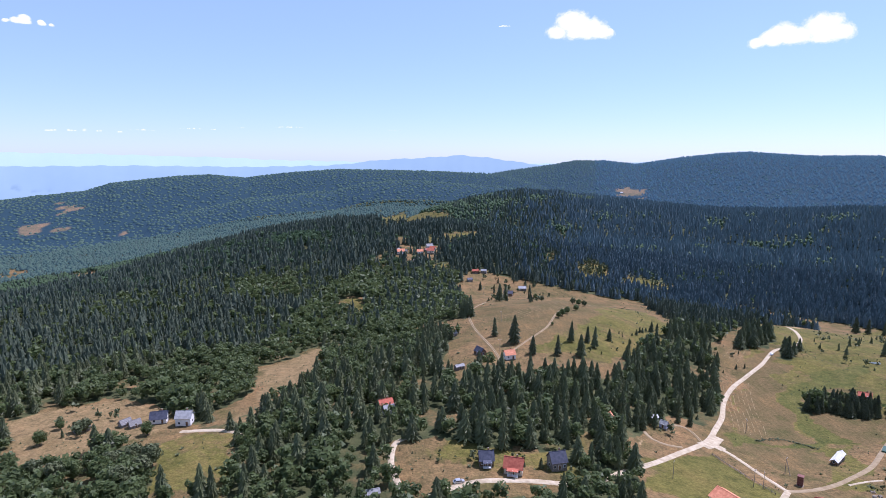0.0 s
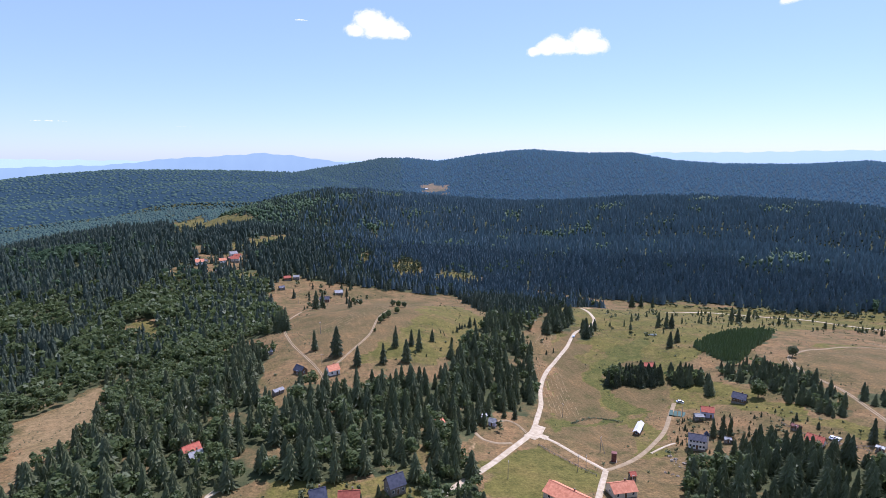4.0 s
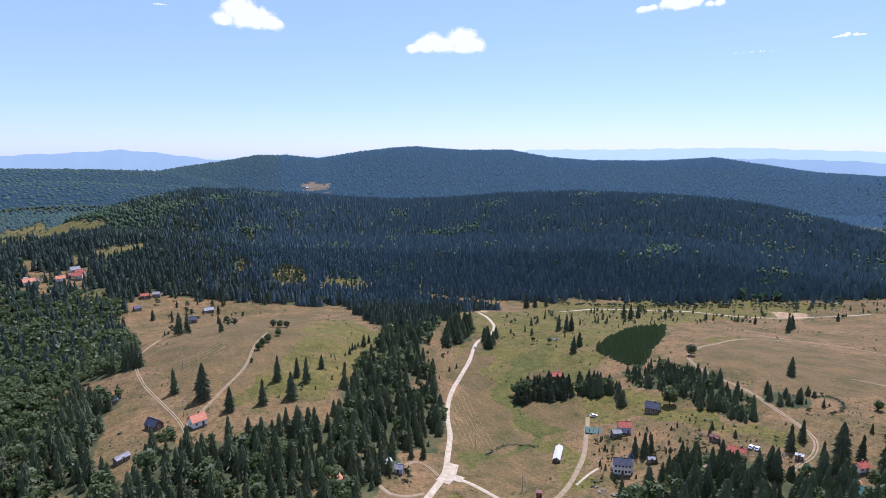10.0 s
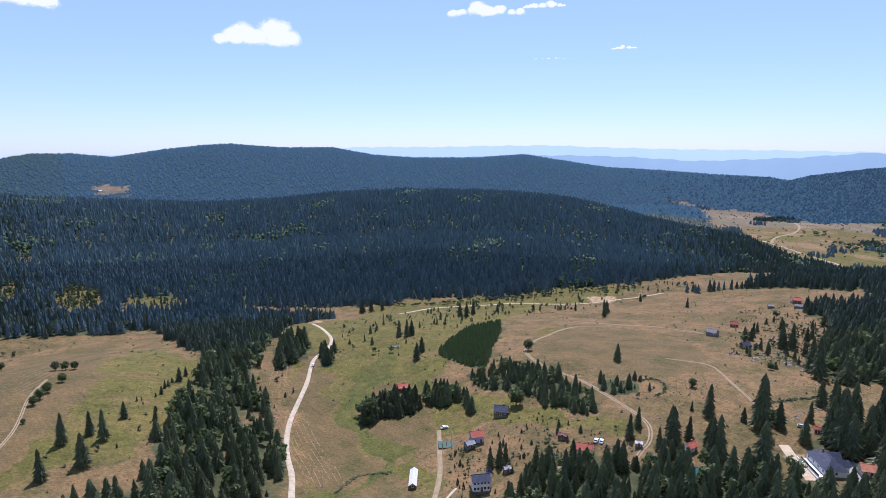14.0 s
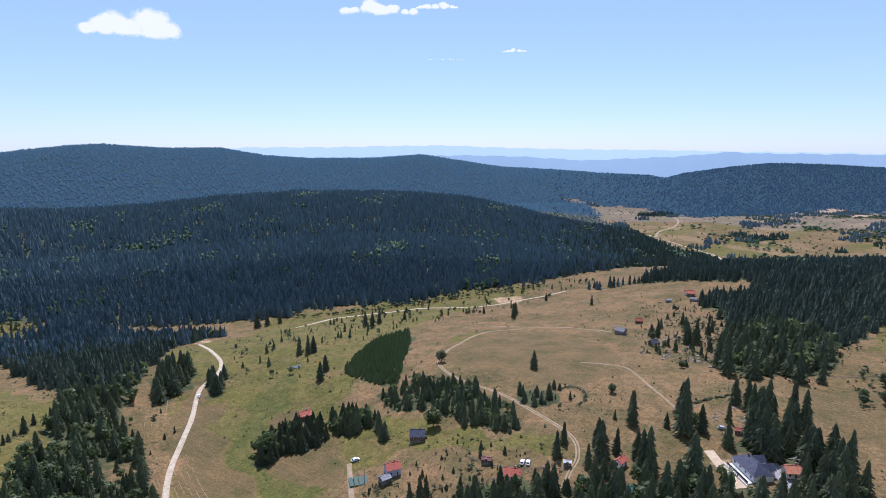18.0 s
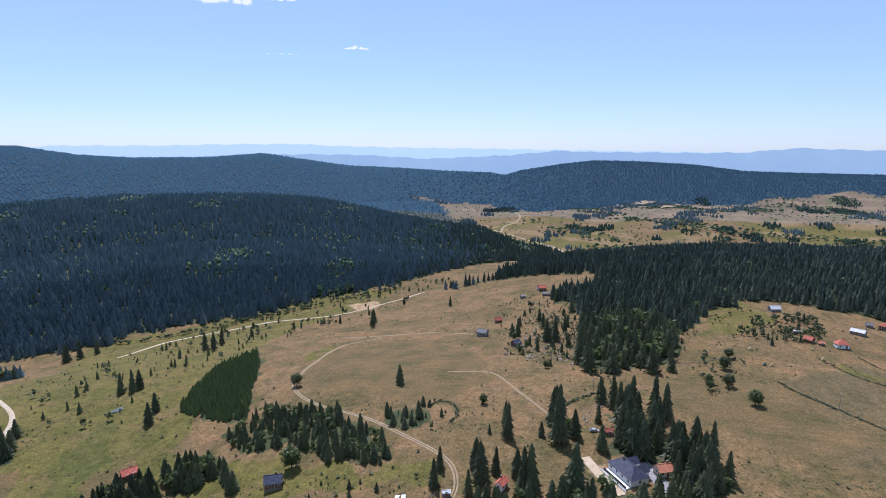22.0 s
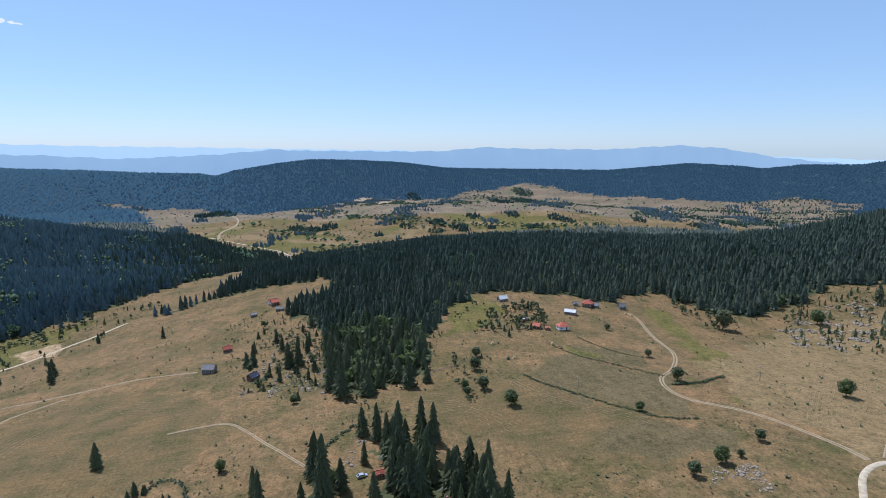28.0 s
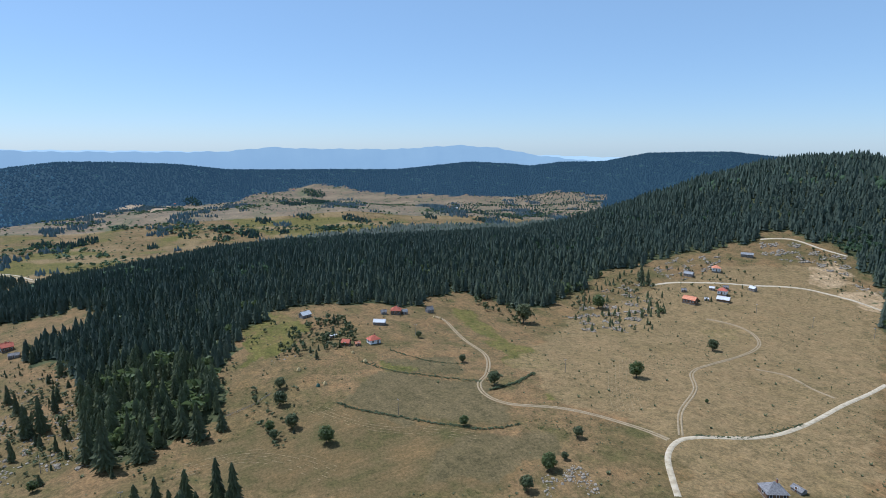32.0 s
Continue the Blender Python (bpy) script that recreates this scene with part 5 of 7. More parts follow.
GROVES = [(1893, 166, 38), (1863, 114, 42), (1899, 64, 40), (1839, -170, 30), (1875, -276, 44), (1780, -325, 46), (1738, -246, 30), (2361, -648, 60), (3084, -1007, 90), (2800, -930, 70),
          (1864, -683, 40), (1811, -690, 36), (1983, -562, 34), (1693, -750, 24), (1669, -1084, 44), (1719, -1236, 44), (1902, -1524, 50), (2117, -29, 22), (1617, 41, 18), (1722, -73, 24),
          (1826, -955, 30), (3033, -302, 50), (3299, -419, 60), (1779, -422, 24), (1755, -552, 36), (1528, -893, 30), (2001, -426, 34), (3313, -1080, 80), (2370, 463, 60), (2300, 500, 50)]
for k, (gx, gy, size) in enumerate(GROVES):
    rng = np.random.RandomState(820 + k)
    n = int(size * size / 26)
    d = np.sqrt(rng.uniform(0, 1, n)) * size * rng.uniform(0.7, 1.0, n)
    a = rng.uniform(0, 6.283, n)
    x, y = gx + d * np.cos(a) * 1.5, gy + d * np.sin(a) * 0.8
    s = rng.uniform(0, 1, n) < (0.8 if k % 3 else 0.35)
    crowd("valley_grove", CONE, x[s], y[s], rng.uniform(8, 14, s.sum()), HAZED_CONES, 850 + k, "dark grove of spruces between far meadows", "trees", 1.4)
    crowd("valley_thicket", DOME, x[~s], y[~s], rng.uniform(4, 9, (~s).sum()), HAZED_LEAVES, 890 + k, "green thicket between far meadows", "trees", 1.5)

# overgrown banks and hedges
BANKS = [
    ([(386.6, -25.1), (373, -31.5), (350.9, -49.9), (327.3, -68.2), (321.7, -85.7)], 0.42, 0.9),
    ([(428.9, -57.3), (404.2, -66.5), (386.6, -85.1), (369.9, -99.7)], 0.35, 0.75),
    ([(436.9, -80), (410.1, -92.2), (397.2, -107.5)], 0.3, 0.65),
    ([(357.7, -98), (358.5, -113.7), (365, -133.6)], 0.6, 1.2),
    ([(153.4, 215.1), (170, 220.9), (183.7, 212.5)], 0.35, 0.8),
    ([(336.9, 87.4), (351.1, 76.6), (359.1, 68.9)], 0.5, 1.1),
    ([(330, 153), (335, 148), (332, 140), (322, 136), (314, 137)], 0.4, 1.0),
    ([(272.6, -144.6), (259.7, -166.3), (254.7, -200.6)], 0.3, 0.7),
]
bx, by, bh = [], [], []
for k, (line, lo, hi) in enumerate(BANKS):
    c = smooth_line(line, 0.45)
    rng = np.random.RandomState(700 + k)
    bx.append(c[:, 0] + rng.normal(0, 0.5, len(c))), by.append(c[:, 1] + rng.normal(0, 0.5, len(c))), bh.append(rng.uniform(lo, hi, len(c)))
crowd("hedge_banks", OAK_TINY, np.concatenate(bx), np.concatenate(by), np.concatenate(bh), SCRUB, 720, "low overgrown banks and hedges between fields", "hedge", 2.1, 0.15)


# ---- single trees on the meadows ----
def part(name, arrays, mat, parent, label=""):
    v, f = arrays
    me_ob = link_mesh(name, v, f, mat, [("kind_of_green", np.full(len(v), 0.5))], parent=parent)
    return tagged(me_ob, label)


def stem_arrays(height, width, sides=7):
    v, f = [], []
    for z, r in ((-0.05, 1.25), (0.05, 1.0), (0.6, 0.6), (1.0, 0.12)):
        v += [(width * r * math.cos(6.283 * j / sides), width * r * math.sin(6.283 * j / sides), z * height) for j in range(sides)]
    for k in range(3):
        for j in range(sides):
            a, b = k * sides + j, k * sides + (j + 1) % sides
            f += [(a, b, b + sides), (a, b + sides, a + sides)]
    return np.array(v), np.array(f)


def limbs_arrays(seed):
    """A short trunk with several limbs reaching into the crown."""
    rng = np.random.RandomState(seed)
    v, f = stem_arrays(0.6, 0.028)
    for k in range(6):
        a, up = rng.uniform(0, 6.28), rng.uniform(0.25, 0.45)
        d = np.array([math.cos(a) * 0.26, math.sin(a) * 0.26, rng.uniform(0.2, 0.4)])
        side = np.array([-math.sin(a), math.cos(a), 0]) * 0.011
        o = np.array([0, 0, up])
        b = len(v)
        v = np.concatenate([v, [o - side, o + side, o + np.array([0, 0, 0.025]), o + d]])
        f = np.concatenate([f, [(b, b + 1, b + 3), (b + 1, b + 2, b + 3), (b + 2, b, b + 3)]])
    return v, f


def tree(name, crown, stem, mat, label):
    base = tagged(new(name), label, "tree", "trees on the meadows")
    part("trunk", stem, BARK, base)
    part("crown", crown, mat, base)
    return base


SPRUCES = [tree("spruce_tree", spruce_arrays(16, 12, s, sl), stem_arrays(0.9, 0.016), NEEDLES, lab) for s, sl, lab in (
    (101, 0.19, "tall dark green spruce standing on dry meadow"), (102, 0.235, "broad dark green spruce standing on dry meadow"), (103, 0.17, "slender dark green spruce standing on dry meadow"))]
OAKS = [tree("broadleaf_tree", broadleaf_arrays(44, 32, s, 0.4, 0.14, 0.05), limbs_arrays(s), m, lab) for s, m, lab in (
    (111, LEAVES, "round-crowned green broad-leaved tree on dry meadow"), (112, SCRUB, "yellow-green broad-leaved tree on dry meadow"))]
SINGLE_SPRUCES_A = [(26, 305, 13.4), (37, 289, 19.3), (75, 298, 14.8), (87, 302, 11.6), (90, 295, 14.9), (77, 278, 14.9), (105, 314, 9), (62, 275, 13.3), (46, 272, 12.4), (43, 443, 17.4), (49, 449, 16.7), (117, 309, 7.2), (148, 353, 8.9), (358, 180, 12.7), (303, 107, 18.2), (302, 84, 28.4), (308, 77, 14), (307, 92, 7.8), (268, 112, 18.1), (259, 115, 11.5), (274, 131, 11.4), (262, 130, 13.2)]
SINGLE_SPRUCES_D = [(274, 107, 12.3), (264, 94, 19.4), (264, 91, 21.4), (265, 75, 22.8), (296, 304, 13.4), (311, 313, 12.3), (327, 354, 14.4), (331, 349, 15.3), (337, 349, 13.5), (444, 386, 16.3), (442, 376, 17.2), (468, 388, 16.8), (553, 279, 14.6), (447, 505, 14.6), (432, 508, 17), (420, 509, 18.2), (563, 320, 10.2), (540, 359, 8.9), (506, 384, 10)]
SINGLE_SPRUCES_B = [(328, 87, 17.1), (299, 65, 12.5), (349, 66, 14.5), (324, 67, 11), (277, 116, 14.6), (273, 98, 13.2), (306, 116, 5.4)]
SINGLE_SPRUCES_C = [(315, 110, 12.8), (531, 271, 16.8), (320, 88, 19.5), (650, 283, 9.6), (618, 220, 11), (464, 105, 17.6), (464, 99, 20.1), (409, 80, 22.3), (395, 74, 26.1), (406, 64, 18.9), (416, 47, 17.7), (395, 38, 18.3), (489, 94, 13.1), (438, 109, 10.4), (336, 41, 21.2), (333, 36, 19.4), (342, 60, 18.5), (436, 121, 7), (452, 116, 9), (478, 128, 11), (497, 131, 12), (505, 112, 13), (432, 92, 8), (420, 88, 6), (386, 72, 5.5), (446, 89, 9.5), (480, -371, 16.7), (471, -369, 15.4), (215, 172, 13.1), (212, 175, 11.1), (220, 172, 9.7)]
SINGLE_OAKS_A = [(355, -7, 9.8), (400, -109, 6), (362, -103, 9.6), (333, -181, 11.9), (299, -100, 6.7), (283, -57, 7.8), (288, -73, 9.2), (334, -64, 6.2), (397, 99, 6), (453, -110, 5.8), (459, -290, 14.5), (464, -211, 19.9), (290, -83, 4.4), (372, 11, 6.4), (377, 1, 8.9), (381, 10, 6.5), (402, -1, 9.4), (421, -7, 7.9), (344, -272, 10.1), (291, -182, 2.7), (419, -319, 5.9)]
SINGLE_OAKS_B = [(80, 349, 6.6), (85, 356, 6.8), (76, 343, 5.8), (95, 370, 6.3), (99, 398, 6.7), (103, 395, 6.6), (107, 393, 6.2), (68, 325, 3.1), (352, 245, 10.3), (270, 200, 13.1), (302, 198, 6.8), (216, 265, 15.6), (311, 81, 9.4), (335, 125, 6.8), (88, 480, 7), (87, 511, 7.4), (-178, 194, 8.2), (-192, 197, 6.3), (-190, 180, 8.7), (-146, 189, 8.4), (-128, 158, 12.4), (-135, 158, 11.9), (-143, 155, 10.8), (-143, 148, 12.4), (-131, 140, 12.6), (-134, 150, 11.7), (-127, 148, 12.1), (-152, 156, 10.3), (-155, 149, 10.8), (-160, 146, 12), (-172, 151, 10.5), (-210, 227, 4.5)]
rngt = np.random.RandomState(12)
for spots, kinds in ((SINGLE_SPRUCES_A + SINGLE_SPRUCES_D + SINGLE_SPRUCES_B + SINGLE_SPRUCES_C, SPRUCES), (SINGLE_OAKS_A + SINGLE_OAKS_B, OAKS)):
    for n, (x, y, h) in enumerate(spots):
        h = max(h, 2.0)
        m = pose(x, y, float(ground(x, y)) - 0.1, rngt.uniform(-1.5, 1.5), rngt.uniform(-1.5, 1.5), rngt.uniform(0, 360)) @ Matrix.Diagonal((h * 1.05, h * 1.05, h, 1) if kinds is SPRUCES else (h * 0.9, h * 0.9, h * 0.85, 1))
        k = kinds[rngt.randint(len(kinds))]
        if n < len(kinds):
            kinds[n].matrix_world = m
        else:
            c = copy_thing(k, Matrix.Identity(4))
            c.matrix_basis = m

# ---- buildings ----
PLASTER = material("white_plaster", [(0.7, 0.68, 0.64), (0.8, 0.78, 0.74)], 0.9, 1.5, 0.02, 0.3, fine=0.06)
CREAM = material("cream_plaster", [(0.55, 0.47, 0.36), (0.64, 0.56, 0.44)], 0.9, 1.5, 0.02, 0.3, fine=0.06)
LILAC = material("lilac_plaster", [(0.4, 0.4, 0.52), (0.5, 0.5, 0.62)], 0.9, 1.5, fine=0.05)
PLANKS = material("brown_planks", [(0.1, 0.06, 0.035), (0.19, 0.115, 0.065)], 0.85, 0.8, 0.03, 0.15, fine=0.2)
GREY_PLANKS = material("weathered_planks", [(0.16, 0.14, 0.12), (0.28, 0.25, 0.22)], 0.9, 0.8, 0.03, 0.15, fine=0.2)
RED_TILES = material("red_roof_tiles", [(0.3, 0.075, 0.045), (0.44, 0.13, 0.075)], 0.8, 1.1, 0.05, 0.3, tint=0.15, fine=0.15)
ORANGE_TILES = material("orange_roof_tiles", [(0.42, 0.15, 0.075), (0.58, 0.24, 0.13)], 0.8, 1.1, 0.05, 0.3, tint=0.1, fine=0.15)
DARK_TILES = material("dark_roof_tiles", [(0.035, 0.038, 0.055), (0.07, 0.072, 0.095)], 0.6, 1.1, 0.05, 0.3, tint=0.15, fine=0.15)
GREY_SHEET = material("grey_sheet_roof", [(0.2, 0.195, 0.19), (0.31, 0.305, 0.295)], 0.65, 1.4, 0.02, 0.25, tint=0.2, fine=0.12)
WHITE_SHEET = material("white_sheet_roof", [(0.48, 0.465, 0.44), (0.6, 0.585, 0.555)], 0.6, 1.4, 0.02, 0.25)
SHINGLES = material("grey_shingles", [(0.13, 0.12, 0.115), (0.24, 0.225, 0.21)], 0.9, 0.6, 0.06, 0.2, fine=0.25)
STONE = material("grey_stone", [(0.12, 0.102, 0.078), (0.27, 0.23, 0.175)], 0.95, 0.9, 0.1, 0.4, fine=0.2, tint=0.2)
LIMESTONE = material("pale_limestone", [(0.17, 0.138, 0.098), (0.33, 0.28, 0.21)], 0.95, 0.9, 0.1, 0.4, fine=0.2)
GLASS = material("window_glass", [(0.03, 0.04, 0.05), (0.05, 0.06, 0.075)], 0.12, 2)
TRIM = material("white_trim", [(0.68, 0.67, 0.64), (0.76, 0.75, 0.72)], 0.6, 1)
BRICK = material("chimney_brick", [(0.26, 0.1, 0.06), (0.36, 0.17, 0.11)], 0.9, 0.3, 0.02, 0.1)
HAY = material("hay", [(0.34, 0.24, 0.1), (0.5, 0.38, 0.18)], 0.95, 0.5, 0.08, 0.2, fine=0.25)
TARP = material("teal_tarp", [(0.03, 0.07, 0.05), (0.05, 0.1, 0.07)], 0.6, 0.8)
GREEN_SHEET = material("green_sheet_roof", [(0.03, 0.12, 0.1), (0.05, 0.17, 0.14)], 0.5, 1.4, 0.02, 0.25)
RUST = material("rusty_metal", [(0.13, 0.055, 0.045), (0.22, 0.1, 0.08)], 0.7, 0.7, metal=0.3)
RUBBER = material("tyre_rubber", [(0.02, 0.02, 0.02), (0.035, 0.035, 0.035)], 0.85, 0.3)
CAR_WHITE = material("white_car_paint", [(0.75, 0.76, 0.77), (0.79, 0.8, 0.81)], 0.25, 2)
CAR_SILVER = material("silver_car_paint", [(0.45, 0.46, 0.48), (0.52, 0.53, 0.55)], 0.3, 2, metal=0.5)


def piece(name, parent, mat, boxes=(), polys=(), label=""):
    """One part: boxes (x0, x1, y0, y1, z0, z1) and loose polygons joined into one mesh."""
    v, f = [], []
    for x0, x1, y0, y1, z0, z1 in boxes:
        b = len(v)
        v += [(x0, y0, z0), (x1, y0, z0), (x1, y1, z0), (x0, y1, z0), (x0, y0, z1), (x1, y0, z1), (x1, y1, z1), (x0, y1, z1)]
        f += [tuple(b + i for i in q) for q in ((3, 2, 1, 0), (4, 5, 6, 7), (0, 1, 5, 4), (1, 2, 6, 5), (2, 3, 7, 6), (3, 0, 4, 7))]
    for poly in polys:
        b = len(v)
        v += list(poly)
        f.append(tuple(range(b, b + len(poly))))
    me = bpy.data.meshes.new(name)
    me.from_pydata(v, [], f)
    me.update()
    me.materials.append(mat)
    ob = new(name, me)
    ob.parent = parent
    return tagged(ob, label)


def slab(points, thick):
    """A sloping sheet with thickness: its two faces and its edges, as polygons."""
    top = [Vector(p) for p in points]
    n = (top[1] - top[0]).cross(top[2] - top[0]).normalized() * thick
    low = [p - n for p in top]
    out = [top, low[::-1]]
    for i in range(len(top)):
        j = (i + 1) % len(top)
        out.append([top[j], top[i], low[i], low[j]])
    return [[tuple(p) for p in q] for q in out]


def window(parent, x, y, z, w, h, axis, sign):
    """A framed pane on a wall that faces along an axis."""
    def box(u0, u1, d0, d1, z0, z1):
        d0, d1 = sorted((d0 * sign, d1 * sign))
        return (x + u0, x + u1, y + d0, y + d1, z + z0, z + z1) if axis == "y" else (x + d0, x + d1, y + u0, y + u1, z + z0, z + z1)
    t = 0.1
    win = piece("window", parent, TRIM, [box(-w / 2 - t, w / 2 + t, -0.02, 0.06, -t, 0), box(-w / 2 - t, w / 2 + t, -0.02, 0.06, h, h + t),
                                        box(-w / 2 - t, -w / 2, -0.02, 0.06, 0, h), box(w / 2, w / 2 + t, -0.02, 0.06, 0, h)])
    piece("pane", win, GLASS, [box(-w / 2, w / 2, -0.02, 0.03, 0, h)])
    return win


def house(name, x, y, rot, w, d, h, rise, wall, roof, label, hip=False, windows=3, storeys=1, chimney=True, base=0.4, over=0.45, category="house", door=True, porch=False):
    """A dwelling with its long side to the front: footing, walls with gables, roof, windows, door and chimney."""
    w, d, h, rise = w * 0.82, d * 0.82, h * 0.92, rise * 0.85
    top = tagged(new(name), label, category, "houses of the village" if category == "house" else "huts and barns")
    zs = [float(ground(x + a, y + b)) for a in (-3, 3) for b in (-3, 3)]
    top.matrix_world = pose(x, y, min(zs) - 0.1, 0, 0, rot)
    b = base + max(zs) - min(zs)
    piece("footing", top, STONE, [(-w / 2 - 0.08, w / 2 + 0.08, -d / 2 - 0.08, d / 2 + 0.08, -0.6, b)])
    e = b + h
    X, Y = w / 2, d / 2
    gables = [] if hip else [[(X, -Y, e), (X, Y, e), (X, 0, e + rise)], [(-X, Y, e), (-X, -Y, e), (-X, 0, e + rise)]]
    piece("wall", top, wall, [(-X, X, -Y, Y, b, e)], gables)
    o, k = over, rise / Y
    lo = e - o * k + 0.05
    P, Q, T = X + o, Y + o, e + rise + 0.05
    if hip:
        r = max(0.3, X - Y)
        faces = [[(-P, -Q, lo), (P, -Q, lo), (r, 0, T), (-r, 0, T)], [(P, Q, lo), (-P, Q, lo), (-r, 0, T), (r, 0, T)],
                 [(P, -Q, lo), (P, Q, lo), (r, 0, T)], [(-P, Q, lo), (-P, -Q, lo), (-r, 0, T)]]
    else:
        faces = [[(-P, -Q, lo), (P, -Q, lo), (P, 0, T), (-P, 0, T)], [(P, Q, lo), (-P, Q, lo), (-P, 0, T), (P, 0, T)]]
    rf = piece("roof", top, roof, polys=[q for fc in faces for q in slab(fc, 0.14)])
    rx = max(0.3, X - Y) if hip else P
    piece("ridge_cap", rf, roof, [(-rx, rx, -0.12, 0.12, T - 0.05, T + 0.07)])
    for s in range(storeys):
        z = b + 0.9 + s * 2.5
        if z + 1.1 > e:
            break
        for i in range(windows):
            u = -X + w * (i + 0.5) / windows
            if not (door and s == 0 and i == windows // 2):
                window(top, u, -Y, z, 0.9, 1.1, "y", -1)
            window(top, u, Y, z, 0.9, 1.1, "y", 1)
        for q in (-1, 1):
            window(top, q * X, 0, z, 0.9, 1.1, "x", q)
    if door:
        u = -X + w * (windows // 2 + 0.5) / windows
        dr = piece("door", top, PLANKS, [(u - 0.5, u + 0.5, -Y - 0.06, -Y + 0.02, b, b + 2.05)])
        piece("door_frame", dr, TRIM, [(u - 0.6, u - 0.5, -Y - 0.08, -Y, b, b + 2.15), (u + 0.5, u + 0.6, -Y - 0.08, -Y, b, b + 2.15), (u - 0.5, u + 0.5, -Y - 0.08, -Y, b + 2.05, b + 2.15)])
    if chimney:
        ch = piece("chimney", top, BRICK, [(X * 0.35 - 0.25, X * 0.35 + 0.25, 0.3, 0.8, e + rise * 0.4, T + 0.7)])
        piece("chimney_cap", ch, STONE, [(X * 0.35 - 0.32, X * 0.35 + 0.32, 0.23, 0.87, T + 0.7, T + 0.8)])
    if porch:
        po = piece("porch", top, TRIM, [(-X * 0.6, X * 0.6, -Y - 1.6, -Y, b - 0.1, b + 0.05)] + [(u - 0.08, u + 0.08, -Y - 1.55, -Y - 1.4, b, e - 0.3) for u in (-X * 0.55, 0, X * 0.55)])
        piece("porch_roof", po, roof, polys=slab([(-X * 0.65, -Y - 1.9, e - 0.45), (X * 0.65, -Y - 1.9, e - 0.45), (X * 0.65, -Y, e), (-X * 0.65, -Y, e)], 0.1))
    return top


def hut(name, x, y, rot, w, d, h, rise, wall, roof, label, category="hut"):
    return house(name, x, y, rot, w, d, h, rise, wall, roof, label, False, 1, 1, False, 0.2, 0.3, category)


# the crossroads and the road below the woods
house("cottage", 8.7, 151.8, -5 + 10, 6.6, 5.8, 2.9, 3.2, PLANKS, DARK_TILES, "cottage with purple-grey roof and lit porch beside the gravel road", windows=3, porch=True)
house("cottage", 19.2, 146.9, -8 - 6, 8.5, 7, 3.0, 3.6, CREAM, RED_TILES, "cottage with steep red tiled roof and dormer front", windows=3, porch=True)
house("villa", 37.1, 152.3, -12 + 25, 7.5, 7, 3.8, 3.6, GREY_PLANKS, DARK_TILES, "tall house with steep dark grey roof beside the road", windows=3, storeys=2)
house("cottage", 70.6, 203.6, -19 + 20, 8.5, 7.5, 2.8, 2.2, CREAM, ORANGE_TILES, "cottage with faded red hipped roof among spruces", True)
hut("garden_hut", 98.6, 212.5, -24 + 30, 4.5, 3.2, 2.2, 0.9, PLASTER, WHITE_SHEET, "small hut with bright white sheet roof")
hut("summer_house", 101.7, 206.8, -25 - 20, 4.2, 3.6, 2.3, 1.6, LILAC, GREY_SHEET, "small pale blue summer house with grey roof")
house("long_shed", 182.6, 196.4, -41 + 82, 15, 3.4, 2.2, 1.1, PLANKS, WHITE_SHEET, "long field shed with white sheet roof", windows=3, chimney=False, category="shed")
house("bungalow", 100.2, 134.4, -29 - 35, 19, 11, 2.8, 3.0, CREAM, ORANGE_TILES, "long bungalow with broad orange gabled roof beside the lawn")
house("bungalow", 127, 137.1, -40 + 32, 12, 9, 2.8, 2.6, CREAM, ORANGE_TILES, "bungalow with faded orange gabled roof")
hut("store_hut", 140.9, 148, -41 + 30, 3, 3, 2.2, 1.2, PLANKS, RED_TILES, "little brown store hut")
# the church slope
church = house("church", 192.8, 166.1, -47 + 8, 9.0, 6.2, 5.2, 2.2, PLASTER, DARK_TILES, "small white church with dark blue-grey roof and bell turret", windows=5, storeys=2, chimney=False, category="church", base=1.0)
piece("bell_turret", church, PLASTER, [(3.4, 5.4, 1.6, 3.6, 0, 8.0)])
piece("turret_roof", church, DARK_TILES, polys=[[(3.1, 1.3, 7.9), (5.7, 1.3, 7.9), (4.4, 2.6, 10.2)], [(5.7, 1.3, 7.9), (5.7, 3.9, 7.9), (4.4, 2.6, 10.2)], [(5.7, 3.9, 7.9), (3.1, 3.9, 7.9), (4.4, 2.6, 10.2)], [(3.1, 3.9, 7.9), (3.1, 1.3, 7.9), (4.4, 2.6, 10.2)]])
hut("tool_shed", 211.7, 165.4, -49 + 15, 3.6, 2.8, 1.9, 0.8, GREY_PLANKS, GREY_SHEET, "low grey tool shed on the church slope", "shed")
house("cottage", 227.8, 195.5, -47 + 12, 7.5, 6.5, 3.8, 2.2, LILAC, RED_TILES, "pale two-storey cottage with bright red roof", windows=2, storeys=2)
hut("annex", 221.7, 195.2, -46 + 25, 5.5, 4.5, 2.3, 1.3, GREY_PLANKS, GREY_SHEET, "grey-roofed outbuilding beside the cottage", "shed")
house("cabin", 257.3, 201.4, -50 - 10, 8.5, 7, 2.6, 2.8, PLANKS, DARK_TILES, "dark timber cabin with black roof beside the copse", windows=3)
hut("woodshed", 248.3, 157.9, -55 - 20, 5.2, 3.0, 1.7, 0.9, PLANKS, RUST, "low dark woodshed with rusty roof", "shed")
house("cottage", 241.1, 142.2, -56 - 12, 8.5, 6.5, 2.7, 2.3, PLASTER, RED_TILES, "cottage with red sheet roof beside the spruces", windows=3)
hut("kiosk", 256.8, 123.4, -61 - 8, 3.6, 2.4, 1.9, 0.6, GREY_PLANKS, WHITE_SHEET, "small hut with white roof by the track")
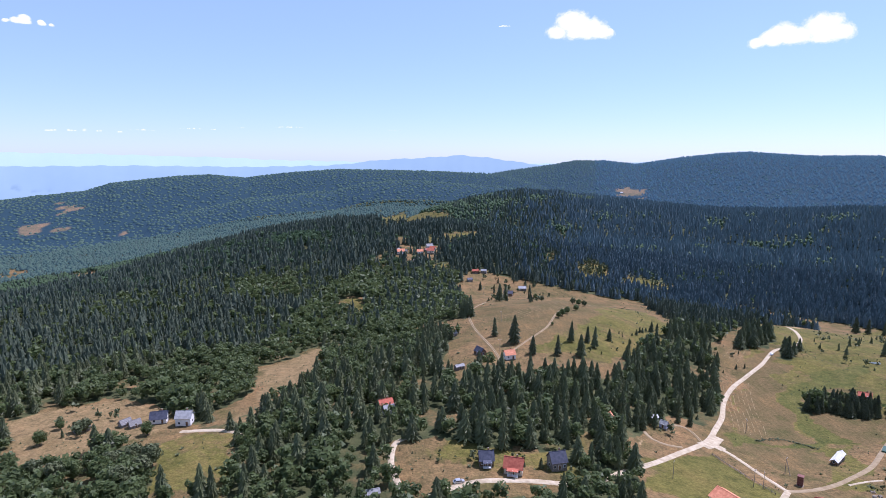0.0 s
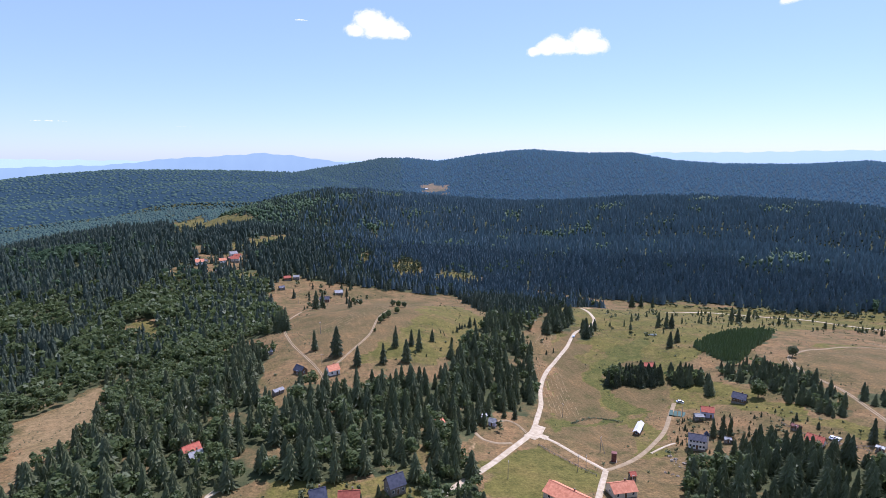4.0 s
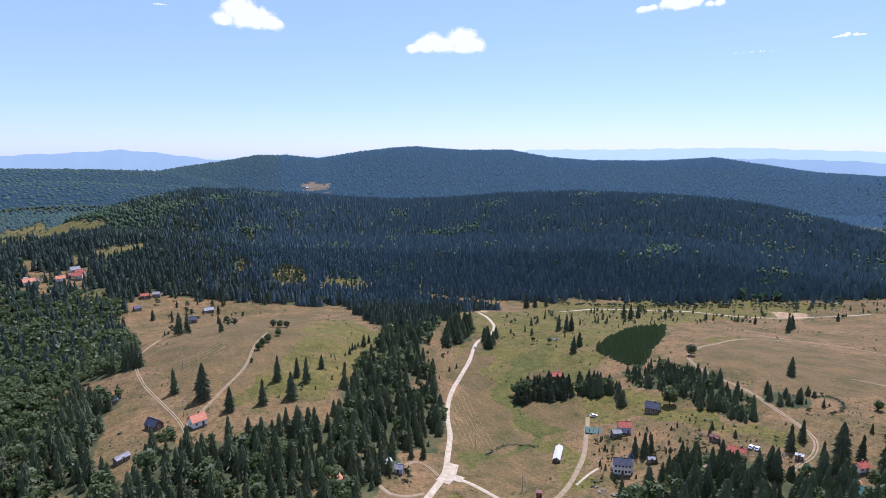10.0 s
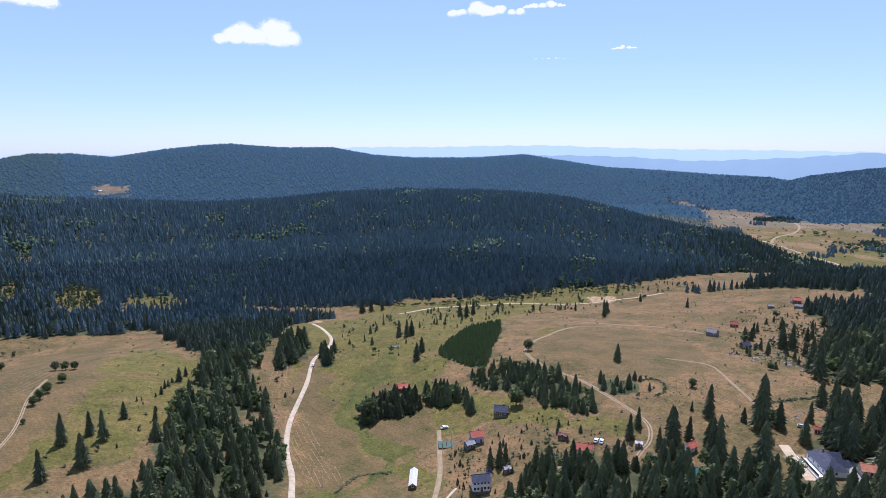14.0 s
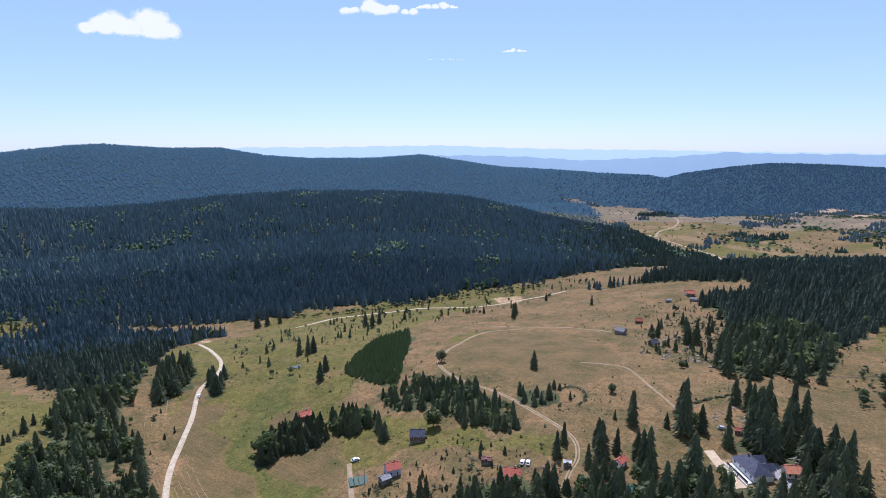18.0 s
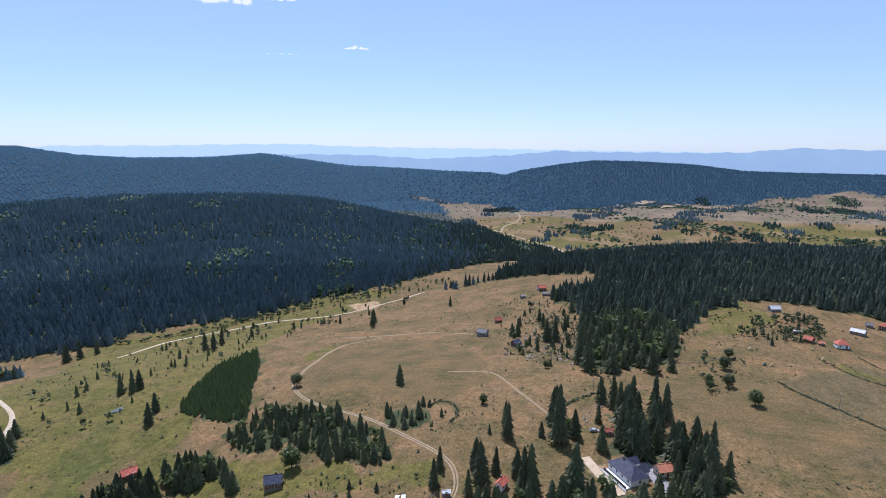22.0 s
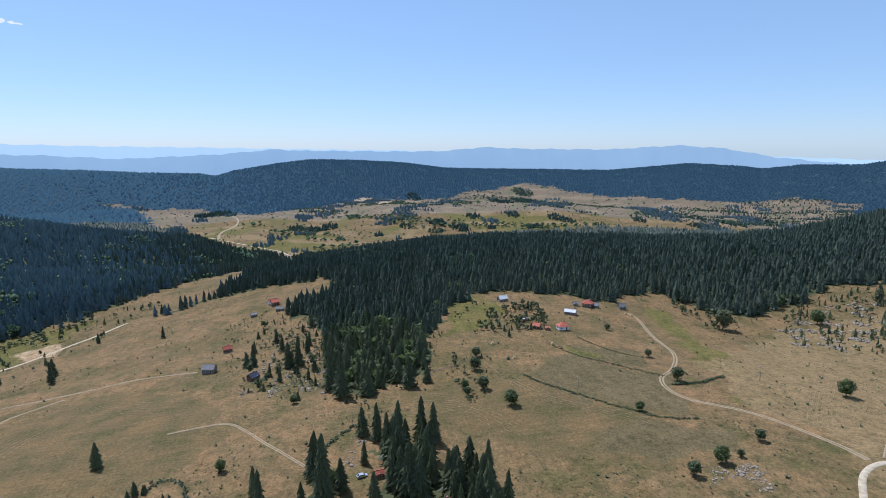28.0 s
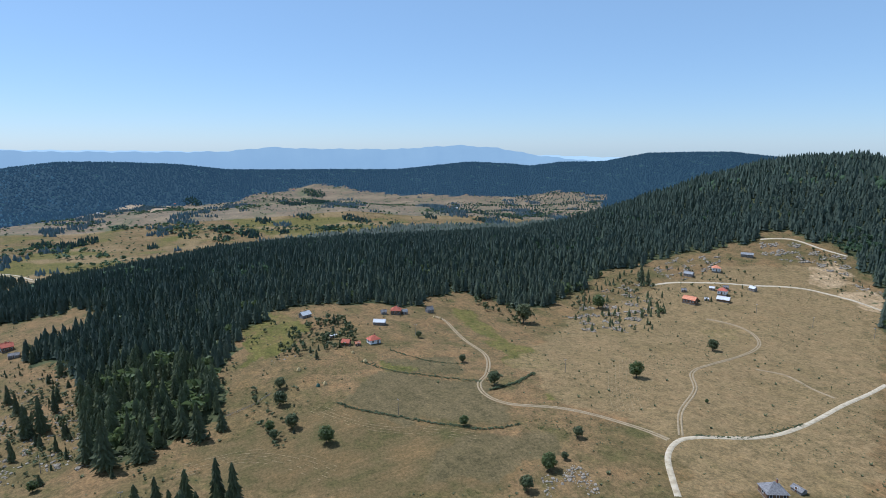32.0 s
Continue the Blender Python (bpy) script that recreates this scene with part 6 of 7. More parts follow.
house("bungalow", 250.9, 103.1, -64 + 20, 11, 8, 2.7, 2.3, CREAM, ORANGE_TILES, "bungalow with faded orange roof among spruces", True)
house("cottage", 264.2, 102.9, -78 + 60, 6, 4, 2.6, 1.6, PLASTER, RED_TILES, "narrow cottage with red roof behind spruces", windows=2)
house("copse_hut", 255.3, 277.3, -41 + 10, 8, 6, 2.2, 2.0, PLANKS, RED_TILES, "timber hut with rust-red roof among spruces", windows=2, category="hut")
house("cottage", 245.6, 93.8, -75 + 10, 9, 7, 2.8, 2.4, PLANKS, GREEN_SHEET, "cottage with dark green sheet roof behind spruces", windows=2)
house("farmhouse", 665.1, 131.1, -84 + 20, 9, 7, 3.0, 2.4, PLASTER, RED_TILES, "white farmhouse with red roof beyond the spruces", windows=2)
hut("farm_shed", 631.2, 122.3, -84 - 15, 8, 5, 2.0, 1.6, GREY_PLANKS, SHINGLES, "low dark shed beside the red-roofed farmhouse", "shed")
# the new house
villa = house("villa", 282.6, 54.8, 35, 18, 10, 3.2, 3.8, PLASTER, DARK_TILES, "large new house with complex dark slate roof", True, 4, 1)
for wx in (-2.6, 3.6):
    wing = piece("gable_wing", villa, PLASTER, [(wx - 1.9, wx + 1.9, -6.4, -4.0, 0, 4.2)], [[(wx - 1.9, -6.4, 4.2), (wx + 1.9, -6.4, 4.2), (wx, -6.4, 6.0)]])
    piece("wing_roof", wing, DARK_TILES, polys=[q for fc in ([(wx - 2.3, -6.9, 3.85), (wx, -6.9, 6.05), (wx, -0.6, 6.05), (wx - 2.3, -0.6, 3.85)], [(wx, -6.9, 6.05), (wx + 2.3, -6.9, 3.85), (wx + 2.3, -0.6, 3.85), (wx, -0.6, 6.05)]) for q in slab(fc, 0.14)])
    window(wing, wx, -6.4, 1.6, 1.4, 1.5, "y", -1)
terrace = piece("terrace", villa, TRIM, [(-7.5, 7.0, 4.3, 6.6, -0.4, 0.7)])
piece("terrace_rail", terrace, GLASS, [(-7.5, 7.0, 6.5, 6.56, 0.7, 1.6)], label="dark glass terrace rail")
piece("retaining_wall", villa, PLASTER, [(-9.0, 8.0, 7.4, 7.7, -1.0, 0.9)])
house("cottage", 286.2, 40.9, -94 + 30, 8, 6, 2.8, 2.2, CREAM, ORANGE_TILES, "cottage with orange tiled roof behind the new house")
hut("red_hut", 312.7, 61.9, -89 + 10, 4, 3, 2.0, 1.2, PLANKS, RED_TILES, "small hut with faded red roof among spruces")
# the round meadow
house("field_barn", 483.6, 156.9, -77 - 25, 9, 7, 3.2, 2.4, GREY_PLANKS, SHINGLES, "weathered timber barn with pale grey roof", windows=2, chimney=False, category="barn")
house("meadow_hut", 451.1, 125.7, -80 + 40, 7, 5.5, 2.0, 2.4, PLANKS, DARK_TILES, "dark steep-roofed hut at the wood edge", windows=2, category="hut")
house("cottage", 529.6, 152.7, -79 + 10, 7, 5, 2.4, 2.0, PLANKS, RED_TILES, "small cottage with red roof at the wood edge", windows=2)
house("cottage", 659.6, 128.8, -83 + 5, 9, 7, 3.4, 2.6, PLANKS, RED_TILES, "red-roofed farmhouse at the edge of the spruces", windows=3)
hut("farm_shed", 629, 145.3, -81 + 20, 6, 4, 2.0, 1.2, GREY_PLANKS, GREY_SHEET, "low grey shed on the pasture", "shed")
# the terraced farm
hut("hay_barn", 526.7, -57.5, -109 + 35, 9, 6, 2.4, 2.4, GREY_PLANKS, WHITE_SHEET, "barn with bright white sheet roof at the wood edge", "barn")
house("farmhouse", 509.8, -123.1, -118 - 8, 9, 8, 3.4, 3.0, PLANKS, RED_TILES, "farmhouse with red hipped roof and white lower floor", True)
hut("stable", 486.1, -97.5, -116 - 12, 10, 5.5, 2.4, 1.8, GREY_PLANKS, WHITE_SHEET, "low stable with white sheet roof", "barn")
hut("granary", 508.1, -151.9, -121 + 30, 6.5, 5, 2.2, 2.6, GREY_PLANKS, SHINGLES, "old granary with steep grey shingle roof", "barn")
house("farmhouse", 452.9, -76.6, -115 + 25, 8.5, 7, 3.0, 2.6, PLASTER, RED_TILES, "white farmhouse with red hipped roof", True, 2)
hut("wash_house", 458.1, -60.2, -113 - 20, 6, 5, 2.2, 2.0, PLANKS, RED_TILES, "small outbuilding with red roof", "shed")
hut("pig_sty", 453.4, -65.8, -114 + 20, 4, 3, 1.8, 1.2, PLANKS, ORANGE_TILES, "little outbuilding with orange roof", "shed")
hut("lean_to", 475.8, -58.7, -111 + 5, 5, 2.6, 1.6, 0.5, GREY_PLANKS, WHITE_SHEET, "low lean-to with white roof", "shed")
hut("dairy", 507.6, -129.3, -119 + 20, 4.5, 4, 2.2, 1.6, GREY_PLANKS, GREY_SHEET, "small grey dairy beside the farmhouse", "shed")
hut("old_stall", 512.5, -113.9, -117 + 10, 5, 4, 1.6, 1.8, GREY_PLANKS, SHINGLES, "old stall with dark shingle roof", "shed")
# the quarry hamlet
hut("sheepfold", 463.1, -420.3, -147 - 20, 10, 6, 2.4, 2.2, GREY_PLANKS, GREY_SHEET, "long grey sheepfold below the rocks", "barn")
house("farmhouse", 454.1, -450.7, -149 + 8, 9, 8, 3.6, 2.6, PLASTER, ORANGE_TILES, "white farmhouse with orange hipped roof", True, 3, 2)
house("farmhouse", 419.3, -358.5, -147 - 25, 13, 8, 3.6, 2.6, PLANKS, ORANGE_TILES, "large farmhouse with orange roof and white end wall", windows=4, storeys=2)
house("farmhouse", 415.4, -399.2, -150 - 10, 9, 7, 3.6, 2.4, PLASTER, RED_TILES, "farmhouse with red hipped roof", True, 3)
hut("hay_shed", 405.7, -385.3, -150 - 10, 12, 7, 1.8, 2.6, PLANKS, WHITE_SHEET, "low hay shed with broad white roof", "barn")
hut("granary", 420.3, -412.3, -150 + 15, 5, 4, 2.0, 1.8, GREY_PLANKS, SHINGLES, "small weathered grey granary beside the farmhouse", "shed")
hut("stall", 426.5, -401.3, -149 - 15, 5, 4, 2.0, 1.4, GREY_PLANKS, WHITE_SHEET, "stall with white sheet roof", "shed")
hut("stall", 406.2, -431.6, -152 - 30, 6.5, 5, 2.2, 2.0, GREY_PLANKS, WHITE_SHEET, "pair of stalls with white roofs", "shed")
hut("coop", 414.3, -374.2, -148 + 10, 4, 3, 1.6, 0.8, GREY_PLANKS, WHITE_SHEET, "small coop with white roof", "shed")
hut("shepherd_hut", 439.7, -379.1, -146 + 10, 5, 4, 1.8, 1.2, GREY_PLANKS, SHINGLES, "dark shingle-roofed shepherd hut", "hut")
hut("long_stall", 459.7, -514.7, -151 - 5, 14, 6, 2.2, 2.0, GREY_PLANKS, GREY_SHEET, "long grey stall in front of the woods", "barn")
house("old_house", 231, -128.4, -155 + 30, 9, 8, 2.8, 3.0, PLANKS, SHINGLES, "old timber house with grey shingle hipped roof", True)
hut("ruined_shed", 227.5, -139.7, -157 - 35, 5, 3.6, 1.2, 0.9, GREY_PLANKS, SHINGLES, "collapsing old shed with grey boards", "shed")
# the hill meadow and the west
house("hill_cottage", 30.8, 264.2, -7 + 25, 7.5, 6, 3.2, 2.6, PLASTER, ORANGE_TILES, "white hill cottage with orange roof", windows=2, storeys=1)
hut("hill_hut", 14.1, 271.3, -3 - 55, 8, 5.5, 2.2, 2.8, PLANKS, DARK_TILES, "dark steep-roofed hut among spruces")
hut("hill_shed", 0.8, 249.1, 0 + 30, 6.5, 3.6, 1.9, 1.0, GREY_PLANKS, GREY_SHEET, "grey-roofed shed at the wood edge", "shed")
hut("hill_shed", -1.7, 316.7, 0 + 25, 6, 4, 1.9, 1.6, GREY_PLANKS, GREY_SHEET, "grey shed under spruces", "shed")
house("hilltop_house", 60.5, 524.5, -7 - 5, 11, 7, 3.2, 2.6, PLANKS, DARK_TILES, "dark hilltop house between spruces", windows=3)
house("hilltop_house", 80.6, 564.8, -8 + 10, 10, 7, 2.6, 2.4, GREY_PLANKS, GREY_SHEET, "grey-roofed timber house on the hilltop", windows=3)
hut("hilltop_barn", 30.2, 608.4, -3 + 10, 9, 6, 2.4, 2.4, PLANKS, RED_TILES, "rust-roofed barn on the hill crest", "barn")
hut("hilltop_barn", 40.9, 613.7, -4 - 10, 8, 6, 2.4, 2.2, GREY_PLANKS, GREY_SHEET, "grey barn on the hill crest", "barn")
hut("hilltop_shed", 22.1, 575.2, -2 + 20, 7, 5, 2.2, 1.8, GREY_PLANKS, DARK_TILES, "dark shed below the hill crest", "shed")
house("white_house", -39.4, 616.3, 4 + 10, 12, 8, 3.4, 3.2, PLASTER, GREY_SHEET, "white house with grey roof in the wooded glen", windows=3)
house("glen_house", -61.4, 641.5, 5 + 10, 11, 8, 3.4, 3.2, PLASTER, ORANGE_TILES, "house with orange roof in the wooded glen", windows=3)
house("glen_house", -24.2, 661.8, 2 - 10, 11, 8, 3.4, 3.2, CREAM, RED_TILES, "house with red roof in the wooded glen", windows=3)
house("glen_house", -26.4, 679.6, 2 + 20, 10, 8, 3.4, 3.2, PLASTER, GREY_SHEET, "grey-roofed house in the wooded glen", windows=3)
hut("village_shed", -65.6, 650.6, 20, 7, 5, 2.4, 2.0, GREY_PLANKS, GREY_SHEET, "grey-roofed shed between village orchards", "shed")
hut("village_barn", -56.6, 645.6, -15, 8, 6, 2.6, 2.4, GREY_PLANKS, SHINGLES, "weathered barn with dark shingle roof in the village", "barn")
house("village_house", -37.7, 653.9, 12, 9, 7, 3.0, 2.6, PLASTER, ORANGE_TILES, "white village house with orange roof among trees", windows=2)
house("village_house", -21.7, 673.6, -20, 9, 7, 3.0, 2.4, CREAM, RED_TILES, "cream village house with red roof beside the yard", windows=2)
hut("village_shed", -30.2, 666.0, 35, 6, 5, 2.2, 1.8, GREY_PLANKS, RUST, "shed with rusty roof between village houses", "shed")
hut("village_shed", -7.8, 679.4, 5, 6, 4.5, 2.2, 1.8, GREY_PLANKS, WHITE_SHEET, "shed with pale sheet roof at the village edge", "shed")
hut("glen_hut", 152.5, 642.9, -13 + 5, 10, 6, 2.4, 2.2, GREY_PLANKS, GREY_SHEET, "grey hut at the edge of the spruces")
hut("glen_hut", 152.3, 640.6, -13 + 5, 10, 6, 2.4, 2.2, PLASTER, GREY_SHEET, "pale hut in the spruce glen")
hut("wood_hut", 140.5, 300.6, -25 + 10, 5, 4, 2.4, 1.4, PLASTER, GREY_SHEET, "pale hut between tall spruces")
house("white_farmhouse", -133.8, 200.6, 26 - 20, 8.5, 7, 4.4, 3.0, PLASTER, GREY_SHEET, "tall white farmhouse with grey roof", windows=2, storeys=2)
house("farmhouse", -148, 204.2, 28 - 15, 9, 6.5, 2.8, 3.2, PLASTER, DARK_TILES, "farmhouse with dark roof and white gable", windows=2)
hut("farm_hut", -157.4, 199, 30 + 15, 6, 5, 1.6, 2.2, GREY_PLANKS, SHINGLES, "steep shingle-roofed farm hut")
hut("farm_hut", -163, 200.6, 31 + 25, 6, 5, 1.6, 2.0, GREY_PLANKS, SHINGLES, "steep shingle-roofed farm hut")
hut("farm_barn", -180.5, 194.7, 34 + 10, 8, 5, 2.2, 2.0, GREY_PLANKS, GREY_SHEET, "grey-roofed farm barn between fruit trees", "barn")
house("forest_house", -34.3, 196.2, 6 + 20, 6, 5.5, 2.6, 2.0, PLASTER, GREY_SHEET, "house with pale grey roof deep among spruces", windows=2)
house("forest_house", -36.5, 201.7, 8 + 20, 8, 7, 2.8, 2.6, CREAM, RED_TILES, "house with faded purple-red roof among spruces", windows=2)
hut("lane_hut", -34.7, 129.2, 8 + 10, 8, 4, 2.2, 1.0, GREY_PLANKS, GREY_SHEET, "low grey hut below the lane")
# beyond the woods
for k, (hx, hy, hr) in enumerate([(2087.3, -1208.6, -123), (2073.3, -1236.5, -124), (3416.4, -991.6, -108), (3331.1, -808.5, -105), (2869.4, 11.4, -91), (3267.1, -332.4, -97), (1475.8, -186.7, -100), (793.9, 2497.9, -17)]):
    house("far_house", hx, hy, hr + 17 * k % 50, 13, 9, 3.6, 3.6, PLASTER, (ORANGE_TILES, WHITE_SHEET, RED_TILES)[k % 3], "pale farmhouse far off on the open valley", windows=2)

# ---- rusty tower, poles, fences ----
tower = tagged(new("water_tower"), "rust-brown square water tower beside the fork", "tower")
tx, ty, tr = 146.3, 168.1, -39
tower.matrix_world = pose(tx, ty, float(ground(tx, ty)) - 0.1, 0, 0, tr)
piece("tank", tower, RUST, [(-1.1, 1.1, -1.1, 1.1, 0.4, 4.6)])
piece("cap", tower, RUST, [(-1.25, 1.25, -1.25, 1.25, 4.6, 4.8)])
piece("plinth", tower, STONE, [(-1.3, 1.3, -1.3, 1.3, -0.4, 0.4)])


def power_pole(x, y, height=8.5, braced=False):
    pole = tagged(new("power_pole"), "grey wooden power pole with a crossarm", "pole", "power poles")
    pole.matrix_world = pose(x, y, float(ground(x, y)) - 0.2, 0, 0, (x * 7) % 90)
    v, f = stem_arrays(height, 0.15)
    part("post", (v, f), GREY_PLANK_POST, pole)
    piece("crossarm", pole, GREY_PLANKS, [(-0.9, 0.9, -0.07, 0.07, height - 0.9, height - 0.72)])
    for u in (-0.8, 0, 0.8):
        piece("insulator", pole, TRIM, [(u - 0.05, u + 0.05, -0.05, 0.05, height - 0.72, height - 0.5)])
    if braced:
        piece("brace", pole, GREY_PLANKS, polys=slab([(-0.1, -2.4, 0.1), (0.1, -2.4, 0.1), (0.1, -0.1, height - 1), (-0.1, -0.1, height - 1)], 0.16))


GREY_PLANK_POST = GREY_PLANKS
for k, (px, py) in enumerate([(152.5, 223.6), (120.8, 158.9), (124.6, 158.5), (146.4, 179), (85.5, 155.6), (26.4, 275.3), (457.3, -109.8), (372.8, -377.1), (333.9, -384.6), (297.6, -394), (502.9, -120.9), (358.9, -151.7), (360.3, -44.6), (219, 204.6), (358.1, 70.2), (413.3, 97.1), (33.1, 334.1), (34.1, 517.1)]):
    power_pole(px, py, 8.5, k == 3)


def fence(line, label):
    c = smooth_line(line, 2.6)
    f = tagged(new("fence"), label, "fence", "pasture fences")
    zs = ground(c[:, 0], c[:, 1])
    for (px, py), pz in zip(c, zs):
        piece("post", f, GREY_PLANKS, [(px - 0.08, px + 0.08, py - 0.08, py + 0.08, pz - 0.3, pz + 1.15)])
    for k in range(len(c) - 1):
        (ax, ay), (bx_, by_) = c[k], c[k + 1]
        az_, bz_ = zs[k], zs[k + 1]
        for hgt in (0.5, 0.95):
            piece("rail", f, GREY_PLANKS, polys=slab([(ax, ay, az_ + hgt), (bx_, by_, bz_ + hgt), (bx_, by_, bz_ + hgt + 0.14), (ax, ay, az_ + hgt + 0.14)], 0.06))


fence([(249.2, 167.1), (246.9, 150.9), (252.3, 130.4), (254, 123.6)], "weathered rail fence beside the red-roofed cottage")
fence([(228, 161.6), (241.5, 144.8), (253.4, 131.7), (258.3, 127.2)], "weathered rail fence along the cottage plot")
fence([(116.8, 186.8), (122.5, 168.3), (127, 153.9)], "weathered rail fence along the gravel lane")
fence([(408.8, 23.1), (411.3, 10.4), (417.8, -1.2)], "old rail fence at the wood edge")


# ---- cars ----
def car(x, y, rot, paint, label):
    c = tagged(new("car"), label, "car", "parked cars")
    c.matrix_world = pose(x, y, float(ground(x, y)) + 0.02, 0, 0, rot)
    side = [(-2.1, 0.35), (2.1, 0.35), (2.15, 0.75), (1.2, 0.92), (0.55, 1.42), (-1.2, 1.45), (-1.95, 0.95), (-2.15, 0.8)]
    w = 0.83
    L, R = [(a, -w, b) for a, b in side], [(a, w, b) for a, b in side]
    piece("body", c, paint, polys=[L, R[::-1]] + [[L[i], R[i], R[(i + 1) % 8], L[(i + 1) % 8]][::-1] for i in range(8)])
    piece("windscreen", c, GLASS, polys=[[(1.16, -0.7, 0.97), (1.16, 0.7, 0.97), (0.58, 0.66, 1.41), (0.58, -0.66, 1.41)]])
    piece("rear_window", c, GLASS, polys=[[(-1.92, 0.68, 1.0), (-1.92, -0.68, 1.0), (-1.24, -0.66, 1.43), (-1.24, 0.66, 1.43)]])
    for s in (-1, 1):
        piece("side_window", c, GLASS, polys=[[(1.0, s * 0.835, 0.97), (0.5, s * 0.835, 1.36), (-1.15, s * 0.835, 1.38), (-1.7, s * 0.835, 0.99)]])
        piece("headlight", c, TRIM, [(2.08, 2.16, s * 0.6 - 0.16, s * 0.6 + 0.16, 0.6, 0.74)])
        for u in (-1.3, 1.3):
            v, f = [], []
            for q, rr in ((s * 0.86, 0.31), (s * 0.66, 0.31)):
                v += [(u + rr * math.cos(6.283 * j / 14), q, 0.31 + rr * math.sin(6.283 * j / 14)) for j in range(14)]
            fs = [[v[j], v[(j + 1) % 14], v[14 + (j + 1) % 14], v[14 + j]] for j in range(14)] + [v[:14], v[14:]]
            wheel = piece("wheel", c, RUBBER, polys=fs)
            piece("rim", wheel, CAR_SILVER, polys=[[(u + 0.18 * math.cos(6.283 * j / 10), s * 0.875, 0.31 + 0.18 * math.sin(6.283 * j / 10)) for j in range(10)]])


car(314.6, 68.6, -88 + 10, CAR_SILVER, "silver car parked beside the red hut")
car(253.1, 142.6, -58 + 70, CAR_WHITE, "white car parked on the grass")
car(253.6, 140.1, -58 + 75, CAR_WHITE, "white car parked on the grass")
car(232.6, 221.4, -44 + 20, CAR_WHITE, "white car parked by the field corner")
car(237.8, 348.4, -34 + 80, CAR_WHITE, "white car parked beside the road bend")
car(-2.5, 138.3, -2 + 20, CAR_SILVER, "silver car beside the gravel road")


# ---- hay, garden, boulders, pond ----
def haystack(x, y, height, mat, label):
    n, v, fs = 12, [], []
    for z, r in ((0, 0.5), (0.25, 0.55), (0.6, 0.36), (0.85, 0.16), (1.0, 0.02)):
        v.append([(r * height * (1 + 0.08 * math.sin(3 * j + z * 9)) * math.cos(6.283 * j / n), r * height * (1 + 0.08 * math.cos(2 * j)) * math.sin(6.283 * j / n), z * height) for j in range(n)])
    for a, b in zip(v, v[1:]):
        fs += [[a[j], a[(j + 1) % n], b[(j + 1) % n], b[j]] for j in range(n)]
    top = tagged(new("haystack"), label, "haystack", "haystacks")
    top.matrix_world = pose(x, y, float(ground(x, y)) - 0.1, 0, 0, x * 11 % 360)
    piece("heap", top, mat, polys=fs)
    piece("stake", top, PLANKS, [(-0.06, 0.06, -0.06, 0.06, 0, height * 1.15)])


for k, (hx, hy) in enumerate([(411.4, -24.2), (411.2, -27.9), (427, -58.6), (493.8, -147.2), (490.2, -150.6), (436.3, -22.2), (442, -57.4)]):
    haystack(hx, hy, 2.0 + 0.25 * (k % 3), HAY if k else TARP, "straw-coloured haystack round a wooden stake" if k else "haystack under a grey-green tarpaulin")

gx, gy, gr = 218.7, 208, -44
garden = tagged(new("vegetable_garden"), "fenced vegetable garden under teal netting", "garden")
garden.matrix_world = pose(gx, gy, float(ground(gx, gy)) + 0.05, 0, 0, gr)
for i in range(4):
    piece("net_bed", garden, TARP, [(-4.2 + 2.2 * i, -2.4 + 2.2 * i, -3.5, 3.5, -0.4, 0.55)])
pond_c = [306.8, 336.2, -44][:2]
a = np.linspace(0, 6.283, 40, endpoint=False)
WATER = material("pond_water", [(0.06, 0.075, 0.07), (0.1, 0.115, 0.1)], 0.4, 3)
pr = 1 + 0.15 * np.sin(3 * a) + 0.1 * np.cos(2 * a + 1)
pz = float(ground(pond_c[0], pond_c[1]))
rim = np.stack([pond_c[0] + 3.4 * pr * np.cos(a), pond_c[1] + 2.4 * pr * np.sin(a), np.full(40, pz + 0.35)], -1)
low = rim + [0, 0, -1.0]
v = np.concatenate([rim, low, [[pond_c[0], pond_c[1], pz + 0.35]]])
f = [(80, j, (j + 1) % 40) for j in range(40)] + [(j, 40 + j, 40 + (j + 1) % 40) for j in range(40)] + [(j, 40 + (j + 1) % 40, (j + 1) % 40) for j in range(40)]
tagged(link_mesh("water", v, f, WATER), "small still pond in the valley grass", "pond", kind="structure")


def boulders(name, poly, space, lo, hi, seed, label, thick=1.0):
    """Rough rocks strewn over a patch, one object of stuff."""
    rng = np.random.RandomState(seed)
    bm = bmesh.new()
    bmesh.ops.create_icosphere(bm, subdivisions=1, radius=1)
    base = np.array([q.co[:] for q in bm.verts])
    tri = np.array([[q.index for q in fc.verts] for fc in bm.faces])
    bm.free()
    px, py = zip(*poly)
    gx, gy = np.meshgrid(np.arange(min(px), max(px), space), np.arange(min(py), max(py), space))
    x, y = gx.ravel() + rng.uniform(-1.6, 1.6, gx.size) * space, gy.ravel() + rng.uniform(-1.6, 1.6, gx.size) * space
    k = inside(poly, x, y) & (rng.uniform(0, 1, x.size) < thick * (0.04 + 1.6 * (ripples(x, y, 16, seed) - 0.12)))
    x, y = x[k], y[k]
    z = ground(x, y)
    vs, fs = [], []
    for i in range(len(x)):
        s = lo + (hi - lo) * rng.uniform() ** 2.5
        q = base * (1 + rng.uniform(-0.3, 0.3, (len(base), 1))) * [s * rng.uniform(0.7, 1.4), s * rng.uniform(0.7, 1.4), s * rng.uniform(0.55, 1.1)]
        vs.append(q + [x[i], y[i], z[i] + 0.1 * s])
        fs.append(tri + len(base) * i)
    if vs:
        tagged(link_mesh(name, np.concatenate(vs), np.concatenate(fs), LIMESTONE), label, "rocks", kind="stuff")


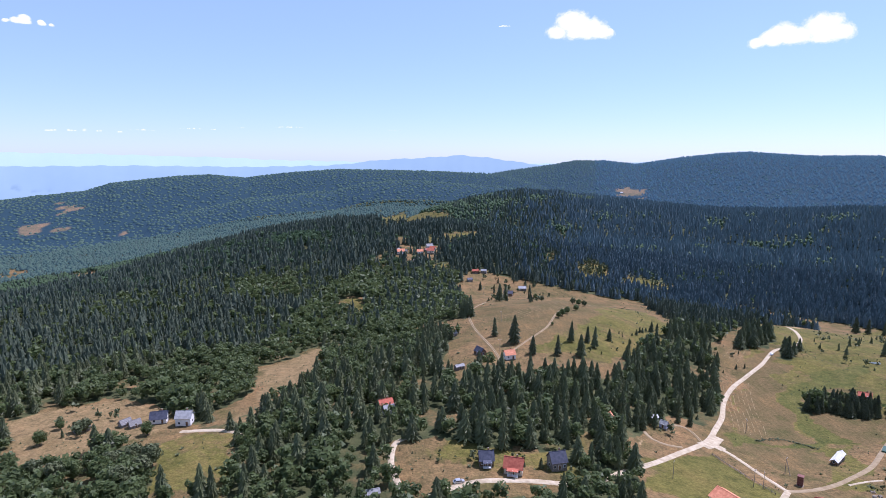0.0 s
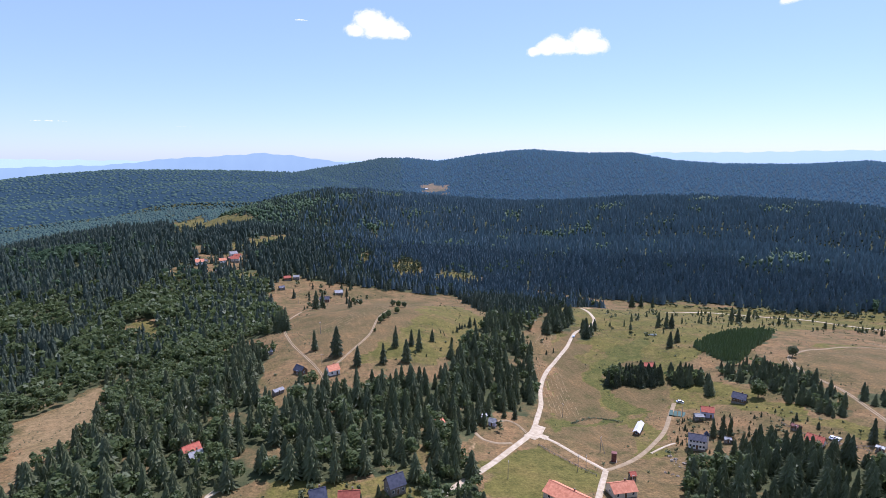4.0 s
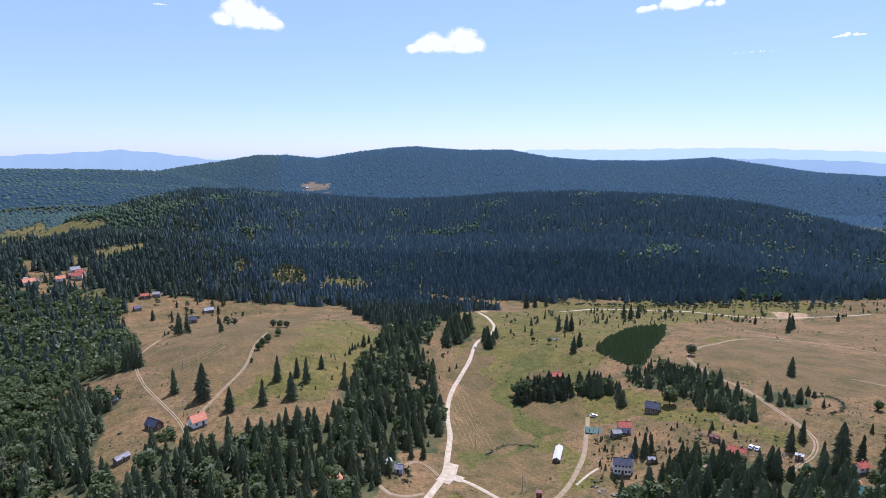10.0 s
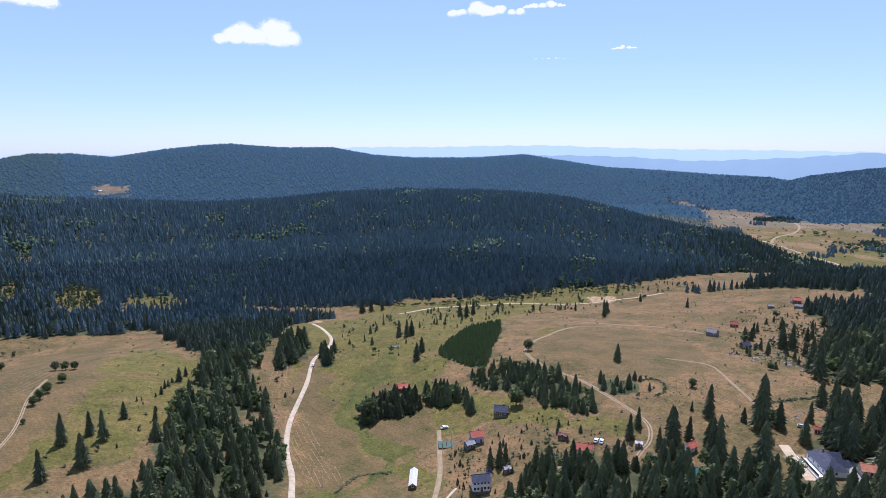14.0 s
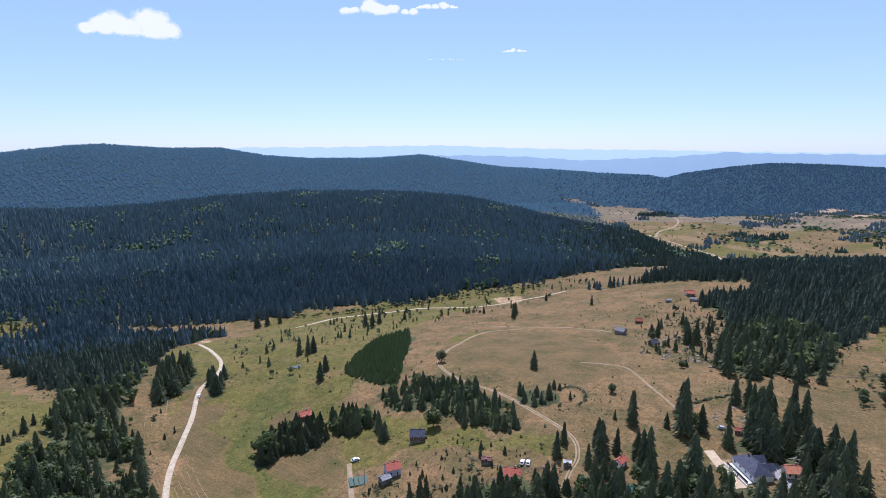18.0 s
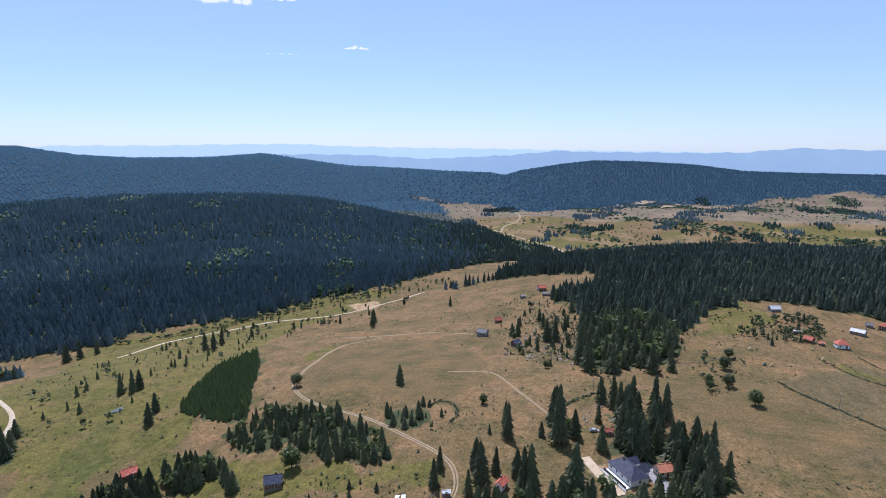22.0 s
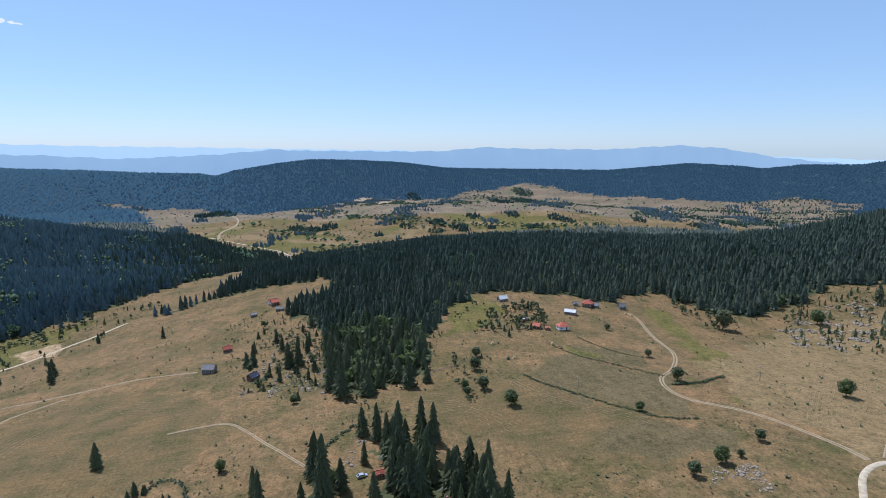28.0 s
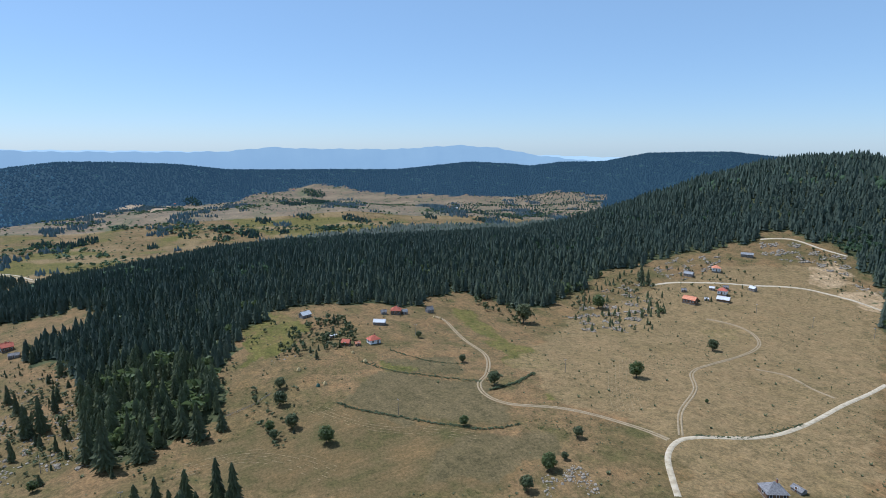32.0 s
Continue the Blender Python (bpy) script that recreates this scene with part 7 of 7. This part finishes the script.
boulders("boulders", [(286.7, -68.2), (288.5, -85.1), (278, -90), (263.1, -85.6), (271.7, -65.3), (277.7, -57.2)], 0.9, 0.12, 0.75, 1, "pale limestone boulders in the pasture", 1.6)
boulders("boulders", [(456.4, -248.5), (487.8, -314.9), (481.1, -368.9), (430.5, -327.6), (403.5, -259.5), (421.3, -237.1)], 1.3, 0.2, 1.35, 2, "grey limestone outcrops below the woods", 2.2)
boulders("boulders", [(495, -403.2), (505.8, -463.4), (475, -496.6), (457.2, -448.9), (458.9, -397.9)], 1.6, 0.3, 1.5, 3, "grey limestone outcrops above the hamlet", 2.2)
boulders("boulders", [(475, -565), (450, -584), (396, -588), (371, -547), (404, -535), (452, -531)], 1.4, 0.25, 1.5, 4, "pale quarry rubble and limestone outcrops", 2.6)
boulders("boulders", [(373, -536), (342, -533), (333, -510), (362, -509)], 1.5, 0.25, 1.3, 14, "pale rubble heaps beside the quarry flat", 2.2)
boulders("boulders", [(411.5, 102), (497.5, 93.4), (467.6, 54.5), (430.4, 29.6), (392.7, 53.4)], 3.2, 0.3, 1.2, 5, "grey boulders between young spruces")
boulders("boulders", [(165.1, 160.7), (185.7, 169.9), (179.1, 152.4), (165.7, 142.3), (161.1, 150.9)], 1.1, 0.2, 1.0, 6, "heap of grey rocks below the church")
boulders("boulders", [(553.3, 123.9), (566.6, 95.5), (457.4, 55.5), (404.5, 48.6), (402, 91.3), (442.7, 113.7)], 3.4, 0.3, 1.4, 7, "grey boulders on the rough slope")
boulders("boulders", [(360, 76), (342, 64), (330, 66), (318, 74), (336, 86), (350, 79)], 1.5, 0.15, 0.8, 15, "stony bank between tall spruces", 1.4)
boulders("boulders", [(427, 137), (389, 84), (408, 79), (470, 84), (500, 104), (470, 130)], 1.9, 0.15, 1.0, 16, "limestone rubble on the scrubby slope", 1.8)
boulders("boulders", [(324.6, 145.1), (330.7, 137.5), (317.4, 135.1), (313.6, 140)], 1.4, 0.2, 1.0, 8, "small heap of fieldstones")
boulders("boulders", [(501.6, -21.9), (504.9, -49.9), (481.4, -65), (442.6, -34.9), (454.3, -11.9)], 3.0, 0.2, 0.9, 9, "stones strewn over bare pasture")


# ---- clouds ----
def cloud_material():
    """White vapour, thin where the mesh says so and frayed by fine noise; its sunlit white is emission."""
    m = bpy.data.materials.new("cloud")
    m.use_nodes = True
    n, l = m.node_tree.nodes, m.node_tree.links
    thin, geo, tex = n.new("ShaderNodeAttribute"), n.new("ShaderNodeNewGeometry"), n.new("ShaderNodeTexNoise")
    thin.attribute_name = "body"
    tex.inputs["Scale"].default_value, tex.inputs["Detail"].default_value, tex.inputs["Roughness"].default_value = 1 / 70, 6, 0.65
    l.new(geo.outputs["Position"], tex.inputs["Vector"])
    fray = n.new("ShaderNodeMath")
    fray.operation = "MULTIPLY_ADD"
    fray.inputs[1].default_value, fray.inputs[2].default_value = 1.1, -0.55
    l.new(tex.outputs["Fac"], fray.inputs[0])
    add = n.new("ShaderNodeMath")
    add.operation = "ADD"
    l.new(thin.outputs["Fac"], add.inputs[0]), l.new(fray.outputs[0], add.inputs[1])
    cover = n.new("ShaderNodeMapRange")
    cover.interpolation_type = "SMOOTHSTEP"
    cover.inputs[1].default_value, cover.inputs[2].default_value = 0.22, 0.7
    l.new(add.outputs[0], cover.inputs[0])
    # An even glow replaces sunlight on the vapour.
    white, clear, both = n.new("ShaderNodeEmission"), n.new("ShaderNodeBsdfTransparent"), n.new("ShaderNodeMixShader")
    white.inputs["Color"].default_value, white.inputs["Strength"].default_value = (0.96, 0.97, 0.98, 1), 0.74
    l.new(cover.outputs[0], both.inputs[0]), l.new(clear.outputs[0], both.inputs[1]), l.new(white.outputs[0], both.inputs[2])
    l.new(both.outputs[0], n["Material Output"].inputs["Surface"])
    return m


CLOUD = cloud_material()


def cloud(x, y, z, wide, flat, seed, label):
    """A heap of vapour: a bulging sheet of merged puffs with a flat base and a frayed rim."""
    rng = np.random.RandomState(seed)
    nu, nv = (96, 48) if wide > 300 else (48, 24)
    tall = max(flat, 0.05) * 1.05
    u, v = np.meshgrid(np.linspace(-0.62, 0.62, nu), np.linspace(-0.3 * tall - 0.03, 1.25 * tall, nv), indexing="ij")
    body = np.zeros_like(u)
    for _ in range(16):
        pu = rng.uniform(-0.44, 0.44)
        pr = tall * rng.uniform(0.3, 0.62) * (1.1 - 1.5 * abs(pu))
        pv = rng.uniform(0.1, 0.62) * tall * (1 - 2 * abs(pu)) + 0.04 * tall
        body = np.maximum(body, 1.25 - np.hypot((u - pu) / 1.35, v - pv) / max(pr, 0.02))
    body = np.clip(body, 0, 1) * (0.62 if flat < 0.07 else 1.0) * step(v, -0.2 * tall, 0.12 * tall)
    far = 0.16 * (1 - body ** 0.5) * wide + 0.02 * wide * ripples(u * 100, v * 100, 16, seed)
    turn = math.atan2(x, y)
    a, b = u * wide, far
    q = np.stack([x + a * math.cos(turn) + b * math.sin(turn), y - a * math.sin(turn) + b * math.cos(turn), z + v * wide], -1).reshape(-1, 3)
    i = np.arange(nu * nv).reshape(nu, nv)
    f = np.stack([i[:-1, :-1], i[1:, :-1], i[1:, 1:], i[:-1, 1:]], -1).reshape(-1, 4)
    f = f[body.ravel()[f].max(1) > 0.02]
    used, f = np.unique(f, return_inverse=True)
    ob = link_mesh("backdrop_cloud", q[used], f.reshape(-1, 4), CLOUD, [("body", body.ravel()[used])], True)
    tagged(ob, label, "cloud", kind="structure")


for k, (cx, cy, cz, cw, cf) in enumerate([(953, 4312, 1009, 650, 0.28), (2368, 3787, 884, 807, 0.22), (3507, 2687, 1116, 627, 0.16), (3738, 2339, 1151, 336, 0.14), (4093, 1886, 857, 206, 0.12),
                                          (3860, 2347, 807, 314, 0.05), (-2541, 3578, 932, 287, 0.18), (440, 4319, 1085, 108, 0.1)]):
    cloud(cx, cy, cz, cw, cf, 40 + k, "small white cumulus cloud in a clear blue sky")
for k, (cx, cy, cz, cw, cf) in enumerate([(-2376, 3766, 295, 493, 0.02), (-2081, 3933, 311, 179, 0.06), (-1763, 4082, 326, 269, 0.03), (-1170, 4285, 350, 251, 0.04), (-1462, 4196, 341, 117, 0.05), (-368, 4424, 334, 161, 0.04)]):
    cloud(cx, cy, cz, cw, cf, 60 + k, "thin streak of white cloud low over the horizon")
